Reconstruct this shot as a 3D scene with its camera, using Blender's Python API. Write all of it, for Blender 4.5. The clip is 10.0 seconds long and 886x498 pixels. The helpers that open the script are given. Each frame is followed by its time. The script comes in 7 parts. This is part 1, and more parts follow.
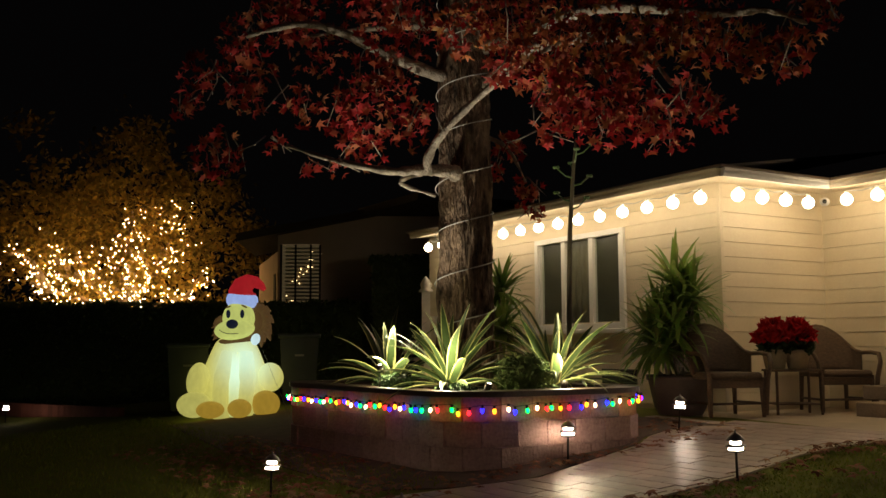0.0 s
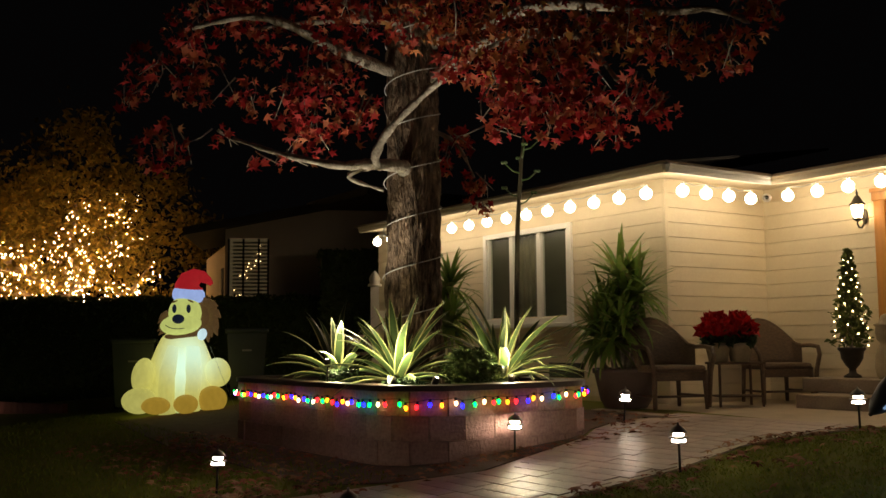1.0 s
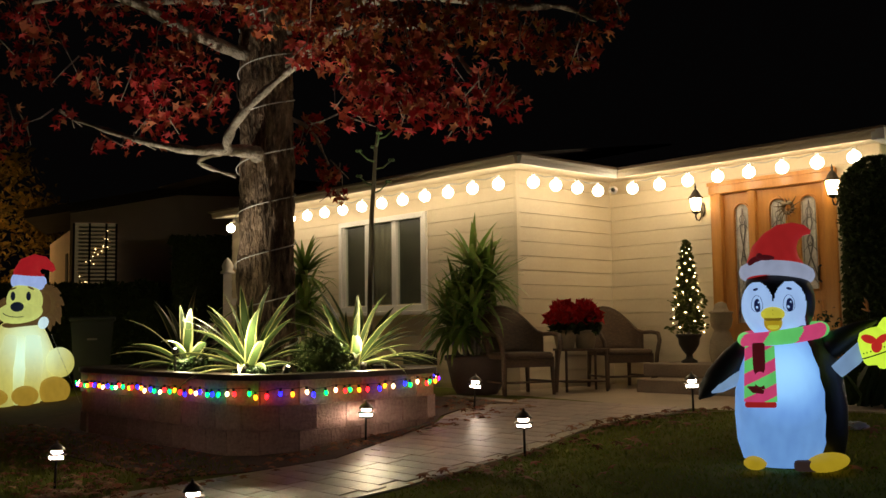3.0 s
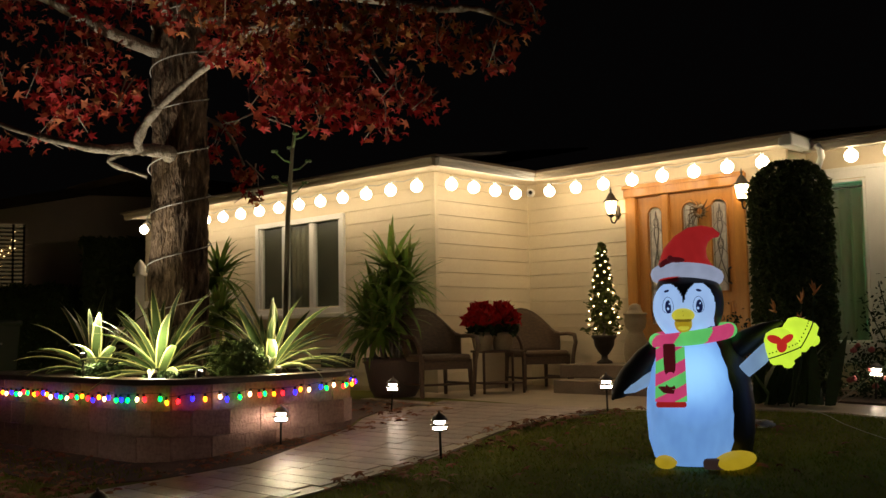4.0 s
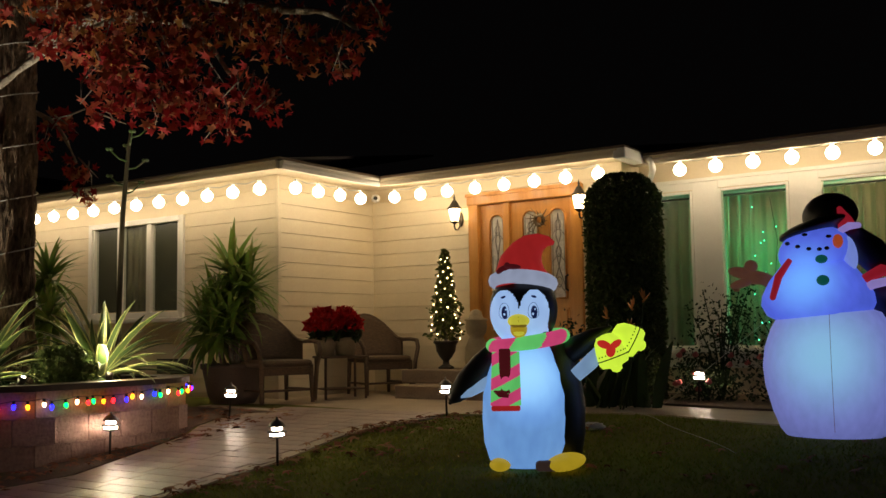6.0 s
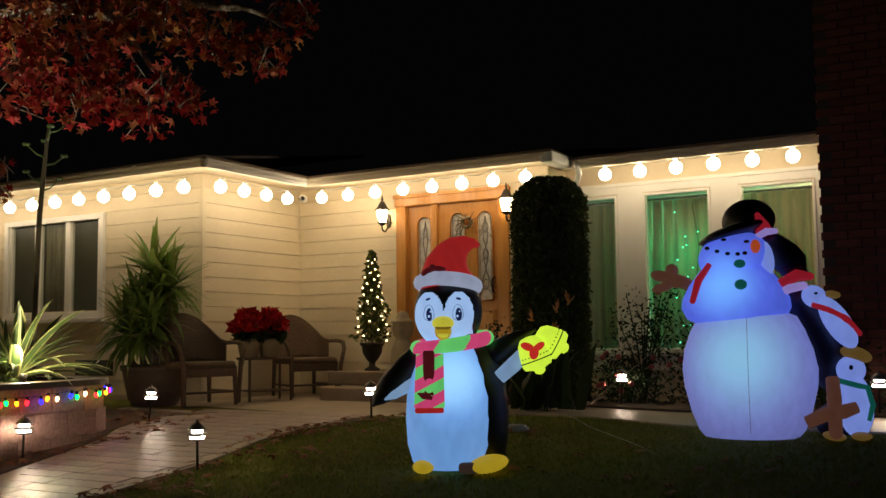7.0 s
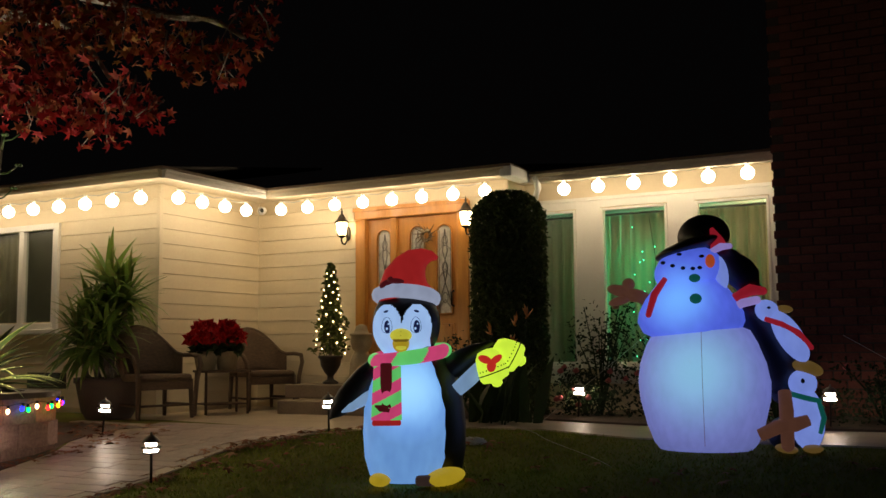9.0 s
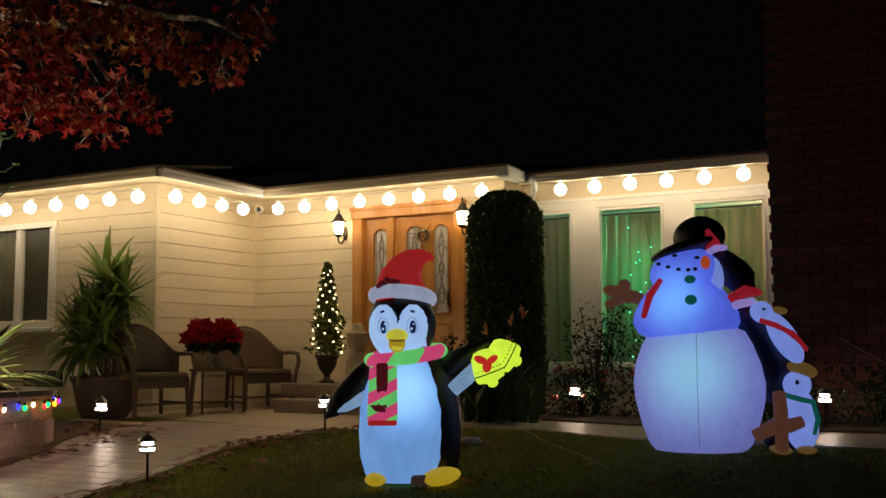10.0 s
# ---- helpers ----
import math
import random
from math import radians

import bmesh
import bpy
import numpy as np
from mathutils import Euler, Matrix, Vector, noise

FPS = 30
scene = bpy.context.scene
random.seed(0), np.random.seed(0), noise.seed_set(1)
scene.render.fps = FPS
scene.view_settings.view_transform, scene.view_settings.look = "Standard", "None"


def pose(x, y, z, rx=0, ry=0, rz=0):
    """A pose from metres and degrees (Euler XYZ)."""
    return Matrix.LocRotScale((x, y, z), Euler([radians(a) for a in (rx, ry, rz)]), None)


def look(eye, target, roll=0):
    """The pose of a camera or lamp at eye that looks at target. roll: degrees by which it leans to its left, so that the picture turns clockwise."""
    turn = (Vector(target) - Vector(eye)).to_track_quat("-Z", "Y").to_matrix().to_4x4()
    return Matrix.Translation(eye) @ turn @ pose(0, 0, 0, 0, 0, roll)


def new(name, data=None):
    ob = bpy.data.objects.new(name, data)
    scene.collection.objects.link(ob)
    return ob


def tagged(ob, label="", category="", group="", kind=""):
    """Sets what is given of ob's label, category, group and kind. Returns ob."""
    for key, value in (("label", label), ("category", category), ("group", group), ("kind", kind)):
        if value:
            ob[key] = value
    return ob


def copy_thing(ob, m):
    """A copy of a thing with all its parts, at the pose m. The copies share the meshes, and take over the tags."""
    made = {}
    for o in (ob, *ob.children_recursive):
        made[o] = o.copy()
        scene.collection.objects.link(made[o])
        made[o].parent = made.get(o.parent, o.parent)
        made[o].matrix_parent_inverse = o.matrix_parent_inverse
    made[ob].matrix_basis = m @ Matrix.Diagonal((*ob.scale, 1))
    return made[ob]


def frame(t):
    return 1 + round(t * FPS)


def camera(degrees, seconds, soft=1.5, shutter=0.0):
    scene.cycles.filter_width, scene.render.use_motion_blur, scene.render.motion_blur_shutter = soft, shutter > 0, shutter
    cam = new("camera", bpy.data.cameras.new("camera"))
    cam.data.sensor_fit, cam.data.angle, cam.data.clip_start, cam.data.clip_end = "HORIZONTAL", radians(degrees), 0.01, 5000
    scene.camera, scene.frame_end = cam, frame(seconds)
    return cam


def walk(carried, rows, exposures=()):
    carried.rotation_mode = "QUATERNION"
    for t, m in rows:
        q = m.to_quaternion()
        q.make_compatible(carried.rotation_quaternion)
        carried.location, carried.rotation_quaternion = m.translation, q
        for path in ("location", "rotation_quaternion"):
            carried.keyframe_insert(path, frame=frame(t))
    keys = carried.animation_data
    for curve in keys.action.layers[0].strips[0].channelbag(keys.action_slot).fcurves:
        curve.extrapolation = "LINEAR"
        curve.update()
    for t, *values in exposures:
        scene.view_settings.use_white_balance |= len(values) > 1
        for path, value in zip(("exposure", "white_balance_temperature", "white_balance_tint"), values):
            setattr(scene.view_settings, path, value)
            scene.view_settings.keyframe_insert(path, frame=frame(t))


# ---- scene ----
cam = camera(48.4, 10.0)
PATH = [
    (0, (7.618, -8.132, 0.686), (5.914, -7.106, 0.891), -0.3),
    (0.5, (7.621, -8.125, 0.684), (5.926, -7.083, 0.886), -0.5),
    (1, (7.638, -8.123, 0.686), (5.987, -7.011, 0.879), -0.5),
    (1.5, (7.641, -8.105, 0.689), (6.025, -6.94, 0.872), -0.7),
    (2, (7.669, -8.099, 0.698), (6.089, -6.886, 0.883), -1.0),
    (2.5, (7.691, -8.106, 0.696), (6.159, -6.831, 0.868), -0.8),
    (4, (7.698, -8.046, 0.697), (6.331, -6.595, 0.863), -1.0),
    (4.5, (7.704, -8.035, 0.693), (6.397, -6.531, 0.861), -1.1),
    (5, (7.724, -8.034, 0.689), (6.481, -6.476, 0.861), -1.0),
    (5.5, (7.73, -8.028, 0.69), (6.542, -6.428, 0.862), -0.9),
    (7, (7.752, -7.978, 0.692), (6.744, -6.26, 0.866), -0.7),
    (7.5, (7.763, -7.987, 0.691), (6.793, -6.247, 0.869), -0.4),
    (8, (7.779, -7.99, 0.689), (6.824, -6.244, 0.892), -0.5),
    (8.5, (7.769, -7.981, 0.691), (6.82, -6.233, 0.893), -0.6),
    (9, (7.769, -7.98, 0.68), (6.832, -6.225, 0.882), -0.5),
    (9.5, (7.78, -7.996, 0.684), (6.85, -6.237, 0.888), -0.5),
    (10, (7.783, -7.995, 0.691), (6.851, -6.237, 0.89), -0.3),
]
walk(cam, [(t, look(eye, target, roll)) for t, eye, target, roll in PATH])

# ---- world and large lights ----
world = bpy.data.worlds.new("night_sky")
scene.world = world
world.use_nodes = True
world.node_tree.nodes["Background"].inputs["Color"].default_value = (0.35, 0.3, 0.3, 1)
world.node_tree.nodes["Background"].inputs["Strength"].default_value = 0.0034

WARM = (1.0, 0.66, 0.3)
BULB_GLOW = 18.5
PATH_GLOW = 100.0


def lamp(name, where, watts, colour, size=0.03, kind="POINT", target=None, cone=80):
    data = bpy.data.lights.new(name, kind)
    data.energy, data.color = watts, colour
    data.shadow_soft_size = size
    if kind == "SPOT":
        data.spot_size, data.spot_blend = radians(cone), 0.6
    ob = new(name, data)
    ob.matrix_world = look(where, target) if target else pose(*where)
    return tagged(ob, kind="structure")


# ---- materials ----
def material(name, colour, rough=0.6, second=None, scale=6.0, fine=60.0, bump=0.3, metal=0.0, coord="Object", vary=0.0, spec=0.5, stretch=None, glow=None, power=0.0, sheer=0.0, relief=0.01):
    """Two-scale variation between colour and second, with a fine relief; vary mixes by object, glow is given-off light."""
    m = bpy.data.materials.new(name)
    m.use_nodes = True
    n, l = m.node_tree.nodes, m.node_tree.links
    p = n["Principled BSDF"]
    second = second or tuple(c * 0.7 for c in colour)
    tc = n.new("ShaderNodeTexCoord")
    mp = n.new("ShaderNodeMapping")
    l.new(tc.outputs[coord], mp.inputs["Vector"])
    if stretch:
        mp.inputs["Scale"].default_value = stretch
    big, small = n.new("ShaderNodeTexNoise"), n.new("ShaderNodeTexNoise")
    for t, s in ((big, scale), (small, fine)):
        t.inputs["Scale"].default_value = s
        t.inputs["Detail"].default_value = 4
        l.new(mp.outputs[0], t.inputs["Vector"])
    add = n.new("ShaderNodeMath")
    add.operation = "MULTIPLY_ADD"
    l.new(small.outputs["Fac"], add.inputs[0])
    add.inputs[1].default_value = 0.6
    l.new(big.outputs["Fac"], add.inputs[2])
    ramp = n.new("ShaderNodeMapRange")
    ramp.inputs["From Min"].default_value, ramp.inputs["From Max"].default_value = 0.55, 1.05
    l.new(add.outputs[0], ramp.inputs["Value"])
    mix = n.new("ShaderNodeMix")
    mix.data_type = "RGBA"
    l.new(ramp.outputs[0], mix.inputs["Factor"])
    mix.inputs["A"].default_value, mix.inputs["B"].default_value = (*colour, 1), (*second, 1)
    out = mix.outputs["Result"]
    if vary:
        info = n.new("ShaderNodeObjectInfo")
        hsv = n.new("ShaderNodeHueSaturation")
        r2 = n.new("ShaderNodeMapRange")
        r2.inputs["To Min"].default_value, r2.inputs["To Max"].default_value = 1 - vary, 1 + vary
        l.new(info.outputs["Random"], r2.inputs["Value"])
        l.new(r2.outputs[0], hsv.inputs["Value"])
        l.new(out, hsv.inputs["Color"])
        out = hsv.outputs["Color"]
    l.new(out, p.inputs["Base Color"])
    p.inputs["Roughness"].default_value, p.inputs["Metallic"].default_value = rough, metal
    p.inputs["Specular IOR Level"].default_value = spec
    if bump:
        b = n.new("ShaderNodeBump")
        b.inputs["Strength"].default_value, b.inputs["Distance"].default_value = bump, relief
        l.new(small.outputs["Fac"], b.inputs["Height"])
        l.new(b.outputs[0], p.inputs["Normal"])
    if glow:
        p.inputs["Emission Color"].default_value = (*glow, 1)
        p.inputs["Emission Strength"].default_value = power
    if sheer:
        t = n.new("ShaderNodeBsdfTranslucent")
        l.new(out, t.inputs["Color"])
        ms = n.new("ShaderNodeMixShader")
        ms.inputs[0].default_value = sheer
        l.new(p.outputs[0], ms.inputs[1])
        l.new(t.outputs[0], ms.inputs[2])
        l.new(ms.outputs[0], n["Material Output"].inputs["Surface"])
    return m


def island_material(name, colours, rough=0.5, sheer=0.3, spec=0.12):
    """Leaves: each joined piece takes its own colour from the list."""
    m = bpy.data.materials.new(name)
    m.use_nodes = True
    n, l = m.node_tree.nodes, m.node_tree.links
    p = n["Principled BSDF"]
    geo = n.new("ShaderNodeNewGeometry")
    ramp = n.new("ShaderNodeValToRGB")
    ramp.color_ramp.interpolation = "LINEAR"
    while len(ramp.color_ramp.elements) < len(colours):
        ramp.color_ramp.elements.new(0.5)
    for k, (e, c) in enumerate(zip(ramp.color_ramp.elements, colours)):
        e.position, e.color = k / max(1, len(colours) - 1), (*c, 1)
    l.new(geo.outputs["Random Per Island"], ramp.inputs["Fac"])
    tex = n.new("ShaderNodeTexNoise")
    tex.inputs["Scale"].default_value = 25
    tc = n.new("ShaderNodeTexCoord")
    l.new(tc.outputs["Object"], tex.inputs["Vector"])
    mul = n.new("ShaderNodeMix")
    mul.data_type, mul.blend_type = "RGBA", "MULTIPLY"
    mul.inputs["Factor"].default_value = 0.5
    l.new(ramp.outputs[0], mul.inputs["A"])
    l.new(tex.outputs["Color"], mul.inputs["B"])
    l.new(mul.outputs["Result"], p.inputs["Base Color"])
    p.inputs["Roughness"].default_value = rough
    p.inputs["Specular IOR Level"].default_value = spec
    t = n.new("ShaderNodeBsdfTranslucent")
    l.new(mul.outputs["Result"], t.inputs["Color"])
    ms = n.new("ShaderNodeMixShader")
    ms.inputs[0].default_value = sheer
    l.new(p.outputs[0], ms.inputs[1])
    l.new(t.outputs[0], ms.inputs[2])
    l.new(ms.outputs[0], n["Material Output"].inputs["Surface"])
    return m


def glass_material(name, tint=(0.9, 0.95, 0.93), rough=0.03):
    m = bpy.data.materials.new(name)
    m.use_nodes = True
    n, l = m.node_tree.nodes, m.node_tree.links
    tr, gl, ms = n.new("ShaderNodeBsdfTransparent"), n.new("ShaderNodeBsdfGlossy"), n.new("ShaderNodeMixShader")
    tr.inputs[0].default_value = (*tint, 1)
    gl.inputs["Roughness"].default_value = rough
    ms.inputs[0].default_value = 0.04
    l.new(tr.outputs[0], ms.inputs[1])
    l.new(gl.outputs[0], ms.inputs[2])
    l.new(ms.outputs[0], n["Material Output"].inputs["Surface"])
    return m


def glow_material(name, colour, power):
    return material(name, tuple(min(0.8, c) for c in colour), 0.4, bump=0, glow=colour, power=power)


def lit_fabric(name, colour, power, led=None, reach=0.5, tail=0.45, core=None):
    """Thin nylon as if lit from inside: emission is painted strongest near led, where its lamp would be sewn in
    (metres, in the thing's own frame).
    """
    base = tuple(c * 0.4 for c in colour)
    m = material(name, base, 0.6, tuple(c * 0.8 for c in base), 2.5, 22, 0.25, spec=0.2, glow=colour, power=power)
    n, l = m.node_tree.nodes, m.node_tree.links
    p = n["Principled BSDF"]
    # noise varies the emission colour, standing in for shading of the folds
    fold, place, tint, shade = n.new("ShaderNodeTexNoise"), n.new("ShaderNodeMapping"), n.new("ShaderNodeMix"), n.new("ShaderNodeTexCoord")
    place.inputs["Scale"].default_value = (3.0, 3.0, 1.6)
    l.new(shade.outputs["Object"], place.inputs["Vector"])
    l.new(place.outputs[0], fold.inputs["Vector"])
    fold.inputs["Detail"].default_value = 1
    tint.data_type = "RGBA"
    l.new(fold.outputs["Fac"], tint.inputs["Factor"])
    tint.inputs["A"].default_value = (*[c * 0.8 for c in colour], 1)
    tint.inputs["B"].default_value = (*[min(1, c * 1.14) for c in colour], 1)
    shown = tint.outputs["Result"]
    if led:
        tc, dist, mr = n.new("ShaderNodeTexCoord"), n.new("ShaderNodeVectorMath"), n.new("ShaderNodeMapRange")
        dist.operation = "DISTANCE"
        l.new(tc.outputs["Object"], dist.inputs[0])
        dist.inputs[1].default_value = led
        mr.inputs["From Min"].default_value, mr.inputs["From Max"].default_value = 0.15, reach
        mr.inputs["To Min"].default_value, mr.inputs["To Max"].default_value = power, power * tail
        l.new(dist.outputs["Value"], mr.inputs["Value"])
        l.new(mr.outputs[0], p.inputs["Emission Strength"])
        # core: paler glow colour painted around led
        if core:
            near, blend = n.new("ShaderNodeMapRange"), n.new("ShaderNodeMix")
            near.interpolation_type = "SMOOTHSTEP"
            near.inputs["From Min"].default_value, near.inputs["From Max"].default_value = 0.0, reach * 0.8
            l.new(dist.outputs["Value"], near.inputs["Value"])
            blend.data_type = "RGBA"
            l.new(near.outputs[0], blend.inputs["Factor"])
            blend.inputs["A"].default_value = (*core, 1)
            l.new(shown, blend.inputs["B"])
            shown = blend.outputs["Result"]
    l.new(shown, p.inputs["Emission Color"])
    return m


SIDING = material("cream_siding_paint", (0.74, 0.64, 0.45), 0.5, (0.68, 0.58, 0.4), 2, 40, 0.1, vary=0.03)
TRIM = material("white_trim_paint", (0.84, 0.82, 0.76), 0.45, (0.78, 0.76, 0.7), 3, 60, 0.08)
SOFFIT = material("soffit_paint", (0.72, 0.62, 0.45), 0.5, (0.66, 0.56, 0.4), 3, 60, 0.1)
ROOF = material("dark_shingle", (0.035, 0.028, 0.024), 0.85, (0.06, 0.05, 0.04), 5, 40, 0.6)
FASCIA = material("brown_gutter", (0.16, 0.11, 0.07), 0.35, (0.12, 0.08, 0.05), 3, 60, 0.05)
OAK = material("golden_oak", (0.62, 0.29, 0.065), 0.3, (0.46, 0.19, 0.04), 3, 40, 0.1, stretch=(6, 6, 0.6))
GLASS = glass_material("window_glass")
SCREENED = glass_material("glass_behind_mesh_screen", (0.85, 0.88, 0.84), 0.35)
LEADED = material("leaded_glass", (0.78, 0.75, 0.68), 0.15, (0.5, 0.47, 0.42), 14, 60, 0.5)
CURTAIN = material("pale_curtain", (0.5, 0.47, 0.36), 0.8, (0.42, 0.4, 0.3), 4, 120, 0.2, sheer=0.4)
DARK_CURTAIN = material("grey_screen_curtain", (0.3, 0.27, 0.18), 0.85, (0.2, 0.18, 0.12), 4, 120, 0.2)
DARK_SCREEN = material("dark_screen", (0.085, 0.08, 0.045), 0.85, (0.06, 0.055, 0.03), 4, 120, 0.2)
ROOM = material("dim_room_paint", (0.3, 0.3, 0.28), 0.8, bump=0.1)
METAL = material("dark_bronze", (0.05, 0.04, 0.03), 0.4, (0.03, 0.025, 0.02), 8, 80, 0.1, metal=0.6)
STEEL = material("brushed_steel_cap", (0.3, 0.28, 0.26), 0.35, (0.2, 0.19, 0.18), 8, 80, 0.1, metal=0.8)
GLOBE = glow_material("globe_bulb", (1.0, 0.81, 0.56), BULB_GLOW)
LANTERN = glow_material("lantern_glow", (1.0, 0.72, 0.38), 14.0)
PATHGLOW = glow_material("path_lamp_lens", (1.0, 0.8, 0.62), PATH_GLOW)
WIRE = material("dark_wire", (0.02, 0.02, 0.02), 0.5, bump=0)
WHITE_WIRE = material("pale_wire", (0.5, 0.48, 0.44), 0.4, bump=0)
BARK = material("furrowed_bark", (0.035, 0.024, 0.017), 0.95, (0.31, 0.215, 0.145), 11, 42, 1.0, stretch=(1, 1, 0.3), relief=0.07, spec=0.2)
LIMB = material("smooth_grey_bark", (0.4, 0.345, 0.28), 0.9, (0.15, 0.12, 0.09), 9, 45, 1.0, relief=0.02)
LEAVES = island_material("autumn_leaves", [(0.36, 0.019, 0.024), (0.55, 0.04, 0.04), (0.2, 0.01, 0.014), (0.56, 0.13, 0.06), (0.3, 0.015, 0.02), (0.56, 0.24, 0.11), (0.42, 0.024, 0.028), (0.14, 0.008, 0.01)])
LITTER = island_material("fallen_leaves", [(0.36, 0.17, 0.09), (0.5, 0.28, 0.16), (0.24, 0.11, 0.06), (0.46, 0.17, 0.1)], 0.8, 0.1)
GRASS = island_material("grass_blades", [(0.19, 0.24, 0.03), (0.26, 0.31, 0.04), (0.3, 0.3, 0.05), (0.21, 0.28, 0.032)], 0.7, 0.35, 0.03)
LAWN = material("lawn_soil", (0.15, 0.18, 0.03), 0.95, (0.17, 0.15, 0.045), 3, 90, 0.8, spec=0.05)
SOIL = material("garden_soil", (0.085, 0.058, 0.038), 0.95, (0.14, 0.095, 0.06), 6, 70, 0.9)
PAVER = material("clay_paver", (0.44, 0.32, 0.275), 0.38, (0.29, 0.21, 0.18), 5, 60, 0.45, vary=0.16)
CONCRETE = material("stamped_concrete", (0.52, 0.42, 0.3), 0.45, (0.38, 0.3, 0.21), 3, 50, 0.4)
STEP_STONE = material("worn_step_concrete", (0.3, 0.225, 0.15), 0.6, (0.17, 0.125, 0.085), 3, 50, 0.5)
BLOCK = material("tan_pink_block", (0.5, 0.32, 0.25), 0.9, (0.2, 0.115, 0.095), 3.4, 36, 0.9, vary=0.09, relief=0.015)
CAP = material("dark_cap_board", (0.05, 0.032, 0.022), 0.5, (0.09, 0.06, 0.04), 3, 50, 0.3, stretch=(0.4, 3, 3))
BRICK = material("dark_red_brick", (0.21, 0.072, 0.046), 0.9, (0.13, 0.042, 0.029), 4, 60, 0.6, vary=0.25)
MORTAR = material("mortar", (0.09, 0.07, 0.055), 0.95, bump=0.4)
AGAVE = material("agave_green", (0.07, 0.115, 0.034), 0.42, (0.05, 0.085, 0.025), 5, 30, 0.15, stretch=(1, 1, 1))
AGAVE_EDGE = material("agave_cream_edge", (0.62, 0.6, 0.26), 0.42, (0.5, 0.5, 0.2), 5, 30, 0.1)
YUCCA = island_material("strap_leaves", [(0.25, 0.4, 0.08), (0.36, 0.5, 0.11), (0.19, 0.32, 0.06), (0.46, 0.5, 0.16)], 0.4, 0.4, 0.35)
HEDGE = island_material("hedge_leaves", [(0.06, 0.085, 0.025), (0.085, 0.115, 0.03), (0.04, 0.06, 0.018)], 0.6, 0.15)
CYPRESS = island_material("cypress_leaves", [(0.07, 0.1, 0.03), (0.11, 0.14, 0.045), (0.04, 0.06, 0.018)], 0.6, 0.15)
ROSE_LEAF = island_material("rose_leaves", [(0.03, 0.05, 0.02), (0.05, 0.08, 0.03), (0.02, 0.035, 0.012)], 0.5, 0.2)
FAR_LEAF = island_material("far_tree_leaves", [(0.36, 0.23, 0.04), (0.5, 0.33, 0.06), (0.18, 0.13, 0.03), (0.38, 0.27, 0.055), (0.12, 0.08, 0.02)], 0.7, 0.45)
FAR_BARK = material("far_bark", (0.17, 0.115, 0.06), 0.9, bump=0.4)
RED_BRACT = island_material("red_bracts", [(0.42, 0.01, 0.012), (0.55, 0.015, 0.018), (0.3, 0.006, 0.01)], 0.5, 0.15)
PINK = material("rose_petal", (0.5, 0.17, 0.15), 0.6, (0.42, 0.07, 0.08), 20, 90, 0.2)
ORANGE = material("crane_flower", (0.6, 0.25, 0.04), 0.5, (0.5, 0.16, 0.02), 20, 90, 0.1)
WICKER = material("brown_wicker", (0.15, 0.09, 0.045), 0.55, (0.07, 0.04, 0.02), 30, 120, 1.0, stretch=(1, 1, 3))
IRON = material("black_urn_iron", (0.03, 0.025, 0.02), 0.45, (0.05, 0.04, 0.03), 10, 70, 0.3, metal=0.4)
POT = material("brown_glazed_pot", (0.09, 0.06, 0.045), 0.5, (0.06, 0.04, 0.03), 4, 40, 0.3)
BASKET = material("cream_pot_wrap", (0.4, 0.32, 0.2), 0.7, (0.3, 0.23, 0.14), 8, 60, 0.5)
BIN = material("dark_green_bin_plastic", (0.02, 0.028, 0.024), 0.4, (0.03, 0.035, 0.03), 5, 50, 0.1)
STUCCO = material("tan_stucco", (0.62, 0.5, 0.38), 0.9, (0.54, 0.43, 0.33), 2, 50, 0.5)
WHITE_WOOD = material("white_painted_wood", (0.7, 0.66, 0.56), 0.6, (0.6, 0.55, 0.45), 6, 60, 0.2)
PLASTIC = material("white_plastic", (0.75, 0.73, 0.7), 0.4, bump=0)
BLACK = material("black_gloss", (0.01, 0.01, 0.01), 0.2, bump=0)
SIGN = material("sign_face", (0.28, 0.2, 0.16), 0.5, bump=0.05)

# ---- mesh helpers ----
RISE = 0.09


def ground_z(y):
    """The yard is level by the house and falls gently towards the street."""
    return RISE * min(0.0, max(y, -9.0) + 0.8)


def thing(name, where=(0, 0, 0), turn=0, label="", category="", group="", kind=""):
    ob = new(name)
    ob.matrix_world = pose(*where, 0, 0, turn)
    ob.empty_display_size = 0.1
    return tagged(ob, label, category, group, kind)


def finish(bm, name, materials, smooth=False):
    bmesh.ops.recalc_face_normals(bm, faces=bm.faces)
    me = bpy.data.meshes.new(name)
    bm.to_mesh(me)
    bm.free()
    for m in materials if isinstance(materials, (list, tuple)) else [materials]:
        me.materials.append(m)
    if smooth:
        me.shade_smooth()
    return me


def part(name, bm, mat, parent, label="", smooth=False, at=None):
    ob = new(name, finish(bm, name, mat, smooth) if isinstance(bm, bmesh.types.BMesh) else bm)
    ob.parent = parent
    if at is not None:
        ob.matrix_basis = at
    return tagged(ob, label)


def solid(name, bm, mat, label="", category="", group="", kind="", smooth=False, where=None):
    ob = new(name, finish(bm, name, mat, smooth) if isinstance(bm, bmesh.types.BMesh) else bm)
    if where is not None:
        ob.matrix_world = where
    return tagged(ob, label, category, group, kind)


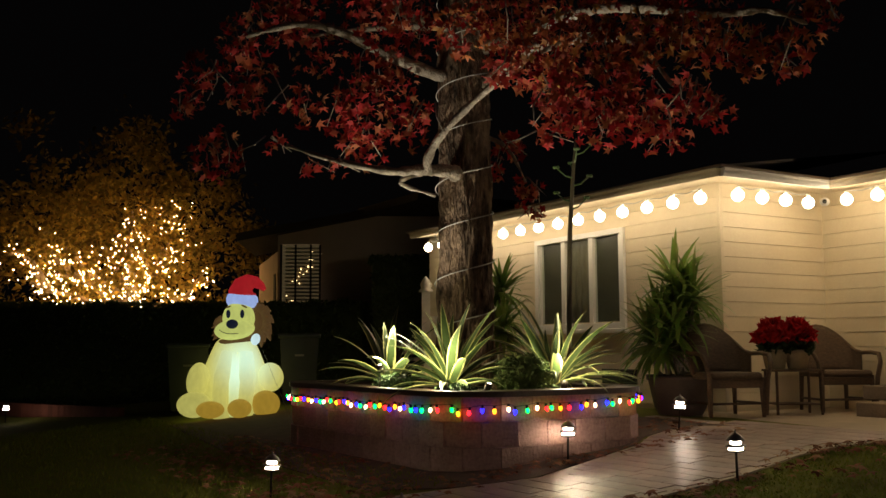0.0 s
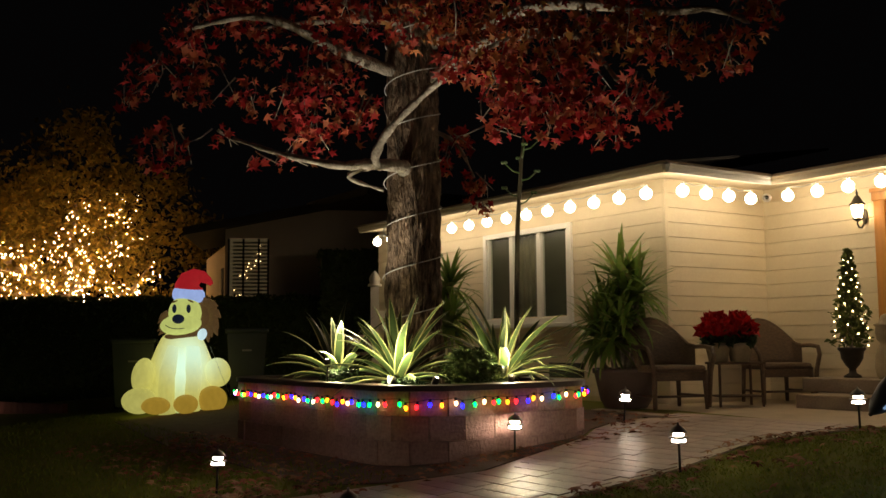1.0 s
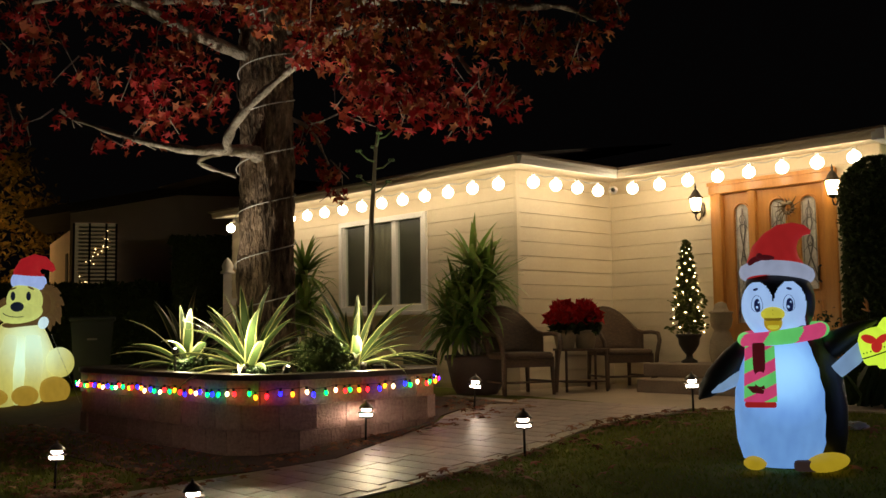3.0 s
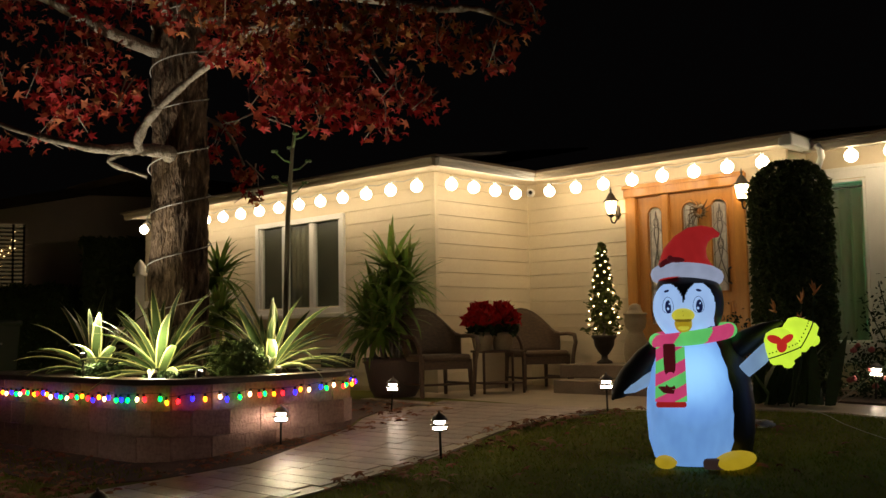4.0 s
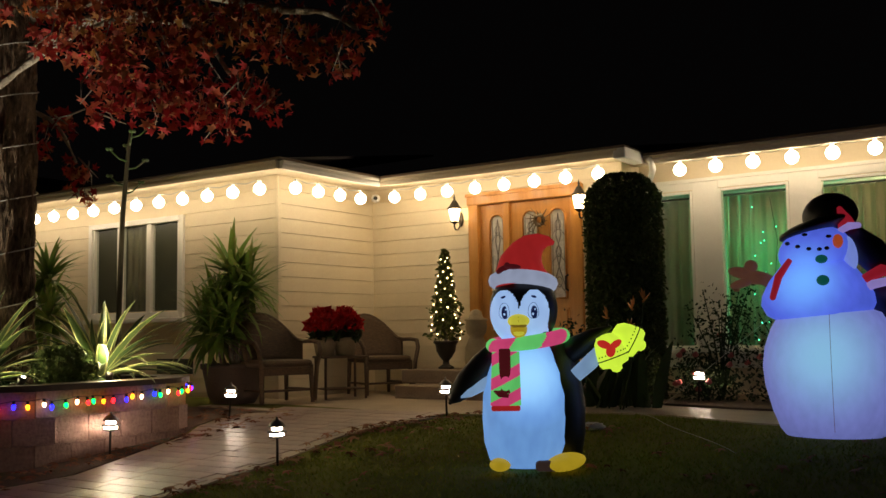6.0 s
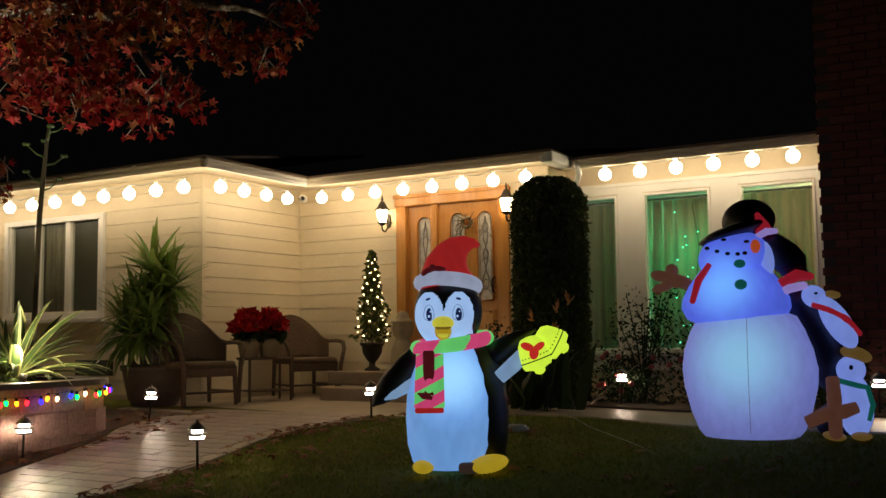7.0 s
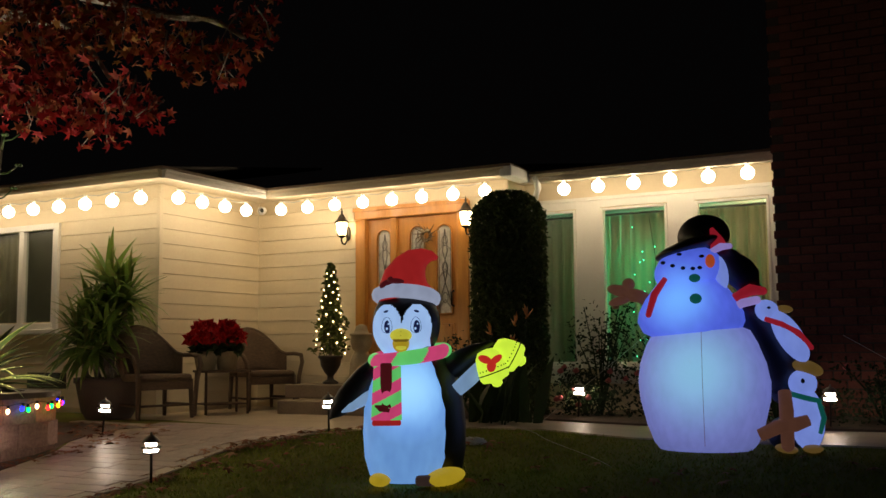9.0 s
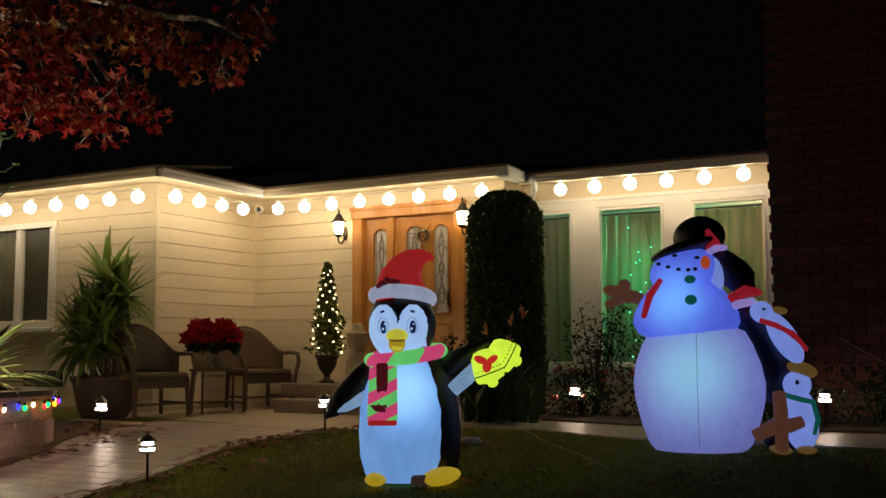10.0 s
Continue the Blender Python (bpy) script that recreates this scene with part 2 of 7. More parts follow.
def box(bm, x0, x1, y0, y1, z0, z1, bevel=0.0, mi=0):
    made = bmesh.ops.create_cube(bm, size=1, matrix=Matrix.Translation(((x0 + x1) / 2, (y0 + y1) / 2, (z0 + z1) / 2)) @ Matrix.Diagonal((abs(x1 - x0), abs(y1 - y0), abs(z1 - z0), 1)))
    faces = {f for v in made["verts"] for f in v.link_faces}
    for f in faces:
        f.material_index = mi
    if bevel:
        edges = {e for v in made["verts"] for e in v.link_edges}
        cut = bmesh.ops.bevel(bm, geom=list(edges), offset=bevel, segments=2, affect="EDGES", profile=0.5)
        for f in cut["faces"]:
            f.material_index = mi
    return bm


def boxed(*a, **k):
    return box(bmesh.new(), *a, **k)


def ball(bm, centre, radii, turn=(0, 0, 0), mi=0, seg=20, rings=12):
    m = pose(*centre, *turn) @ Matrix.Diagonal((*radii, 1))
    made = bmesh.ops.create_uvsphere(bm, u_segments=seg, v_segments=rings, radius=1, matrix=m)
    for v in made["verts"]:
        for f in v.link_faces:
            f.material_index = mi
            f.smooth = True
    return bm


def tube(bm, points, radii, seg=8, mi=0, caps=True):
    """A round bar through the points; radii: one for all, or one each."""
    pts = [Vector(p) for p in points]
    if not isinstance(radii, (list, tuple)):
        radii = [radii] * len(pts)
    rings = []
    side = None
    for k, p in enumerate(pts):
        d = (pts[min(k + 1, len(pts) - 1)] - pts[max(k - 1, 0)]).normalized()
        if side is None:
            side = d.cross(Vector((0, 1, 0) if abs(d.y) < 0.9 else (1, 0, 0)))
        side = (side - d * side.dot(d)).normalized()
        other = d.cross(side)
        rings.append([bm.verts.new(p + radii[k] * (math.cos(a) * side + math.sin(a) * other)) for a in (2 * math.pi * j / seg for j in range(seg))])
    for a, b in zip(rings, rings[1:]):
        for j in range(seg):
            f = bm.faces.new((a[j], a[(j + 1) % seg], b[(j + 1) % seg], b[j]))
            f.material_index, f.smooth = mi, True
    if caps:
        for r in (rings[0], rings[-1]):
            bm.faces.new(r).material_index = mi
    return bm


def lathe(bm, profile, centre=(0, 0, 0), seg=20, mi=0, squash=1.0):
    rings = [[bm.verts.new((centre[0] + r * math.cos(a), centre[1] + squash * r * math.sin(a), centre[2] + z)) for a in (2 * math.pi * j / seg for j in range(seg))] for r, z in profile]
    for a, b in zip(rings, rings[1:]):
        for j in range(seg):
            f = bm.faces.new((a[j], a[(j + 1) % seg], b[(j + 1) % seg], b[j]))
            f.material_index, f.smooth = mi, True
    for r in (rings[0], rings[-1]):
        bm.faces.new(r).material_index = mi
    return bm


def ring(bm, centre, radius, thick, mi=0, seg=32, squash=1.0, stripes=None, tilt=(0, 0, 0), flat=1.0):
    """A ring; stripes: material indices taken in turn along it, slanted."""
    m = pose(*centre, *tilt)
    sides = 24 if stripes else 10
    grid = [[bm.verts.new(m @ Vector(((radius + thick * math.cos(b)) * math.cos(a), squash * (radius + thick * math.cos(b)) * math.sin(a), flat * thick * math.sin(b)))) for b in (2 * math.pi * j / sides for j in range(sides))] for a in (2 * math.pi * k / seg for k in range(seg))]
    for k in range(seg):
        for j in range(sides):
            f = bm.faces.new((grid[k][j], grid[(k + 1) % seg][j], grid[(k + 1) % seg][(j + 1) % sides], grid[k][(j + 1) % sides]))
            f.smooth = True
            f.material_index = stripes[int((k + 160 - ((j + 12) % 24) * 0.8) // 20) % len(stripes)] if stripes else mi
    return bm


def outline(bm, points, height, drop=0.3, mi=0, follow=True):
    """A slab over the outline, its top lying on the slope, and its skirt sunk into the ground."""
    top = [bm.verts.new((x, y, (ground_z(y) if follow else 0) + height)) for x, y in points]
    low = [bm.verts.new((v.co.x, v.co.y, v.co.z - drop)) for v in top]
    bm.faces.new(top).material_index = mi
    for k in range(len(top)):
        bm.faces.new((top[k], top[k - 1], low[k - 1], low[k])).material_index = mi
    return bm


def inside(x, y, poly):
    hit = False
    for (x0, y0), (x1, y1) in zip(poly, poly[1:] + poly[:1]):
        if (y0 > y) != (y1 > y) and x < (x1 - x0) * (y - y0) / (y1 - y0) + x0:
            hit = not hit
    return hit


def scatter(name, mat, places, shape, sizes, rng, droop=0.0, parent=None, label="", category="", flatness=0.0):
    """Many joined leaves: shape is an outline in the plane, places are points; flatness lays them down."""
    verts, faces = [], []
    n = len(shape)
    for p in places:
        s = rng.uniform(*sizes)
        e = Euler((rng.uniform(-1, 1) * 1.5 * (1 - flatness) + droop, rng.uniform(-1, 1) * 1.2 * (1 - flatness), rng.uniform(0, 6.283))).to_matrix()
        base = len(verts)
        for k, (u, v) in enumerate(shape):
            w = e @ Vector((u * s, v * s, -0.35 * s * (u * u + v * v)))
            verts.append((p[0] + w.x, p[1] + w.y, p[2] + w.z))
        faces.append(tuple(range(base, base + n)))
    me = bpy.data.meshes.new(name)
    me.from_pydata(verts, [], faces)
    me.materials.append(mat)
    ob = new(name, me)
    ob.parent = parent
    return tagged(ob, label, category, kind="stuff")


STAR = []
for k in range(5):
    a = math.pi / 2 + (k - 2) * 1.05
    STAR += [(0.4 * math.cos(a - 0.5), 0.4 * math.sin(a - 0.5)), (math.cos(a) * (1 if k in (1, 2, 3) else 0.75), math.sin(a) * (1 if k in (1, 2, 3) else 0.75))]
STAR += [(0.4 * math.cos(math.pi / 2 + 2.6), 0.4 * math.sin(math.pi / 2 + 2.6)), (0.0, -0.35)]
OVAL = [(0, -1), (0.4, -0.4), (0.42, 0.2), (0, 1), (-0.42, 0.2), (-0.4, -0.4)]
BLADE = [(-0.12, 0), (0.12, 0), (0.03, 1.0)]

# ---- ground ----
bm = bmesh.new()
ys = [-400, -60, -20, -9.0, -7, -5, -3, -1.6, -0.8, 2, 20, 60, 400]
xs = [-400, -60, -20, -8, 0, 8, 20, 60, 400]
grid = [[bm.verts.new((x, y, ground_z(y))) for x in xs] for y in ys]
for a, b in zip(grid, grid[1:]):
    for k in range(len(xs) - 1):
        bm.faces.new((a[k], a[k + 1], b[k + 1], b[k]))
solid("ground", bm, LAWN, "dark lawn and soil falling gently to the street", "ground", kind="structure")

PATH_EDGE = [(1.0, -6.4), (1.15, -5.2), (1.4, -4.4), (1.62, -3.7), (1.42, -3.1), (1.15, -2.3), (0.86, -1.9), (0.74, -1.55), (0.8, -1.25), (1.2, -1.08), (-0.2, -0.98), (-0.2, 0.02), (0.02, 0.02), (0.02, 1.7), (3.3, 1.7), (3.42, 1.05), (4.3, 0.6), (5.2, 0.35), (7.2, 0.4), (12, 0.5), (12, -0.75), (7.2, -0.78), (5.5, -0.74), (4.6, -0.3), (4.1, -0.3), (3.4, -0.6), (2.85, -1.05), (2.58, -1.6), (2.6, -2.05), (2.8, -2.9), (2.84, -4.1), (2.7, -5.2), (2.5, -6.4)]
walkway = thing("pavement", label="paved front walk and patio leading to the steps", category="walkway", kind="structure")
walkway.name = "pavement"
part("slab", outline(bmesh.new(), PATH_EDGE, 0.012, 0.2), CONCRETE, walkway, "worn tan stamped concrete slab")

# soil along the planter and the flower bed in front of the house
BED = [(3.42, 1.06), (4.3, 0.61), (5.2, 0.36), (7.2, 0.41), (9.4, 0.45), (9.4, 2.2), (3.6, 2.15), (3.4, 1.7)]
solid("flower_bed", outline(bmesh.new(), BED, 0.03, 0.2), SOIL, "dark soil of the flower bed under the windows", "flower bed", kind="structure")
STRIP = [(-2.6, -4.7), (0.9, -4.75), (1.38, -4.3), (1.58, -3.7), (1.38, -3.1), (1.1, -2.3), (0.82, -1.92), (0.7, -1.55), (0.76, -1.25), (1.15, -1.1), (-0.3, -1.0), (-6, -0.9), (-6, -4.3)]
solid("soil_strip", outline(bmesh.new(), STRIP, 0.008, 0.2), SOIL, "bare soil with fallen leaves around the planter", "soil", kind="structure")

# ---- the house ----
YC, YD = 1.70, 2.15
DOOR = (1.47, 2.93, 0.2, 2.3)
LAP = 0.1645


def board_mesh(length):
    bm = bmesh.new()
    prof = [(0.0, 0.0), (-0.011, 0.0), (-0.014, 0.003), (-0.009, LAP - 0.004), (0.0, LAP - 0.003)]
    a = [bm.verts.new((0, y, z)) for y, z in prof]
    b = [bm.verts.new((length, y, z)) for y, z in prof]
    bm.faces.new(a)
    bm.faces.new(b[::-1])
    for k in range(5):
        bm.faces.new((a[k], b[k], b[(k + 1) % 5], a[(k + 1) % 5]))
    return bm


def clad_wall(name, origin, turn, length, height, openings, label, boards=True):
    """A wall with its face on the local x axis (outside is local -y), holes through it, and lapped boards on it."""
    wall = thing(name, (*origin, 0), turn, label, "wall", kind="structure")
    cuts = sorted({0, length, *[o[0] for o in openings], *[o[1] for o in openings]})
    bm = bmesh.new()
    for x0, x1 in zip(cuts, cuts[1:]):
        holes = sorted((o[2], o[3]) for o in openings if o[0] <= x0 and o[1] >= x1)
        z = -0.2
        for lo, hi in holes + [(height, height)]:
            if lo > z + 0.001:
                box(bm, x0, x1, 0.0, 0.14, z, lo)
            z = hi
    part("core", bm, SIDING, wall)
    k = 0
    while boards and 0.05 + k * LAP < height - 0.03:
        z = 0.05 + k * LAP
        spans = [(0.0, length)]
        for o in openings:
            if o[2] < z + LAP * 0.7 and o[3] > z + LAP * 0.3:
                spans = [piece for s0, s1 in spans for piece in ((s0, min(s1, o[0])), (max(s0, o[1]), s1)) if piece[1] - piece[0] > 0.02]
        for s0, s1 in spans:
            part("board", board_mesh(s1 - s0), SIDING, wall, at=pose(s0, 0, z, 0, 0, 0))
        k += 1
    return wall


WIN_A = (-3.36, -1.53, 0.95, 2.185)
clad_wall("wall_1", (-6.3, 0), 0, 6.3, 2.52, [(6.3 + WIN_A[0] + 0.06, 6.3 + WIN_A[1] - 0.06, WIN_A[2] + 0.06, WIN_A[3] - 0.06)], "cream lapped-board house wall with a wide window")
clad_wall("wall_2", (0, 0), 90, YC, 2.52, [], "cream lapped-board wall behind the wicker chairs")
clad_wall("wall_3", (0, YC), 0, 3.4, 2.52, [(DOOR[0], DOOR[1], -0.2, DOOR[3])], "cream lapped-board wall around the front door")
clad_wall("wall_4", (3.4, YC), 90, YD - YC, 2.52, [], "short cream return wall beside the door")
D_WINDOWS = [(3.5, 4.02), (4.30, 5.03), (5.32, 6.06)]
clad_wall("wall_5", (3.4, YD), 0, 2.8, 2.52, [(a - 3.4, b - 3.4, 0.52, 2.165) for a, b in D_WINDOWS], "cream painted wall with three tall windows", boards=False)
clad_wall("wall_6", (-6.3, 6.5), -90, 6.5, 2.52, [], "cream end wall of the house")
solid("wall_7", boxed(-6.3, 9, 6.5, 6.64, -0.2, 2.52), SIDING, "plain rear wall of the house", "wall", kind="structure")
solid("wall_8", boxed(6.2, 6.34, YD, 6.5, -0.2, 2.52), SIDING, "plain side wall of the house", "wall", kind="structure")
solid("floor", boxed(-6.2, 6.2, 2.3, 6.5, 0.1, 0.2), ROOM, "dim floor inside the house", "floor", kind="structure")
bm = boxed(-6.28, -0.16, 0.16, 6.48, 2.4, 2.44)
box(bm, -0.155, 3.28, YC + 0.16, 6.48, 2.4, 2.44)
box(bm, 3.285, 6.19, YD + 0.16, 6.48, 2.4, 2.44)
solid("ceiling", bm, ROOM, "plain ceiling inside the house", "ceiling", kind="structure")
for n, (x0, x1, y0, y1) in enumerate([(-4.2, -1.0, 1.1, 1.16), (3.2, 6.2, 4.2, 4.26), (1.3, 3.1, 3.2, 3.26)]):
    solid("wall_%d" % (9 + n), boxed(x0, x1, y0, y1, 0.0, 2.4), ROOM, "dim inner wall of a room", "wall", kind="structure")

# trim boards: corners, frieze over the tall windows, sill band
trim = thing("trim", label="white painted corner boards and frieze", category="trim", kind="structure")
for x0, x1, y0, y1, z0, z1 in [(-0.02, 0.03, -0.03, 0.02, 0.0, 2.5), (3.44, 6.19, YD - 0.028, YD - 0.001, 2.27, 2.31), (6.1, 6.2, YD - 0.026, YD - 0.001, 0.0, 2.268)]:
    part("trim_board", boxed(x0, x1, y0, y1, z0, z1, 0.004), SIDING if x1 < 1 else TRIM, trim)
for x0, x1 in [(3.42, 3.5), (4.02, 4.30), (5.03, 5.32), (6.06, 6.098)]:
    part("trim_board", boxed(x0, x1, YD - 0.02, YD - 0.001, 0.45, 2.268, 0.003), TRIM, trim)
for a, b in D_WINDOWS:
    part("trim_board", boxed(a, b, YD - 0.02, YD - 0.001, 2.19, 2.268, 0.003), TRIM, trim)
    part("trim_board", boxed(a, b, YD - 0.02, YD - 0.001, 0.3, 0.49, 0.003), TRIM, trim)

# eaves: soffit, gutter and roof round the stepped front
EAVE = [(-6.0, -0.5), (0.5, -0.5), (0.5, YC - 0.5), (3.61, YC - 0.5), (3.61, YD - 0.5), (6.24, YD - 0.5)]
INNER = [(-6.0, 0.1), (-0.1, 0.1), (-0.1, YC + 0.1), (3.3, YC + 0.1), (3.3, YD + 0.1), (6.24, YD + 0.1)]
EZ = 2.46
bm = bmesh.new()
for k in range(5):
    low_z = EZ + (-0.02 if k == 4 else 0.01)
    q = [(*EAVE[k], low_z), (*EAVE[k + 1], low_z), (*INNER[k + 1], EZ + 0.06), (*INNER[k], EZ + 0.06)]
    lo = [bm.verts.new(p) for p in q]
    hi = [bm.verts.new((p[0], p[1], p[2] + 0.04)) for p in q]
    bm.faces.new(lo)
    bm.faces.new(hi)
    for j in range(4):
        bm.faces.new((lo[j], lo[j - 1], hi[j - 1], hi[j]))
solid("soffit", bm, SOFFIT, "cream painted soffit under the eaves", "soffit", kind="structure")
gutter = thing("gutter", label="pale gutter with a dark roof edge along the eaves", category="gutter", kind="structure")
for (x0, y0), (x1, y1) in zip(EAVE, EAVE[1:]):
    d = Vector((x1 - x0, y1 - y0, 0))
    bm = bmesh.new()
    L = d.length
    prof = [(0.0, 0.0), (-0.035, 0.0), (-0.05, 0.03), (-0.05, 0.055), (-0.065, 0.07), (-0.065, 0.085), (0.0, 0.085)]
    a = [bm.verts.new((0, y, z)) for y, z in prof]
    b = [bm.verts.new((L, y, z)) for y, z in prof]
    bm.faces.new(a)
    bm.faces.new(b[::-1])
    for j in range(len(prof)):
        bm.faces.new((a[j], b[j], b[(j + 1) % len(prof)], a[(j + 1) % len(prof)]))
    part("gutter_length", bm, TRIM if y0 != y1 else SOFFIT, gutter, at=pose(x0, y0, EZ - (0.03 if x1 > 6 else 0), 0, 0, math.degrees(math.atan2(d.y, d.x))))
part("gutter_end", boxed(3.56, 3.7, 1.14, 1.64, EZ - 0.02, EZ + 0.1, 0.02), TRIM, gutter)
part("downspout", tube(bmesh.new(), [(3.76, 1.6, 2.5), (3.78, 1.62, 2.44), (3.76, 1.7, 2.38), (3.58, 2.04, 2.32), (3.5, 2.09, 2.25), (3.46, 2.09, 0.05)], 0.035, 8), TRIM, gutter, smooth=True)

bm = bmesh.new()
RIDGE = 0.17
for (x0, y0), (x1, y1), up0, up1 in [(EAVE[0], EAVE[1], (-6.15, 3.2), (-0.1, 3.2)), (EAVE[1], EAVE[2], (-3.2, 3.2), (-1.2, 3.2)), (EAVE[2], EAVE[3], (-0.9, 4.6), (3.5, 4.6)), (EAVE[4], EAVE[5], (3.4, 5.0), (6.28, 5.0)), (EAVE[3], EAVE[4], (3.2, 2.4), (3.2, 2.6))]:
    q = [(x0, y0, EZ + 0.09), (x1, y1, EZ + 0.09)]
    def lift(u, base_y=y0, base_x=x0, along_x=(y0 == y1)):
        return EZ + 0.09 + RIDGE * (abs(u[1] - base_y) if along_x else abs(u[0] - base_x))
    q += [(*up1, lift(up1)), (*up0, lift(up0))]
    sink = 0.03 if x1 > 6 else 0.0
    top = [bm.verts.new((p[0], p[1], p[2] + 0.03 - sink)) for p in q]
    low = [bm.verts.new((p[0], p[1], p[2] - sink)) for p in q]
    bm.faces.new(top)
    bm.faces.new(low[::-1])
    for j in range(4):
        bm.faces.new((top[j], top[j - 1], low[j - 1], low[j]))
solid("roof", bm, ROOF, "dark low-pitched shingle roof", "roof", kind="structure")
drip = thing("roof_edge", label="thin dark metal drip edge under the shingles", category="roof edge", kind="structure")
for (x0, y0), (x1, y1) in zip(EAVE, EAVE[1:]):
    d = Vector((x1 - x0, y1 - y0, 0))
    part("edge_strip", boxed(-0.07, d.length + 0.07, -0.08, 0.0, 0.0, 0.025, 0.004), FASCIA, drip, at=pose(x0, y0, EZ + 0.088 - (0.03 if x1 > 6 else 0), 0, 0, math.degrees(math.atan2(d.y, d.x))))


def window(name, x0, x1, z0, z1, y, panes, label, frame_w=0.07, sill=True, curtain=CURTAIN, proud=0.05):
    w = thing(name, ((x0 + x1) / 2, y, z0), 0, label, "window", kind="structure")
    half, hgt = (x1 - x0) / 2, z1 - z0
    for nm, a in (("frame_side", (-half, -half + frame_w, 0, hgt)), ("frame_side", (half - frame_w, half, 0, hgt)), ("frame_head", (-half + frame_w, half - frame_w, hgt - frame_w, hgt)), ("frame_foot", (-half + frame_w, half - frame_w, 0, frame_w))):
        part(nm, boxed(a[0], a[1], -proud, 0.05, a[2], a[3], 0.006), TRIM, w)
    cuts = [-half + frame_w] + [c - (x0 + x1) / 2 for c in panes] + [half - frame_w]
    for c in cuts[1:-1]:
        part("mullion", boxed(c - 0.04, c + 0.04, -proud + 0.01, 0.045, frame_w, hgt - frame_w, 0.005), TRIM, w)
    for a, b in zip(cuts, cuts[1:]):
        pane = part("pane", boxed(a + 0.02, b - 0.02, 0.0, 0.006, frame_w, hgt - frame_w), SCREENED, w)
        pane.visible_shadow = False
        bm = bmesh.new()
        for s in (((a + 0.02, a + 0.045), (b - 0.045, b - 0.02)) if len(cuts) > 2 else ()):
            box(bm, s[0], s[1], -proud + 0.02, 0.03, frame_w, hgt - frame_w)
        if len(bm.verts):
            part("sash", bm, TRIM, w)
        else:
            bm.free()
    if sill:
        part("sill", boxed(-half - 0.04, half + 0.04, -proud - 0.04, 0.0, -0.06, -0.002, 0.008), TRIM, w)
    return w


def curtain(name, x0, x1, z0, z1, y, mat, label, waves, depth=0.04):
    bm = bmesh.new()
    n = int((x1 - x0) * 60)
    rng = random.Random(int(x0 * 100))
    ph = [rng.uniform(0, 6.28) for _ in range(3)]
    cols = []
    for k in range(n + 1):
        u = k / n
        dy = depth * (math.sin(u * waves * 6.28 + ph[0]) + 0.5 * math.sin(u * waves * 11.7 + ph[1]))
        cols.append([bm.verts.new((x0 + (x1 - x0) * u, y + dy * (0.6 + 0.4 * (1 - v)), z0 + (z1 - z0) * v)) for v in (0, 0.33, 0.66, 1)])
    for a, b in zip(cols, cols[1:]):
        for j in range(3):
            bm.faces.new((a[j], b[j], b[j + 1], a[j + 1]))
    ob = solid(name, bm, mat, label, "curtain", smooth=True)
    mod = ob.modifiers.new("thick", "SOLIDIFY")
    mod.thickness = 0.003
    return ob


window("window_1", *WIN_A, 0.0, [-2.74, -2.17], "white framed three-part window with a dark screen")
curtain("curtain", -2.73, -2.17, 0.98, 2.15, 0.07, DARK_CURTAIN, "dim grey curtain behind the window", 5, 0.02)
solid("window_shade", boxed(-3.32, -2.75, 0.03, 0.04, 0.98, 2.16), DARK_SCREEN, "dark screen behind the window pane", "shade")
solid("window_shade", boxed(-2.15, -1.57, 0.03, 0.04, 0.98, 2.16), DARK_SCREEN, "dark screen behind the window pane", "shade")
for n, (a, b) in enumerate(D_WINDOWS):
    window("window_%d" % (n + 2), a, b, 0.5, 2.18, YD, [], "tall white framed window with a drawn curtain", 0.03, True, proud=0.03)
    curtain("curtain", a - 0.02, b + 0.02, 0.4, 2.12, YD + 0.22, CURTAIN, "pale pleated curtain glowing green from the room lights", 7 if b - a > 0.6 else 5)
    bm = tube(bmesh.new(), [(a - 0.05, YD + 0.2, 2.13), (b + 0.05, YD + 0.2, 2.13)], 0.012, 8)
    solid("curtain_rod", bm, METAL, "dark curtain rod above the pleats", "curtain rod")
lamp("green_tree_light", (4.72, 2.85, 1.55), 110.0, (0.06, 1.0, 0.5), 0.15)
lamp("room_light", (5.75, 3.5, 2.1), 105.0, (1.0, 0.75, 0.42), 0.2)
rng = random.Random(5)
fairy = thing("fairy_lights", (4.7, YD + 0.1, 1.2), 0, "tiny green and white fairy lights hung inside the window", "fairy lights")
GREEN_DOT = glow_material("green_dot", (0.1, 1.0, 0.6), 5)
bm = ball(bmesh.new(), (0, 0, 0), (0.008, 0.008, 0.008), seg=8, rings=6)
dot_mesh = finish(bm, "fairy_bulb", GREEN_DOT)
part("wire", tube(bmesh.new(), [(0.1, 0, 0.85), (0.16, 0, 0.4), (0.12, 0, 0.0), (0.0, 0, -0.2), (0.2, 0, -0.5)], 0.003, 6), WIRE, fairy)
for k in range(22):
    part("fairy_bulb", dot_mesh, GREEN_DOT, fairy, at=pose(rng.uniform(-0.1, 0.3), rng.uniform(-0.01, 0.02), rng.uniform(-0.65, 0.85)))

# crawl-space vent
vent = thing("foundation_vent", (-1.68, 0, 0.27), 0, "dark crawl-space vent low in the wall", "vent", kind="structure")
part("frame", boxed(-0.32, 0.32, -0.035, -0.02, 0, 0.18, 0.004), METAL, vent)
for k in range(5):
    part("slat", boxed(-0.29, 0.29, -0.045, -0.036, 0.015 + k * 0.033, 0.03 + k * 0.033), BLACK, vent)

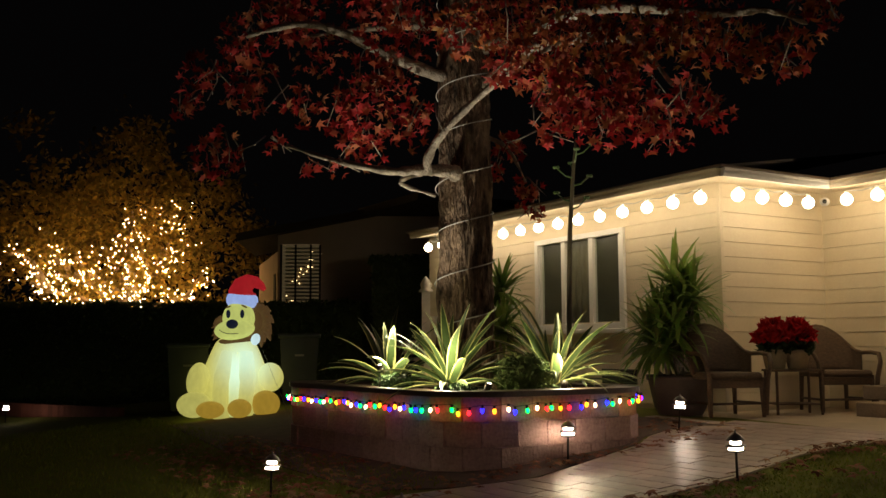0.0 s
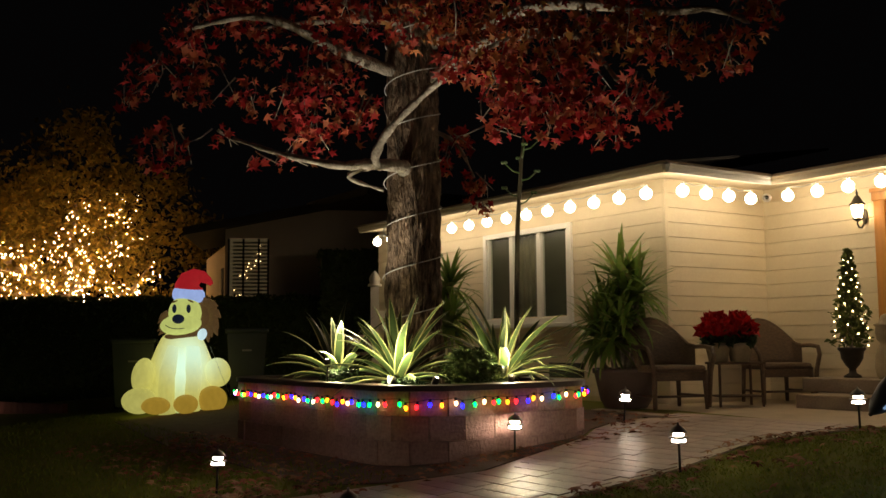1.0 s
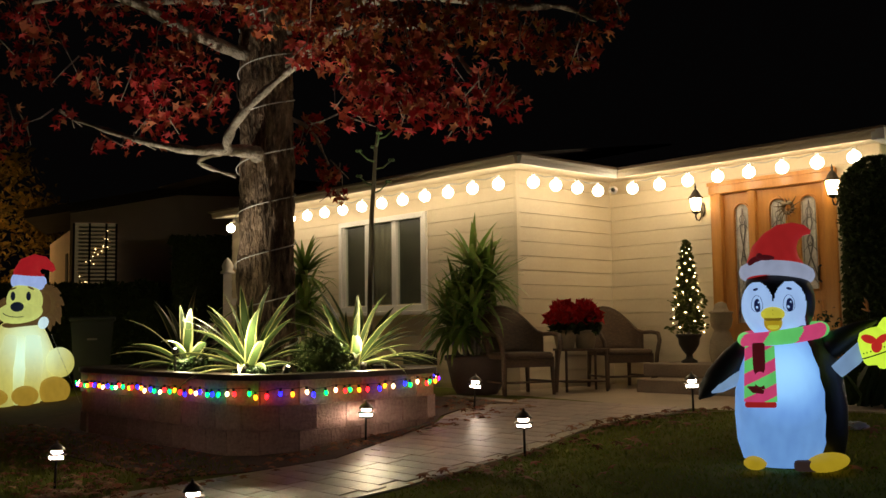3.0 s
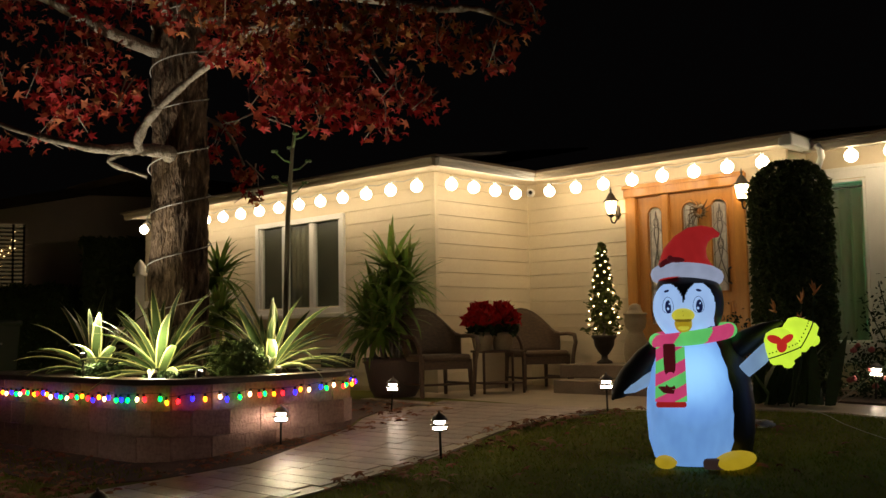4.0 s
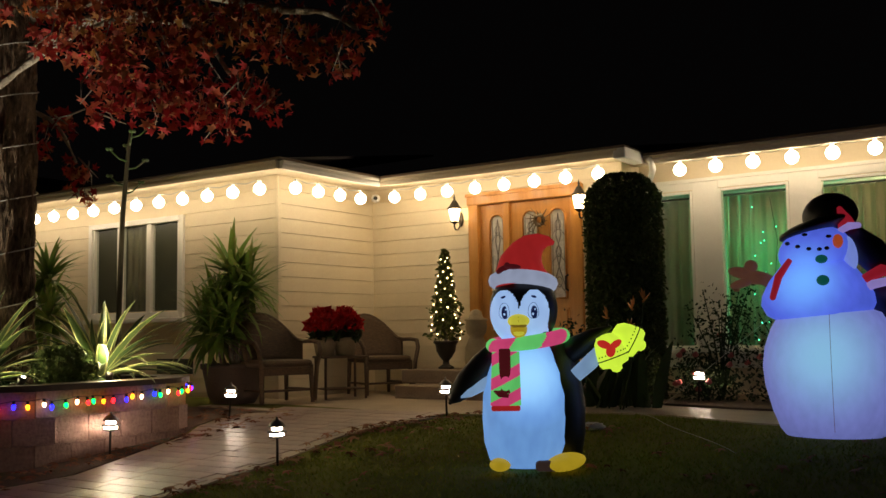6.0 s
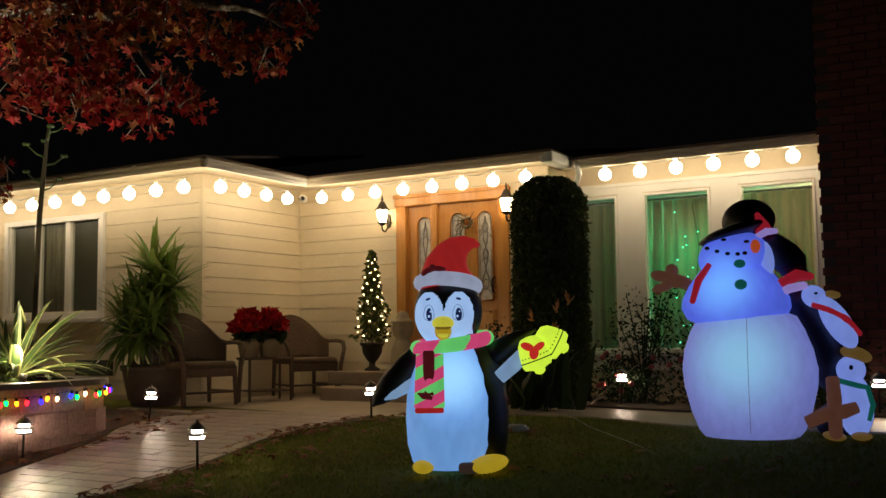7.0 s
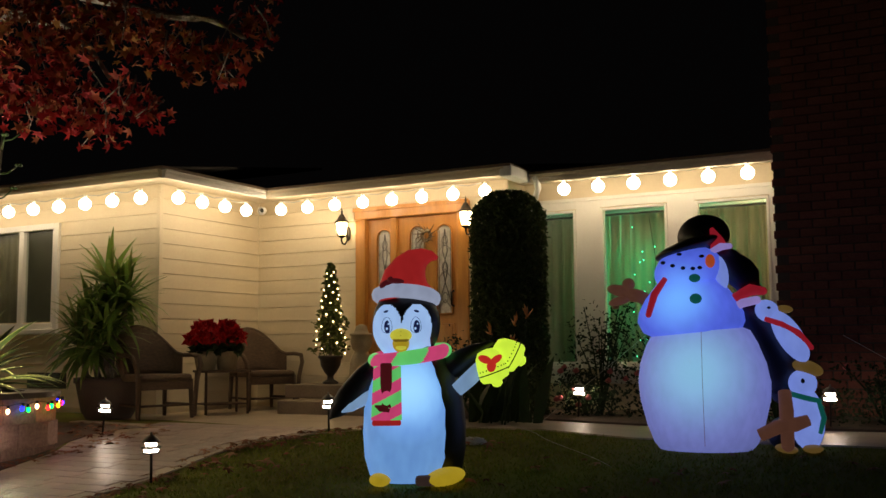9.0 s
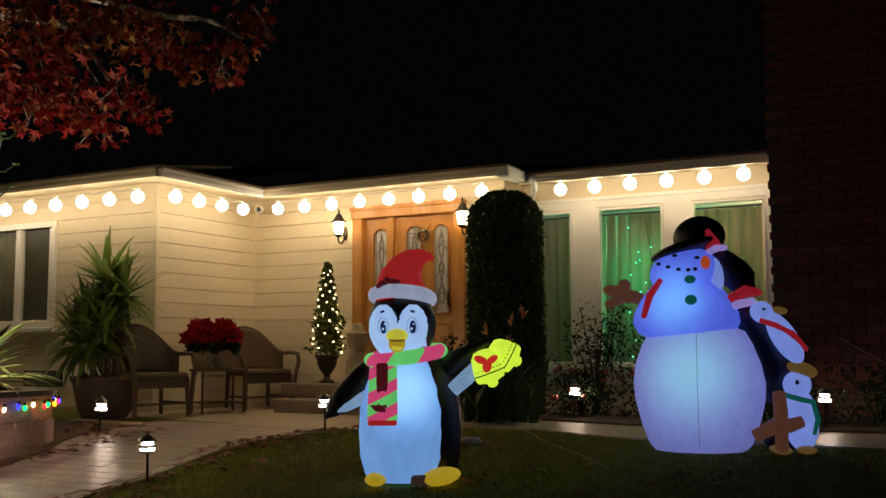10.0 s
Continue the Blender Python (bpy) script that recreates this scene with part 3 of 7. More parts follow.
# front door with one sidelight
door = thing("door_1", (0, YC, 0.2), 0, "golden oak front door with leaded oval glass and one sidelight", "door", kind="structure")
x0, x1, _, ztop = DOOR
zt = ztop - 0.2
part("jamb", boxed(x0 - 0.005, x0 + 0.13, -0.05, 0.1, 0, zt, 0.01), OAK, door)
part("jamb", boxed(x1 - 0.13, x1 + 0.005, -0.05, 0.1, 0, zt, 0.01), OAK, door)
part("head", boxed(x0 - 0.02, x1 + 0.02, -0.06, 0.1, zt - 0.11, zt + 0.02, 0.012), OAK, door)
part("mullion", boxed(1.93, 2.02, -0.04, 0.09, 0, zt - 0.11, 0.01), OAK, door)
part("threshold", boxed(x0, x1, -0.06, 0.1, -0.02, 0.03, 0.008), OAK, door)


def pierced_panel(w, h, ovals, thick=0.045):
    """A door leaf whose stiles and rails leave round-headed openings."""
    bm = bmesh.new()
    xsb = sorted({0, w, *[c - r for c, r, _, _ in ovals], *[c + r for c, r, _, _ in ovals]})
    for a, b in zip(xsb, xsb[1:]):
        o = next((o for o in ovals if o[0] - o[1] <= a + 1e-6 and o[0] + o[1] >= b - 1e-6), None)
        if not o:
            box(bm, a, b, 0, thick, 0, h)
        else:
            c, r, lo, hi = o
            box(bm, a, b, 0, thick, 0, lo)
            n = 10
            for k in range(n):
                u0, u1 = a + (b - a) * k / n, a + (b - a) * (k + 1) / n
                arc = math.sqrt(max(0, r * r - ((u0 + u1) / 2 - c) ** 2))
                box(bm, u0, u1, 0, thick, hi - r + arc, h)
    return bm


leaf = part("leaf", pierced_panel(0.78, zt - 0.14, [(0.25, 0.095, 0.84, 1.84), (0.597, 0.095, 0.84, 1.84)]), OAK, door, at=pose(2.02, 0.0, 0.03))
side = part("sidelight", pierced_panel(0.33, zt - 0.14, [(0.225, 0.09, 0.5, 1.83)]), OAK, door, at=pose(1.6, 0.01, 0.03))
for host, c, lo, hi in ((leaf, 0.25, 0.84, 1.84), (leaf, 0.597, 0.84, 1.84), (side, 0.225, 0.5, 1.83)):
    part("leaded_glass", boxed(c - 0.1, c + 0.1, 0.02, 0.028, lo - 0.01, hi + 0.01), LEADED, host, "textured leaded glass")
    bm = bmesh.new()
    tube(bm, [(c - 0.085, 0.012, lo + 0.1), (c, 0.012, lo + 0.35), (c + 0.03, 0.012, (lo + hi) / 2), (c - 0.03, 0.012, hi - 0.3), (c, 0.012, hi - 0.05)], 0.006, 5)
    tube(bm, [(c + 0.085, 0.012, lo + 0.1), (c, 0.012, lo + 0.35), (c - 0.03, 0.012, (lo + hi) / 2), (c + 0.03, 0.012, hi - 0.3), (c, 0.012, hi - 0.05)], 0.006, 5)
    for zz in (lo + 0.16, (lo + hi) / 2, hi - 0.2):
        tube(bm, [(c - 0.08, 0.012, zz - 0.1), (c, 0.012, zz), (c + 0.08, 0.012, zz - 0.1)], 0.004, 5)
        ring(bm, (c, 0.012, zz + 0.02), 0.035, 0.004, 0, 16, 1.6, None, (90, 0, 0))
    tube(bm, [(c - 0.07, 0.012, lo), (c - 0.07, 0.012, hi - 0.06)], 0.003, 5)
    tube(bm, [(c + 0.07, 0.012, lo), (c + 0.07, 0.012, hi - 0.06)], 0.003, 5)
    part("leading", bm, STEEL, host, "bright metal leading")
    bm = bmesh.new()
    arc = [(c + 0.1 * math.cos(t * math.pi / 10), -0.006, hi - 0.095 + 0.1 * math.sin(t * math.pi / 10)) for t in range(11)]
    tube(bm, [(c + 0.1, -0.006, lo)] + arc + [(c - 0.1, -0.006, lo), (c + 0.1, -0.006, lo)], 0.012, 6)
    part("moulding", bm, OAK, host)
part("door_handle", tube(bmesh.new(), [(2.74, -0.02, 0.95), (2.74, -0.07, 0.97), (2.74, -0.07, 1.1), (2.74, -0.02, 1.12)], 0.012, 8), METAL, door, "dark bronze handle")
for a, b in ((2.14, 2.37), (2.49, 2.72)):
    part("panel", boxed(a, b, -0.012, 0.0, 0.14, 0.74, 0.01), OAK, door)
    part("panel_moulding", tube(bmesh.new(), [(a - 0.02, -0.004, 0.12), (b + 0.02, -0.004, 0.12), (b + 0.02, -0.004, 0.76), (a - 0.02, -0.004, 0.76), (a - 0.02, -0.004, 0.12)], 0.01, 6), OAK, door)
part("head_moulding", boxed(x0 - 0.03, x1 + 0.03, -0.075, -0.062, zt - 0.015, zt + 0.03, 0.006), OAK, door)

# door bow
rng = random.Random(2)
bow = thing("door_wreath", (2.42, YC - 0.06, 1.95), 0, "small dried twig wreath with a red bow hung on the door", "wreath")
part("twigs", ring(bmesh.new(), (0, 0, 0), 0.055, 0.02, seg=20, tilt=(90, 0, 0)), FAR_BARK, bow)
part("bow", ball(ball(bmesh.new(), (-0.03, -0.03, 0.05), (0.03, 0.015, 0.02), (0, 20, 0)), (0.03, -0.03, 0.05), (0.03, 0.015, 0.02), (0, -20, 0)), BASKET, bow, "pale ribbon bow")
for k in range(14):
    a = k * 0.449
    reach = rng.uniform(0.1, 0.17)
    part("twig", tube(bmesh.new(), [(0.05 * math.cos(a), -0.02, 0.05 * math.sin(a)), (reach * math.cos(a + 0.3), -0.045, reach * math.sin(a + 0.3))], [0.009, 0.003], 5), FAR_BARK, bow)

# steps
solid("step", boxed(1.2, 3.42, 0.54, 1.695, 0.0, 0.15, 0.012), STEP_STONE, "worn tan lower concrete entrance step", "step", kind="structure")
solid("step", boxed(0.95, 3.41, 1.0, 1.694, 0.152, 0.3, 0.012), STEP_STONE, "worn tan upper concrete entrance step", "step", kind="structure")

# chimney of dark brick at the end of the house
chim = thing("chimney", (6.22, 1.4, 0), 0, "tall dark red brick chimney at the end of the house", "chimney", kind="structure")
part("core", boxed(0.01, 2.2, 0.01, 1.2, -0.3, 5.6), MORTAR, chim)

# ---- light strings ----
def globe_string(name, start, end, count, z, label):
    s, e = Vector((*start, z)), Vector((*end, z))
    st = thing(name, tuple(s), 0, label, "string lights", "globe strings along the eaves")
    d = e - s
    pts = []
    for k in range(count):
        p = d * (k / max(1, count - 1))
        pts += [(p.x, p.y, 0.1)]
        if k < count - 1:
            q = d * ((k + 0.5) / max(1, count - 1))
            pts += [(q.x, q.y, 0.075)]
        bulb = part("bulb", GLOBE_MESH, GLOBE, st, at=pose(p.x, p.y, 0))
        part("socket", SOCKET_MESH, TRIM, bulb)
    part("cord", tube(bmesh.new(), pts, 0.006, 6), WHITE_WIRE, st)
    return st


GLOBE_MESH = finish(ball(bmesh.new(), (0, 0, 0), (0.065, 0.065, 0.065), seg=16, rings=10), "bulb", GLOBE)
SOCKET_MESH = finish(tube(bmesh.new(), [(0, 0, 0.07), (0, 0, 0.1)], 0.02, 8), "socket", TRIM)
globe_string("globe_string", (-5.6, -0.44), (0.15, -0.44), 15, 2.285, "warm white globe bulbs strung under the eave")
globe_string("globe_string", (0.44, -0.19), (0.44, 0.92), 4, 2.295, "warm white globe bulbs strung under the eave")
globe_string("globe_string", (0.68, 1.26), (3.34, 1.26), 8, 2.325, "warm white globe bulbs strung above the door")
globe_string("globe_string", (4.05, 1.71), (5.94, 1.71), 6, 2.35, "warm white globe bulbs strung above the tall windows")

# security camera in the inner corner
sc = thing("security_camera", (0.27, YC - 0.28, 2.365), 0, "small white dome security camera in the wall corner", "camera")
part("housing", ball(bmesh.new(), (0, 0, 0), (0.055, 0.055, 0.05)), PLASTIC, sc)
part("eye", ball(bmesh.new(), (0.025, -0.035, -0.002), (0.026, 0.026, 0.026)), BLACK, sc, "black glossy lens")
part("bracket", tube(bmesh.new(), [(-0.03, 0.04, 0.02), (-0.15, 0.16, 0.02)], 0.02, 8), PLASTIC, sc)


def wall_lantern(x, z):
    ln = thing("wall_lantern", (x, YC - 0.02, z), 0, "bronze carriage wall lantern with glowing glass beside the door", "wall lantern", "lanterns beside the door")
    part("back_plate", ball(bmesh.new(), (0, -0.005, -0.06), (0.034, 0.014, 0.085)), METAL, ln)
    scroll = [(0, -0.01, -0.06), (0, -0.03, -0.14), (0, -0.075, -0.19), (0, -0.125, -0.185), (0, -0.15, -0.15), (0, -0.14, -0.115)]
    part("arm", tube(bmesh.new(), scroll, 0.01, 8), METAL, ln)
    part("base", lathe(bmesh.new(), [(0.012, -0.125), (0.03, -0.115), (0.05, -0.1), (0.056, -0.092), (0.04, -0.088)], (0, -0.14, 0), 16), METAL, ln)
    part("glass", lathe(bmesh.new(), [(0.044, -0.088), (0.056, -0.04), (0.066, 0.02), (0.068, 0.05), (0.06, 0.062)], (0, -0.14, 0), 16), LANTERN, ln, "glowing seeded glass")
    for k in range(6):
        a = k * math.pi / 3 + 0.2
        rib = [(r * math.cos(a), -0.14 + r * math.sin(a), h) for r, h in ((0.05, -0.092), (0.061, -0.04), (0.071, 0.02), (0.073, 0.055))]
        part("rib", tube(bmesh.new(), rib, 0.0045, 5), METAL, ln)
    part("roof", lathe(bmesh.new(), [(0.088, 0.056), (0.084, 0.066), (0.06, 0.09), (0.042, 0.125), (0.03, 0.14), (0.032, 0.146), (0.014, 0.158), (0.01, 0.175), (0.016, 0.186), (0.009, 0.2), (0.003, 0.23)], (0, -0.14, 0), 16), METAL, ln, smooth=True)
    return ln


wall_lantern(1.35, 2.1)
wall_lantern(2.972, 2.11)

# ---- planter ----
PX0, PX1, PY0, PY1, PTOP = -2.75, 1.05, -4.05, -1.9, 0.36
planter = thing("raised_planter", (0, 0, 0), 0, "raised planter of tan split-face blocks with a dark cap", "planter")
part("soil", boxed(PX0 + 0.2, PX1 - 0.2, PY0 + 0.2, PY1 - 0.2, -0.3, PTOP - 0.05), SOIL, planter, "dark planting soil")


def planter_line(inset=0.0, radius=0.6, step=0.05):
    """Points round the planter's edge with rounded corners, anticlockwise from the near left."""
    pts = []
    r = max(0.02, radius - inset)
    for cx, cy, a0 in ((PX1 - radius, PY0 + radius, -90), (PX1 - radius, PY1 - radius, 0), (PX0 + radius, PY1 - radius, 90), (PX0 + radius, PY0 + radius, 180)):
        for k in range(13):
            a = radians(a0 + 90 * k / 12)
            pts.append(Vector((cx + r * math.cos(a), cy + r * math.sin(a))))
    return pts


line = planter_line()
loop = line + line[:1]
lens = [0.0]
for a, b in zip(loop, loop[1:]):
    lens.append(lens[-1] + (b - a).length)


def along(s):
    s %= lens[-1]
    for k in range(len(loop) - 1):
        if lens[k + 1] >= s:
            u = (s - lens[k]) / max(1e-9, lens[k + 1] - lens[k])
            return loop[k].lerp(loop[k + 1], u), (loop[k + 1] - loop[k]).normalized()
    return loop[-1], (loop[-1] - loop[-2]).normalized()


def stone_mesh(w, h, d, seed):
    bm = boxed(-w / 2, w / 2, 0, d, 0, h, 0.004)
    rng = random.Random(seed)
    for v in bm.verts:
        if v.co.y < d * 0.5:
            v.co.y += rng.uniform(-0.005, 0.005)
    return finish(bm, "block", BLOCK)


COUNT = round(lens[-1] / 0.3)
STEP = lens[-1] / COUNT
stones = [stone_mesh(STEP - 0.002, 0.199, 0.18, k) for k in range(5)]
for row in range(4):
    z = PTOP - 0.045 - 0.2 * (row + 1)
    for k in range(COUNT):
        p, d = along((k + 0.5 * (row % 2)) * STEP)
        if z + 0.2 > ground_z(p.y) - 0.02:
            part("block", stones[(k * 2 + row * 3) % 5], BLOCK, planter, at=pose(p.x, p.y, z, 0, 0, math.degrees(math.atan2(d.y, d.x))))
bm = bmesh.new()
out, inn = planter_line(-0.04), planter_line(0.24)
for z0, z1 in ((PTOP - 0.045, PTOP),):
    a = [bm.verts.new((*p, z0)) for p in out]
    b = [bm.verts.new((*p, z1)) for p in out]
    c = [bm.verts.new((*p, z1)) for p in inn]
    e = [bm.verts.new((*p, z0)) for p in inn]
    for k in range(len(a)):
        for u, v in ((a, b), (b, c), (c, e), (e, a)):
            bm.faces.new((u[k - 1], u[k], v[k], v[k - 1]))
part("cap", bm, CAP, planter, "dark brown cap along the rim")

# coloured bulbs hung under the cap
HUES = {"blue": (0.009, 0.009, 1.0), "white": (1.0, 0.62, 0.3), "green": (0.0, 0.7, 0.07), "red": (0.9, 0.008, 0.012), "yellow": (0.9, 0.26, 0.006)}
HUE_MAT = {k: glow_material(k + "_bulb", c, 8.5) for k, c in HUES.items()}
bulb_profile = [(0.003, -0.041), (0.01, -0.035), (0.0155, -0.023), (0.014, -0.009), (0.008, 0.0)]
HUE_MESH = {k: finish(lathe(bmesh.new(), bulb_profile, seg=10), "coloured_bulb", m) for k, m in HUE_MAT.items()}
CAP_MESH = finish(tube(bmesh.new(), [(0, 0, 0), (0, 0, 0.025)], 0.011, 8), "bulb_socket", WIRE)
string = thing("coloured_string_lights", (0, 0, 0), 0, "string of multicoloured bulbs hung along the planter rim", "string lights")
outer = planter_line(-0.055)
oloop = outer + outer[:1]
olen = [0.0]
for a, b in zip(oloop, oloop[1:]):
    olen.append(olen[-1] + (b - a).length)
order = ["blue", "green", "white", "red", "green", "yellow", "red", "blue", "yellow", "white"]
rng = random.Random(11)
cord = []
n_bulbs = 122
for k in range(n_bulbs):
    s = olen[-1] * (k + rng.uniform(0.0, 0.55)) / n_bulbs
    for j in range(len(oloop) - 1):
        if olen[j + 1] >= s:
            u = (s - olen[j]) / max(1e-9, olen[j + 1] - olen[j])
            p = oloop[j].lerp(oloop[j + 1], u)
            break
    sag = PTOP - 0.142 + 0.045 * min(1.0, max(0.0, (p.y + 3.7) / 1.6)) + rng.uniform(-0.016, 0.016)
    cord.append((p.x, p.y, sag + 0.025))
    hue = order[k % 10]
    b = part("coloured_bulb", HUE_MESH[hue], HUE_MAT[hue], string, at=pose(p.x, p.y, sag, rng.uniform(-14, 14), rng.uniform(-14, 14)))
    part("bulb_socket", CAP_MESH, WIRE, b)
part("cord", tube(bmesh.new(), cord, 0.0028, 5), WIRE, string)

# ---- big liquidambar tree ----
tree = thing("sweetgum_tree", (-0.62, -2.92, PTOP - 0.06), 0, "tall sweetgum with furrowed trunk and red autumn leaves", "tree")
bm = bmesh.new()
rng = random.Random(3)
rings = []
SEG = 110
for k in range(130):
    z = -0.1 + k * 0.046
    r0 = 0.275 - 0.012 * z + 0.1 * math.exp(-max(0, z) / 0.16)
    row = []
    for j in range(SEG):
        a = 2 * math.pi * j / SEG
        rr = r0 + 0.02 * noise.noise((math.cos(a) * 3, math.sin(a) * 3, z * 0.9)) + 0.06 * abs(noise.noise((math.cos(a) * 8, math.sin(a) * 8, z * 3.0))) ** 0.6 + 0.02 * noise.noise((math.cos(a) * 15, math.sin(a) * 15, z * 7)) - 0.02
        row.append(bm.verts.new((rr * math.cos(a) + 0.02 * math.sin(z), rr * math.sin(a), z)))
    rings.append(row)
for a, b in zip(rings, rings[1:]):
    for j in range(SEG):
        bm.faces.new((a[j], a[(j + 1) % SEG], b[(j + 1) % SEG], b[j])).smooth = True
bm.faces.new(rings[-1])
part("trunk", bm, BARK, tree, "dark furrowed trunk")


def local(p):
    return (p[0] + 0.62, p[1] + 2.92, p[2] - PTOP + 0.06)


def limb(points, r0, r1):
    pts = [Vector(local(p)) for p in points]
    fine = []
    for k in range(len(pts) - 1):
        p0, p1, p2, p3 = pts[max(k - 1, 0)], pts[k], pts[k + 1], pts[min(k + 2, len(pts) - 1)]
        for j in range(5):
            t = j / 5
            fine.append(0.5 * ((2 * p1) + (p2 - p0) * t + (2 * p0 - 5 * p1 + 4 * p2 - p3) * t * t + (3 * p1 - p0 - 3 * p2 + p3) * t ** 3))
    fine.append(pts[-1])
    n = len(fine) - 1
    part("limb", tube(bmesh.new(), fine, [r0 + (r1 - r0) * k / n + 0.006 * math.sin(k * 2.1) for k in range(n + 1)], 10), LIMB, tree, "pale grey limb", smooth=True)


BOUGHS = [
    ([(-0.66, -2.98, 3.44), (-0.6, -3.3, 3.42), (-0.42, -3.86, 3.46), (-0.5, -4.36, 3.64), (-0.56, -4.74, 3.66), (-0.65, -5.2, 3.5)], 0.075, 0.02),
    ([(-0.5, -3.1, 2.4), (-0.26, -3.28, 2.38), (-0.25, -3.66, 2.36), (-0.2, -3.98, 2.31), (-0.5, -4.4, 2.42), (-0.9, -4.7, 2.6)], 0.075, 0.012),
    ([(-0.25, -3.5, 2.36), (-0.2, -3.6, 2.41), (0.0, -3.56, 2.65), (0.36, -3.33, 2.99), (0.8, -3.1, 3.25), (1.5, -2.8, 3.4)], 0.052, 0.015),
    ([(-0.25, -3.6, 2.34), (-0.35, -3.8, 2.24), (-0.2, -3.5, 2.12)], 0.025, 0.015),
    ([(-0.5, -2.8, 3.3), (0.4, -2.75, 3.5), (1.47, -2.72, 3.3), (1.74, -2.64, 3.1), (1.9, -2.5, 2.8)], 0.07, 0.012),
    ([(-0.5, -2.8, 3.7), (0.8, -2.4, 3.8), (2.0, -2.1, 3.45), (2.41, -1.96, 3.38), (2.7, -1.85, 3.2)], 0.065, 0.012),
    ([(-0.6, -3.0, 3.9), (-0.43, -3.8, 3.95), (0.1, -4.4, 4.1), (0.5, -4.9, 4.3)], 0.06, 0.015),
    ([(-0.7, -2.8, 4.0), (-1.6, -3.2, 4.2), (-2.4, -3.9, 4.2)], 0.06, 0.012),
    ([(-0.6, -2.9, 4.6), (0.5, -3.2, 5.0), (1.5, -3.3, 5.0)], 0.06, 0.012),
    ([(-0.7, -2.7, 2.9), (-0.6, -2.4, 2.75), (-0.5, -2.25, 2.4)], 0.03, 0.008),
]
for pts, r0, r1 in BOUGHS:
    limb(pts, r0, r1)

# leaf clumps, limb by limb: place and radius
CLUMPS_STREET = [(-0.91, -5.56, 3.12, 0.19), (-1.42, -4.9, 3.28, 0.29), (-1.21, -4.45, 3.09, 0.2), (-0.8, -5.18, 3.51, 0.24), (-0.82, -4.79, 3.8, 0.25), (-0.72, -4.07, 2.95, 0.33), (-0.66, -3.74, 3.37, 0.34), (-1.06, -3.84, 2.71, 0.23), (-0.22, -3.8, 2.77, 0.24), (-0.51, -4.34, 2.37, 0.1), (-1.36, -4.29, 2.49, 0.09), (-1.07, -4.73, 2.64, 0.1), (-1.58, -5.12, 2.59, 0.25), (0.0, -4.15, 3.67, 0.31), (-0.24, -3.63, 3.72, 0.25), (-1.54, -5.47, 3.01, 0.14)]
CLUMPS_PATH = [(0.58, -3.62, 3.53, 0.3), (0.2, -2.93, 3.71, 0.33), (0.89, -3.06, 3.23, 0.3), (1.79, -3.35, 3.13, 0.32), (1.98, -3.06, 2.99, 0.27), (1.86, -2.52, 3.25, 0.29), (1.85, -1.99, 3.34, 0.3), (2.4, -2.14, 3.02, 0.21), (2.68, -2.09, 2.91, 0.19), (2.77, -1.86, 3.23, 0.19)]
CLUMPS_LOW = [(1.57, -3.36, 2.55, 0.23), (1.58, -3.02, 2.5, 0.21), (1.62, -2.69, 2.65, 0.22), (1.71, -2.44, 2.47, 0.22), (2.08, -2.51, 2.64, 0.19), (2.21, -2.35, 2.54, 0.14), (1.76, -2.93, 2.84, 0.23), (1.29, -3.13, 2.88, 0.24), (1.23, -3.31, 2.42, 0.07), (0.83, -3.38, 3.05, 0.2), (-0.9, -2.4, 2.58, 0.15), (-0.5, -2.25, 2.3, 0.16), (-0.59, -2.36, 2.74, 0.15), (-0.17, -2.36, 2.02, 0.09)]
CLUMPS_TOP = [(0.5, -4.6, 4.2, 0.5), (-0.6, -4.6, 4.5, 0.5), (1.6, -3.6, 3.9, 0.45), (2.3, -2.7, 3.8, 0.45), (2.7, -1.8, 3.75, 0.4), (1.2, -2.2, 4.0, 0.5), (-1.6, -4.2, 4.3, 0.5), (-0.4, -2.9, 5.2, 0.7), (0.9, -3.2, 4.9, 0.7), (-1.6, -3.2, 4.8, 0.7), (-2.3, -3.8, 4.0, 0.35), (-0.6, -1.8, 4.2, 0.6)]
AMBER = island_material("amber_leaves", [(0.3, 0.02, 0.02), (0.5, 0.15, 0.05), (0.2, 0.012, 0.014), (0.52, 0.25, 0.07), (0.4, 0.03, 0.03), (0.14, 0.008, 0.01)])
rng = random.Random(21)
for clumps, dens in ((CLUMPS_STREET, 1000), (CLUMPS_PATH, 1150), (CLUMPS_LOW, 1350), (CLUMPS_TOP, 380)):
    places = []
    for x, y, z, r in clumps:
        for _ in range(max(10, int(dens * r * r * (1.0 + 0.6 * r)))):
            v = Vector((rng.gauss(0, 1), rng.gauss(0, 1), rng.gauss(0, 1))).normalized() * (rng.random() ** 0.45) * r * 1.12
            places.append(local((x + v.x, y + v.y, z + v.z * 1.05)))
    scatter("crown", LEAVES if clumps is not CLUMPS_PATH else AMBER, places, STAR, (0.042, 0.085), rng, 1.25, tree, "red and orange star-shaped leaves")
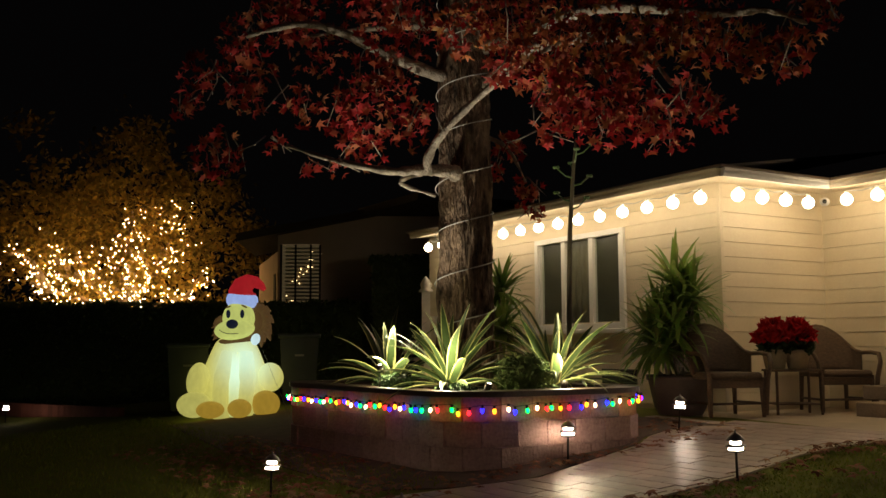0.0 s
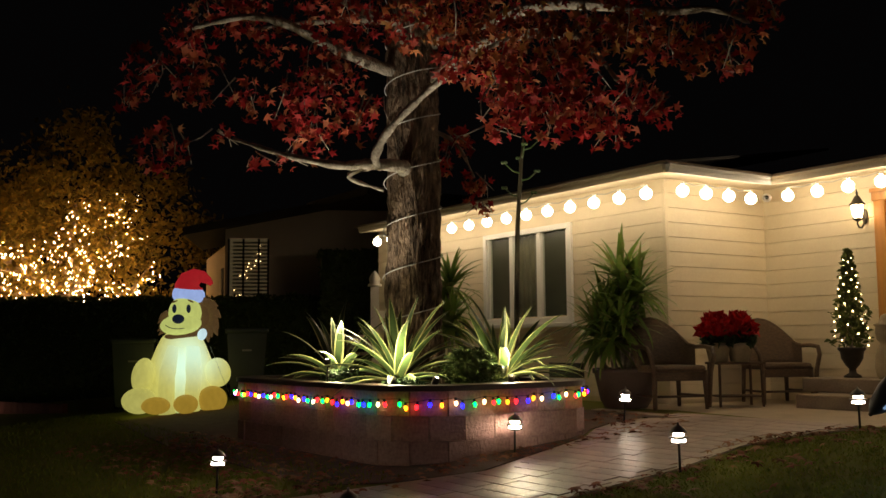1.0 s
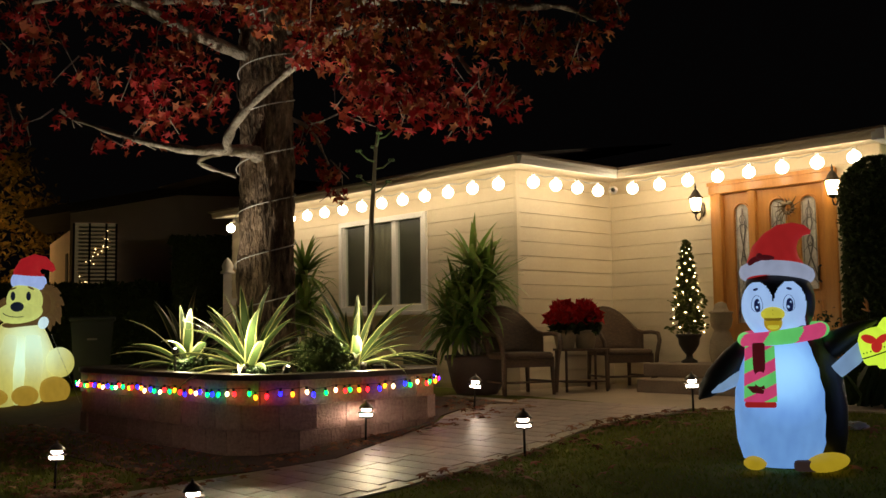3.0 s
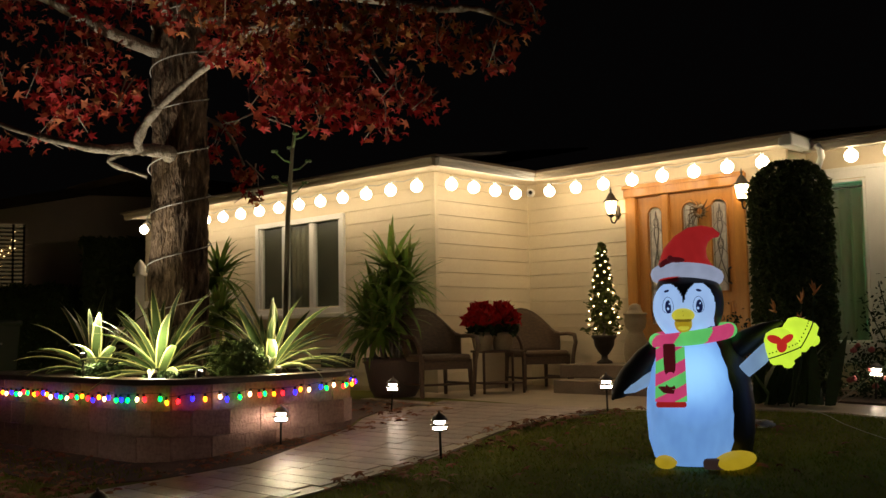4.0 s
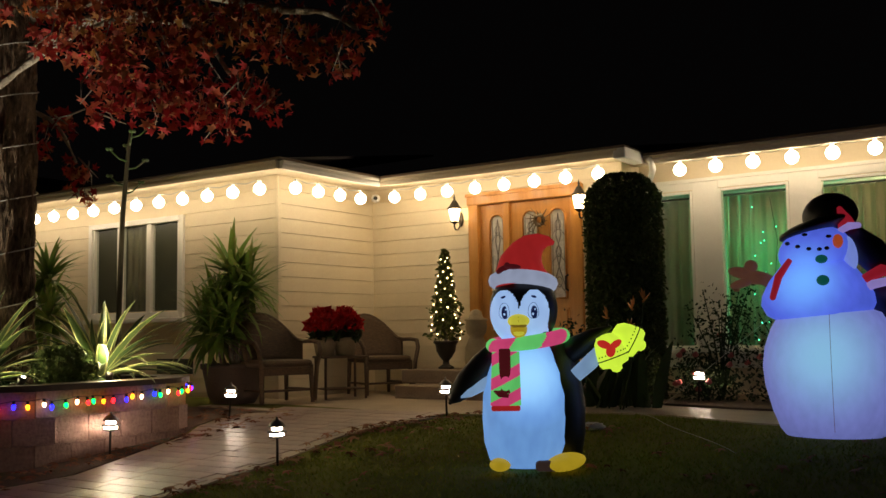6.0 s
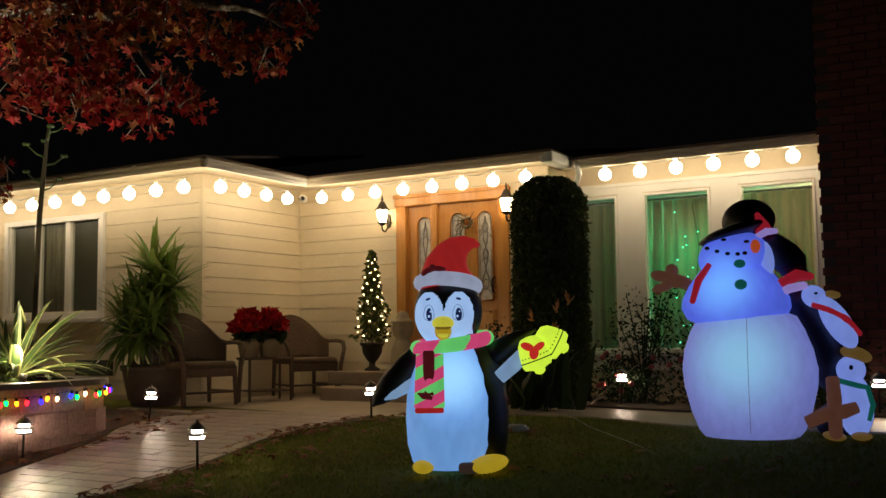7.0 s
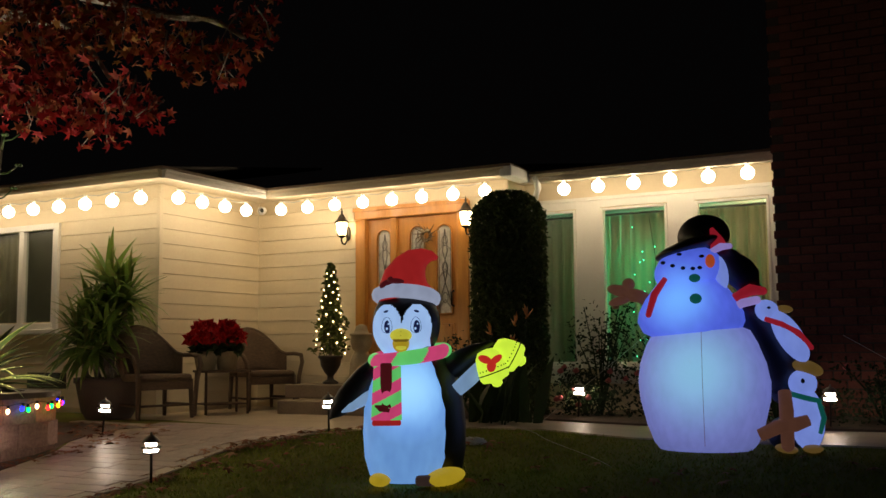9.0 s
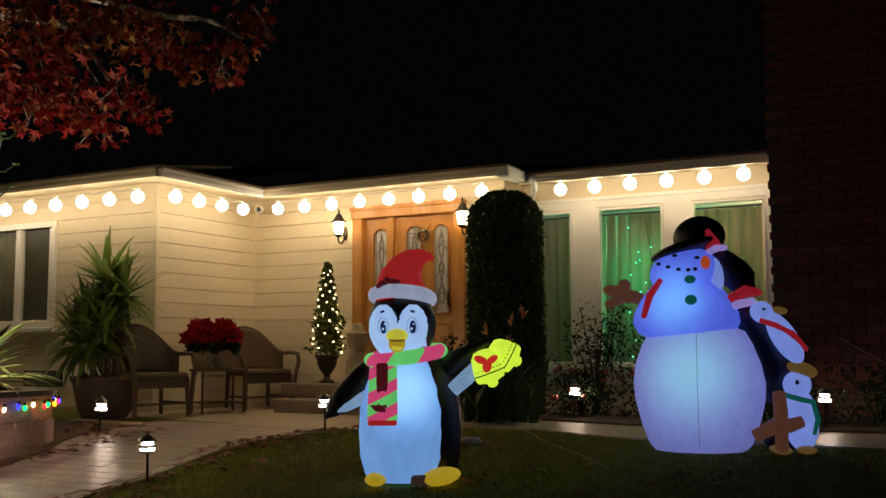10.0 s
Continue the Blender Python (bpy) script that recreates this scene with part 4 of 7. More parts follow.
# twigs holding the clumps
bm = bmesh.new()
for clumps in (CLUMPS_STREET, CLUMPS_PATH, CLUMPS_LOW):
    for x, y, z, r in clumps:
        for _ in range(3):
            a = Vector((x + rng.uniform(-r, r), y + rng.uniform(-r, r), z + r * 0.8))
            b = a + Vector((rng.uniform(-0.2, 0.2), rng.uniform(-0.2, 0.2), -r * 1.3))
            m = a.lerp(b, 0.5) + Vector((rng.uniform(-0.05, 0.05), rng.uniform(-0.05, 0.05), 0))
            tube(bm, [local(a), local(m), local(b)], [0.008, 0.006, 0.003], 5)
tagged(part("twig_mass", bm, LIMB, tree, "thin grey twigs"), kind="stuff")

# unlit wire of lights wound up the trunk
pts = []
for k in range(260):
    z = 0.25 + k * 0.0158
    a = k * 0.209
    r = 0.312 - 0.012 * z + 0.1 * math.exp(-z / 0.16)
    pts.append((r * math.cos(a), r * math.sin(a), z))
wound = thing("trunk_light_wire", (-0.62, -2.92, PTOP - 0.06), 0, "pale unlit light wire wound around the trunk", "light wire")
part("wire", tube(bmesh.new(), pts, 0.006, 5), WHITE_WIRE, wound)


# ---- agaves and planter plants ----
def strap(length, width, bend, lift, seed, edge=0.28, fold=0.3):
    """One long pointed leaf rising from the origin along +x, drooping by bend."""
    rng = random.Random(seed)
    bm = bmesh.new()
    rows = []
    n = 9
    x = z = 0.0
    ang = lift
    for k in range(n + 1):
        u = k / n
        w = width * (0.7 + 0.3 * math.sin(min(1, u * 1.6) * math.pi / 2)) * (1 - u ** 2.6) + 0.002
        row = []
        for v in (-1, -1 + edge, 0, 1 - edge, 1):
            row.append(bm.verts.new((x - math.sin(ang) * abs(v) * w * fold * -0.5, v * w, z + abs(v) * w * fold * math.cos(ang))))
        rows.append(row)
        ang -= bend / n * (0.4 + 1.2 * u)
        x += length / n * math.cos(ang)
        z += length / n * math.sin(ang)
    for a, b in zip(rows, rows[1:]):
        for j in range(4):
            f = bm.faces.new((a[j], a[j + 1], b[j + 1], b[j]))
            f.material_index = 1 if j in (0, 3) else 0
            f.smooth = True
    return bm


AGAVE_LEAF = []
for k in range(8):
    lift = radians(12 + 9.0 * k)
    AGAVE_LEAF.append(finish(strap(0.7 + 0.03 * (k % 3), 0.041 + 0.007 * (k % 2), 0.92 - 0.06 * k, lift, k, 0.27, 0.5), "leaf", [AGAVE, AGAVE_EDGE]))


def agave(x, y, z, size, count, seed, label):
    rng = random.Random(seed)
    ag = thing("variegated_agave", (x, y, z), rng.uniform(0, 360), label, "agave", "agaves in the planter")
    part("heart", lathe(bmesh.new(), [(0.05, 0.0), (0.06, 0.05), (0.03, 0.16), (0.005, 0.24)], seg=10), AGAVE, ag, smooth=True)
    for k in range(count):
        kind = min(7, int(8 * (k / count) + rng.uniform(-0.6, 0.6)) if k else 0)
        s = size * rng.uniform(0.82, 1.12)
        ob = part("leaf", AGAVE_LEAF[max(0, kind)], AGAVE, ag, at=pose(0, 0, 0.03 + 0.05 * k / count, rng.uniform(-20, 20), rng.uniform(-10, 6), k * 137.5 + rng.uniform(-25, 25)))
        ob.matrix_basis = ob.matrix_basis @ Matrix.Scale(s, 4)


PS = PTOP - 0.05
agave(0.14, -3.56, PS, 1.04, 36, 1, "large green agave with cream edges lit from below")
agave(0.46, -2.66, PS, 1.04, 34, 2, "green agave with cream edges beside the flower stalk")
agave(-0.92, -3.6, PS, 1.08, 30, 3, "green agave with cream edges near the trunk")
agave(0.05, -2.3, PS, 1.2, 18, 4, "upright green agave behind the dark shrub")

DARK_STEM = material("dark_stem", (0.05, 0.04, 0.025), 0.7, (0.1, 0.08, 0.04), 14, 60, 0.4)
stalk = thing("agave_flower_stalk", (0.12, -2.22, PS), 0, "thin dark agave flower stalk with a branching green tip", "flower stalk")
part("stem", tube(bmesh.new(), [(0, 0, 0), (0.02, 0, 0.8), (0.05, 0, 1.5), (0.12, 0, 2.1), (0.17, 0, 2.4)], [0.026, 0.025, 0.023, 0.017, 0.009], 8), DARK_STEM, stalk, smooth=True)
for k, (z, a) in enumerate([(1.72, 20), (1.8, 200), (1.95, 70), (2.02, 250), (2.1, 150), (2.17, 330), (2.24, 40)]):
    ca, sa = math.cos(radians(a)), math.sin(radians(a))
    x = 0.05 + 0.13 * (z - 1.5)
    br = part("branch", tube(bmesh.new(), [(x, 0, z), (x + 0.08 * ca, 0.08 * sa, z + 0.02), (x + 0.16 * ca, 0.16 * sa, z + 0.09)], [0.01, 0.008, 0.006], 6), AGAVE, stalk)
    bm = bmesh.new()
    for j in range(4):
        ball(bm, (x + 0.17 * ca + 0.02 * math.cos(j * 1.6), 0.17 * sa + 0.02 * math.sin(j * 1.6), z + 0.1), (0.018, 0.018, 0.014), seg=8, rings=6)
    part("buds", bm, AGAVE, br)



def leafy(name, centre, radii, count, sizes, mat, label, category, shape=OVAL, core=True, seed=1, group="", shell=0.35, column=False):
    """A shrub: a twiggy core inside a shell of many small leaves with an uneven outline."""
    rng = random.Random(seed)
    ob = thing(name, centre, 0, label, category, group)
    places = []
    for _ in range(count):
        v = Vector((rng.gauss(0, 1), rng.gauss(0, 1), rng.gauss(0, 1))).normalized()
        bump = 1 + 0.12 * noise.noise(v * 3.1 + Vector((seed, 0, 0))) + rng.uniform(-shell, 0.04)
        if column:
            a, zz = rng.uniform(0, 6.283), rng.uniform(-1, 1)
            top = math.sqrt(max(0.02, 1 - max(0, (zz - 0.72) / 0.3) ** 2))
            places.append((radii[0] * bump * math.cos(a) * top, radii[1] * bump * math.sin(a) * top, radii[2] * zz))
        else:
            places.append((v.x * radii[0] * bump, v.y * radii[1] * bump, v.z * radii[2] * bump))
    scatter("foliage", mat, places, shape, sizes, rng, 0.3, ob)
    if core:
        bm = bmesh.new()
        if column:
            lathe(bm, [(0.3 * radii[0], -radii[2]), (0.8 * radii[0], -radii[2] * 0.95), (0.82 * radii[0], 0.6 * radii[2]), (0.6 * radii[0], 0.85 * radii[2]), (0.2 * radii[0], 0.93 * radii[2])], seg=16)
        else:
            ball(bm, (0, 0, 0), tuple(0.72 * r for r in radii), seg=14, rings=9)
        part("inner_growth", bm, mat, ob)
    return ob


leafy("dark_shrub", (0.62, -3.12, PS + 0.16), (0.26, 0.26, 0.19), 1300, (0.02, 0.035), HEDGE, "small dark round shrub in the planter", "shrub", seed=4)
leafy("ground_cover", (-0.45, -3.78, PS + 0.06), (0.42, 0.14, 0.1), 700, (0.02, 0.04), ROSE_LEAF, "low leafy ground cover in the planter", "ground cover", seed=5)
leafy("ground_cover", (0.55, -3.75, PS + 0.03), (0.3, 0.12, 0.07), 400, (0.02, 0.04), ROSE_LEAF, "low leafy ground cover in the planter", "ground cover", seed=6)

sign = thing("yard_sign", (-1.04, -3.3, PS), 62, "small yard sign on a stake among the agaves", "sign")
part("stake", boxed(-0.012, 0.012, -0.004, 0.004, 0, 0.34), METAL, sign)
part("face", boxed(-0.13, 0.13, -0.012, -0.006, 0.22, 0.48, 0.002), SIGN, sign)
text = bpy.data.curves.new("lettering", "FONT")
text.body, text.size, text.extrude, text.align_x = "ARM", 0.1, 0.001, "CENTER"
holder = bpy.data.objects.new("lettering", text)
scene.collection.objects.link(holder)
letters = bpy.data.meshes.new_from_object(holder)
bpy.data.objects.remove(holder)
part("lettering", letters, BLACK, sign, at=pose(-0.02, -0.015, 0.38, 90))
part("lettering_bar", boxed(-0.1, 0.1, -0.016, -0.013, 0.31, 0.34), BLACK, sign)
part("lettering_bar", boxed(-0.08, 0.09, -0.016, -0.013, 0.25, 0.275), BLACK, sign)


def uplight(x, y, z, aim, watts, cone, label, wide=0.0):
    """A stake spotlight; wide: light that spills round the lens on to the plants beside it."""
    u = thing("garden_uplight", (x, y, z), 0, label, "spotlight", "uplights in the planter")
    part("spike", tube(bmesh.new(), [(0, 0, PS - z), (0, 0, 0.06)], 0.008, 6), METAL, u)
    d = (Vector(aim) - Vector((x, y, z + 0.07))).normalized()
    part("barrel", tube(bmesh.new(), [Vector((0, 0, 0.07)) - d * 0.03, Vector((0, 0, 0.07)) + d * 0.04], [0.025, 0.034], 12), METAL, u)
    part("glass", tube(bmesh.new(), [Vector((0, 0, 0.07)) + d * 0.041, Vector((0, 0, 0.07)) + d * 0.043], 0.014, 12), PATHGLOW, u, "glowing lens")
    tip = tuple(Vector((x, y, z + 0.07)) + d * 0.06)
    if watts:
        lamp("uplight_beam", tip, watts, (1.0, 0.9, 0.7), 0.02, "SPOT", aim, cone)
    if wide:
        lamp("uplight_spill", (tip[0], tip[1], tip[2] + 0.09), wide, (1.0, 0.88, 0.52), 0.025)


PLANT_UP, TREE_UP = 25.0, 265.0
uplight(0.5, -3.84, PS, (0.1, -3.4, 2.4), 0, 0, "small garden spotlight in front of an agave", PLANT_UP)
uplight(0.86, -2.86, PS, (0.5, -2.5, 2.4), 0, 0, "small garden spotlight in front of an agave", PLANT_UP)
uplight(-0.52, -3.84, PS, (-0.9, -3.6, 2.4), 0, 0, "small garden spotlight in front of an agave", PLANT_UP * 0.45)
uplight(-0.4, -3.98, PS + 0.14, (-0.62, -4.2, 3.4), TREE_UP * 0.72, 110, "small garden spotlight aimed up at the tree")
uplight(0.82, -3.62, PS, (1.5, -2.9, 3.0), TREE_UP * 0.58, 85, "small garden spotlight aimed up at the tree")


# ---- path lights ----
def path_light_model():
    pl = thing("path_light", (0, 0, -50), 0, "bronze path light with two glowing tiers staked in ground", "path light", "path lights along the walk")
    part("stake", tube(bmesh.new(), [(0, 0, -0.05), (0, 0, 0.2)], 0.009, 8), METAL, pl)
    part("base", lathe(bmesh.new(), [(0.02, 0.19), (0.058, 0.2), (0.058, 0.206), (0.03, 0.208)], seg=16), METAL, pl)
    part("lens", lathe(bmesh.new(), [(0.047, 0.209), (0.049, 0.218), (0.047, 0.226)], seg=16), PATHGLOW, pl, "glowing frosted lens")
    part("louvre", lathe(bmesh.new(), [(0.036, 0.227), (0.066, 0.229), (0.07, 0.234), (0.066, 0.244), (0.03, 0.25)], seg=20), STEEL, pl)
    part("lens", lathe(bmesh.new(), [(0.036, 0.252), (0.037, 0.26), (0.036, 0.267)], seg=16), PATHGLOW, pl, "glowing frosted lens")
    part("cap", lathe(bmesh.new(), [(0.05, 0.268), (0.062, 0.27), (0.06, 0.276), (0.044, 0.298), (0.02, 0.316), (0.008, 0.32), (0.009, 0.33), (0.003, 0.34)], seg=20), STEEL, pl)
    return pl


first = path_light_model()
spots = [(0.44, -5.34, None), (1.2, -3.1, None), (2.86, -2.97, None), (0.82, -1.5, None), (2.9, -0.95, None), (2.64, -5.4, -0.45), (-10.14, -5.85, None), (4.42, 1.0, 0.03), (6.72, 0.62, 0.03)]
for k, (x, y, z) in enumerate(spots):
    m = pose(x, y, ground_z(y) if z is None else z, (k * 37 % 7) - 3, (k * 53 % 7) - 3, k * 40)
    if k == 0:
        first.matrix_world = m
    else:
        copy_thing(first, m)

# ---- patio ----
def wicker_chair(x, y, turn, label):
    """Faces local -y; rolled arms and a curved woven back."""
    c = thing("wicker_armchair", (x, y, 0.012), turn, label, "armchair", "wicker chairs on the patio")
    c.scale = (1.12, 1.12, 1.03)
    part("seat", boxed(-0.26, 0.26, -0.27, 0.22, 0.36, 0.43, 0.03), WICKER, c)
    part("apron", boxed(-0.25, 0.25, -0.265, -0.245, 0.28, 0.362, 0.008), WICKER, c)
    bm = bmesh.new()
    rows = []
    for k in range(9):
        v = k / 8
        row = []
        for j in range(17):
            a = math.pi * (j / 16)
            top = 0.41 + (0.2 + 0.29 * math.sin(a) ** 1.6) * v
            row.append(bm.verts.new((0.29 * math.cos(a) * (1 + 0.06 * v), (0.2 + 0.1 * v) * math.sin(a) ** 0.6 - 0.02 + 0.03 * v, top)))
        rows.append(row)
    for a, b in zip(rows, rows[1:]):
        for j in range(16):
            bm.faces.new((a[j], a[j + 1], b[j + 1], b[j])).smooth = True
    ob = part("backrest", bm, WICKER, c, "woven back")
    ob.modifiers.new("thick", "SOLIDIFY").thickness = 0.018
    rim = []
    for j in range(17):
        a = math.pi * j / 16
        rim.append((0.307 * math.cos(a), 0.3 * math.sin(a) ** 0.6 + 0.01, 0.61 + 0.29 * math.sin(a) ** 1.6))
    part("rim", tube(bmesh.new(), [(0.27, -0.27, 0.02), (0.285, -0.29, 0.36), (0.315, -0.3, 0.52), (0.33, -0.25, 0.6), (0.325, -0.12, 0.615)] + rim + [(-0.325, -0.12, 0.615), (-0.33, -0.25, 0.6), (-0.315, -0.3, 0.52), (-0.285, -0.29, 0.36), (-0.27, -0.27, 0.02)], 0.022, 8), WICKER, c, "rolled rim and arms")
    for sx, sy in ((-0.25, -0.24), (0.25, -0.24), (-0.23, 0.2), (0.23, 0.2)):
        part("leg", tube(bmesh.new(), [(sx, sy, 0.38), (sx * 1.04, sy * 1.06, 0.0)], [0.024, 0.018], 8), WICKER, c)
    for p, q in (((-0.26, -0.25), (0.26, -0.25)), ((-0.26, -0.25), (-0.235, 0.205)), ((0.26, -0.25), (0.235, 0.205))):
        part("stretcher", tube(bmesh.new(), [(*p, 0.13), (*q, 0.13)], 0.012, 6), WICKER, c)
    return c


wicker_chair(0.39, -0.46, 72, "brown wicker armchair beside the potted yucca")
wicker_chair(0.5, 1.14, 66, "brown wicker armchair near the entrance steps")
table = thing("side_table", (0.62, 0.33, 0.012), 60, "small dark wicker side table between two chairs", "table")
part("tabletop", boxed(-0.26, 0.26, -0.2, 0.2, 0.44, 0.465, 0.006), WICKER, table)
for sx in (-0.23, 0.23):
    for sy in (-0.17, 0.17):
        part("leg", tube(bmesh.new(), [(sx, sy, 0), (sx, sy, 0.44)], 0.015, 8), WICKER, table)
part("shelf", boxed(-0.23, 0.23, -0.17, 0.17, 0.1, 0.115, 0.004), WICKER, table)


def poinsettia(x, y, z, seed, label):
    rng = random.Random(seed)
    p = thing("poinsettia", (x, y, z), 0, label, "poinsettia", "poinsettias on the table")
    part("pot", lathe(bmesh.new(), [(0.095, 0), (0.125, 0.15), (0.137, 0.155), (0.132, 0.2), (0.11, 0.2)], seg=16), BASKET, p, "pale wrapped pot")
    dark, red = [], []
    for _ in range(130):
        a, r = rng.uniform(0, 6.28), 0.17 * math.sqrt(rng.random())
        dark.append((r * math.cos(a), r * math.sin(a), 0.18 + rng.uniform(0, 0.13)))
    for _ in range(230):
        a, r = rng.uniform(0, 6.28), 0.2 * math.sqrt(rng.random())
        red.append((r * math.cos(a), r * math.sin(a), 0.28 + 0.24 * (1 - (r / 0.21) ** 2.2) * rng.uniform(0.75, 1.05)))
    scatter("foliage", ROSE_LEAF, dark, OVAL, (0.05, 0.075), rng, 0.4, p)
    scatter("flower_head", RED_BRACT, red, OVAL, (0.05, 0.08), rng, 0.3, p)


poinsettia(0.55, 0.15, 0.478, 1, "red poinsettia in a pale wrapped pot on the table")
poinsettia(0.66, 0.36, 0.478, 2, "red poinsettia in a pale wrapped pot on the table")


def strap_plant(name, x, y, z, heads, label, category, pot=True, leaves=48, length=0.5):
    """Yucca: bare stems, each with a rosette of arching strap leaves."""
    pl = thing(name, (x, y, z), 0, label, category)
    if pot:
        part("pot", lathe(bmesh.new(), [(0.22, 0.0), (0.27, 0.08), (0.33, 0.36), (0.35, 0.37), (0.35, 0.42), (0.31, 0.42), (0.3, 0.37)], seg=24), POT, pl, "dark glazed pot", smooth=True)
    rng = random.Random(int(x * 100 + 900))
    for hx, hy, hz in heads:
        part("stem", tube(bmesh.new(), [(hx * 0.3, hy * 0.3, 0.0 if not pot else 0.3), (hx * 0.8, hy * 0.8, hz * 0.6), (hx, hy, hz)], 0.03, 8), LIMB, pl)
        verts, faces = [], []
        for k in range(leaves):
            az = k * 2.4 + rng.uniform(-0.3, 0.3)
            ang = radians(rng.uniform(-35, 86))
            L = length * rng.uniform(0.75, 1.15)
            w = rng.uniform(0.02, 0.046)
            px, pz, droop = 0.0, 0.0, rng.uniform(0.2, 1.25)
            base = len(verts)
            for j in range(6):
                u = j / 5
                ww = w * (1 - u ** 2.2) + 0.001
                cx, sx = math.cos(az), math.sin(az)
                for side in (-1, 1):
                    verts.append((hx + px * cx - side * ww * sx, hy + px * sx + side * ww * cx, hz + pz))
                ang -= droop / 5 * (0.3 + u * 1.2)
                px += L / 5 * math.cos(ang)
                pz += L / 5 * math.sin(ang)
            for j in range(5):
                faces.append((base + 2 * j, base + 2 * j + 1, base + 2 * j + 3, base + 2 * j + 2))
        me = bpy.data.meshes.new("leaf_rosette")
        me.from_pydata(verts, [], faces)
        me.materials.append(YUCCA)
        part("leaf_rosette", me, YUCCA, pl, "arching green strap leaves")
    return pl


strap_plant("potted_yucca", -0.1, -0.57, 0.0, [(-0.02, -0.02, 1.38), (0.15, 0.05, 1.22), (0.06, -0.02, 1.08), (-0.14, -0.14, 0.96), (0.03, -0.08, 0.86), (-0.2, -0.2, 0.74), (0.0, -0.2, 0.7)], "tall green yucca in a dark glazed pot", "yucca", True, 76, 0.54)
strap_plant("garden_yucca", -2.11, -1.47, -0.05, [(0.0, 0.0, 1.42), (-0.12, 0.1, 1.1), (0.1, -0.05, 0.95)], "green yucca growing by the house wall", "yucca", False, 80, 0.5)

# urn with a small lit conifer, and a round-headed ornament, on the upper step
FAIRY = glow_material("warm_fairy_bulb", (1.0, 0.72, 0.34), 13)
urn = thing("urn_christmas_tree", (1.32, 1.36, 0.3), 0, "small conifer with warm fairy lights in a black urn", "christmas tree")
part("urn", lathe(bmesh.new(), [(0.09, 0), (0.09, 0.02), (0.04, 0.05), (0.035, 0.09), (0.07, 0.13), (0.11, 0.2), (0.12, 0.27), (0.145, 0.3), (0.14, 0.32), (0.1, 0.31)], seg=20), IRON, urn, "black iron urn", smooth=True)
part("trunk", tube(bmesh.new(), [(0, 0, 0.3), (0, 0, 1.36)], [0.02, 0.006], 8), LIMB, urn)
rng = random.Random(12)
CONIFER = island_material("conifer_needles", [(0.12, 0.15, 0.04), (0.18, 0.2, 0.06), (0.09, 0.11, 0.03)], 0.6, 0.3)
needles, bulbs = [], []
for _ in range(1300):
    u = rng.random() ** 0.85
    a = rng.uniform(0, 6.28)
    r = (0.19 * (1 - u) ** 0.75 + 0.02 * math.sin(u * 40) * (1 - u)) * (0.35 + 0.75 * rng.random()) * (0.95 + 0.55 * noise.noise((math.cos(a) * 2, math.sin(a) * 2, u * 7))) + 0.012
    needles.append((r * math.cos(a), r * math.sin(a), 0.33 + 1.03 * u))
scatter("needles", CONIFER, needles, OVAL, (0.026, 0.048), rng, 0.2, urn)
fm = finish(ball(bmesh.new(), (0, 0, 0), (0.008, 0.008, 0.008), seg=8, rings=6), "fairy_bulb", FAIRY)
for k in range(60):
    u = (k / 60) ** 0.85
    a = k * 2.4
    r = 0.185 * (1 - u) ** 0.75 + 0.012
    part("fairy_bulb", fm, FAIRY, urn, at=pose(r * math.cos(a), r * math.sin(a), 0.34 + 1.0 * u))

orn = thing("porch_ornament", (1.84, 1.2, 0.3), 0, "brown round-headed porch ornament beside the door", "ornament")
bm = lathe(bmesh.new(), [(0.1, 0), (0.12, 0.03), (0.135, 0.12), (0.125, 0.24), (0.09, 0.33), (0.075, 0.36), (0.105, 0.4), (0.12, 0.47), (0.112, 0.53), (0.13, 0.54), (0.128, 0.555), (0.085, 0.565), (0.07, 0.6), (0.06, 0.64), (0.02, 0.66)], seg=24)
part("figure", bm, BASKET, orn, smooth=True)

# ---- beds in front of the tall windows ----
leafy("column_cypress", (3.665, 1.12, 1.14), (0.37, 0.37, 1.13), 15000, (0.02, 0.036), CYPRESS, "clipped dark columnar cypress beside the door", "cypress", seed=9, shell=0.14, column=True)

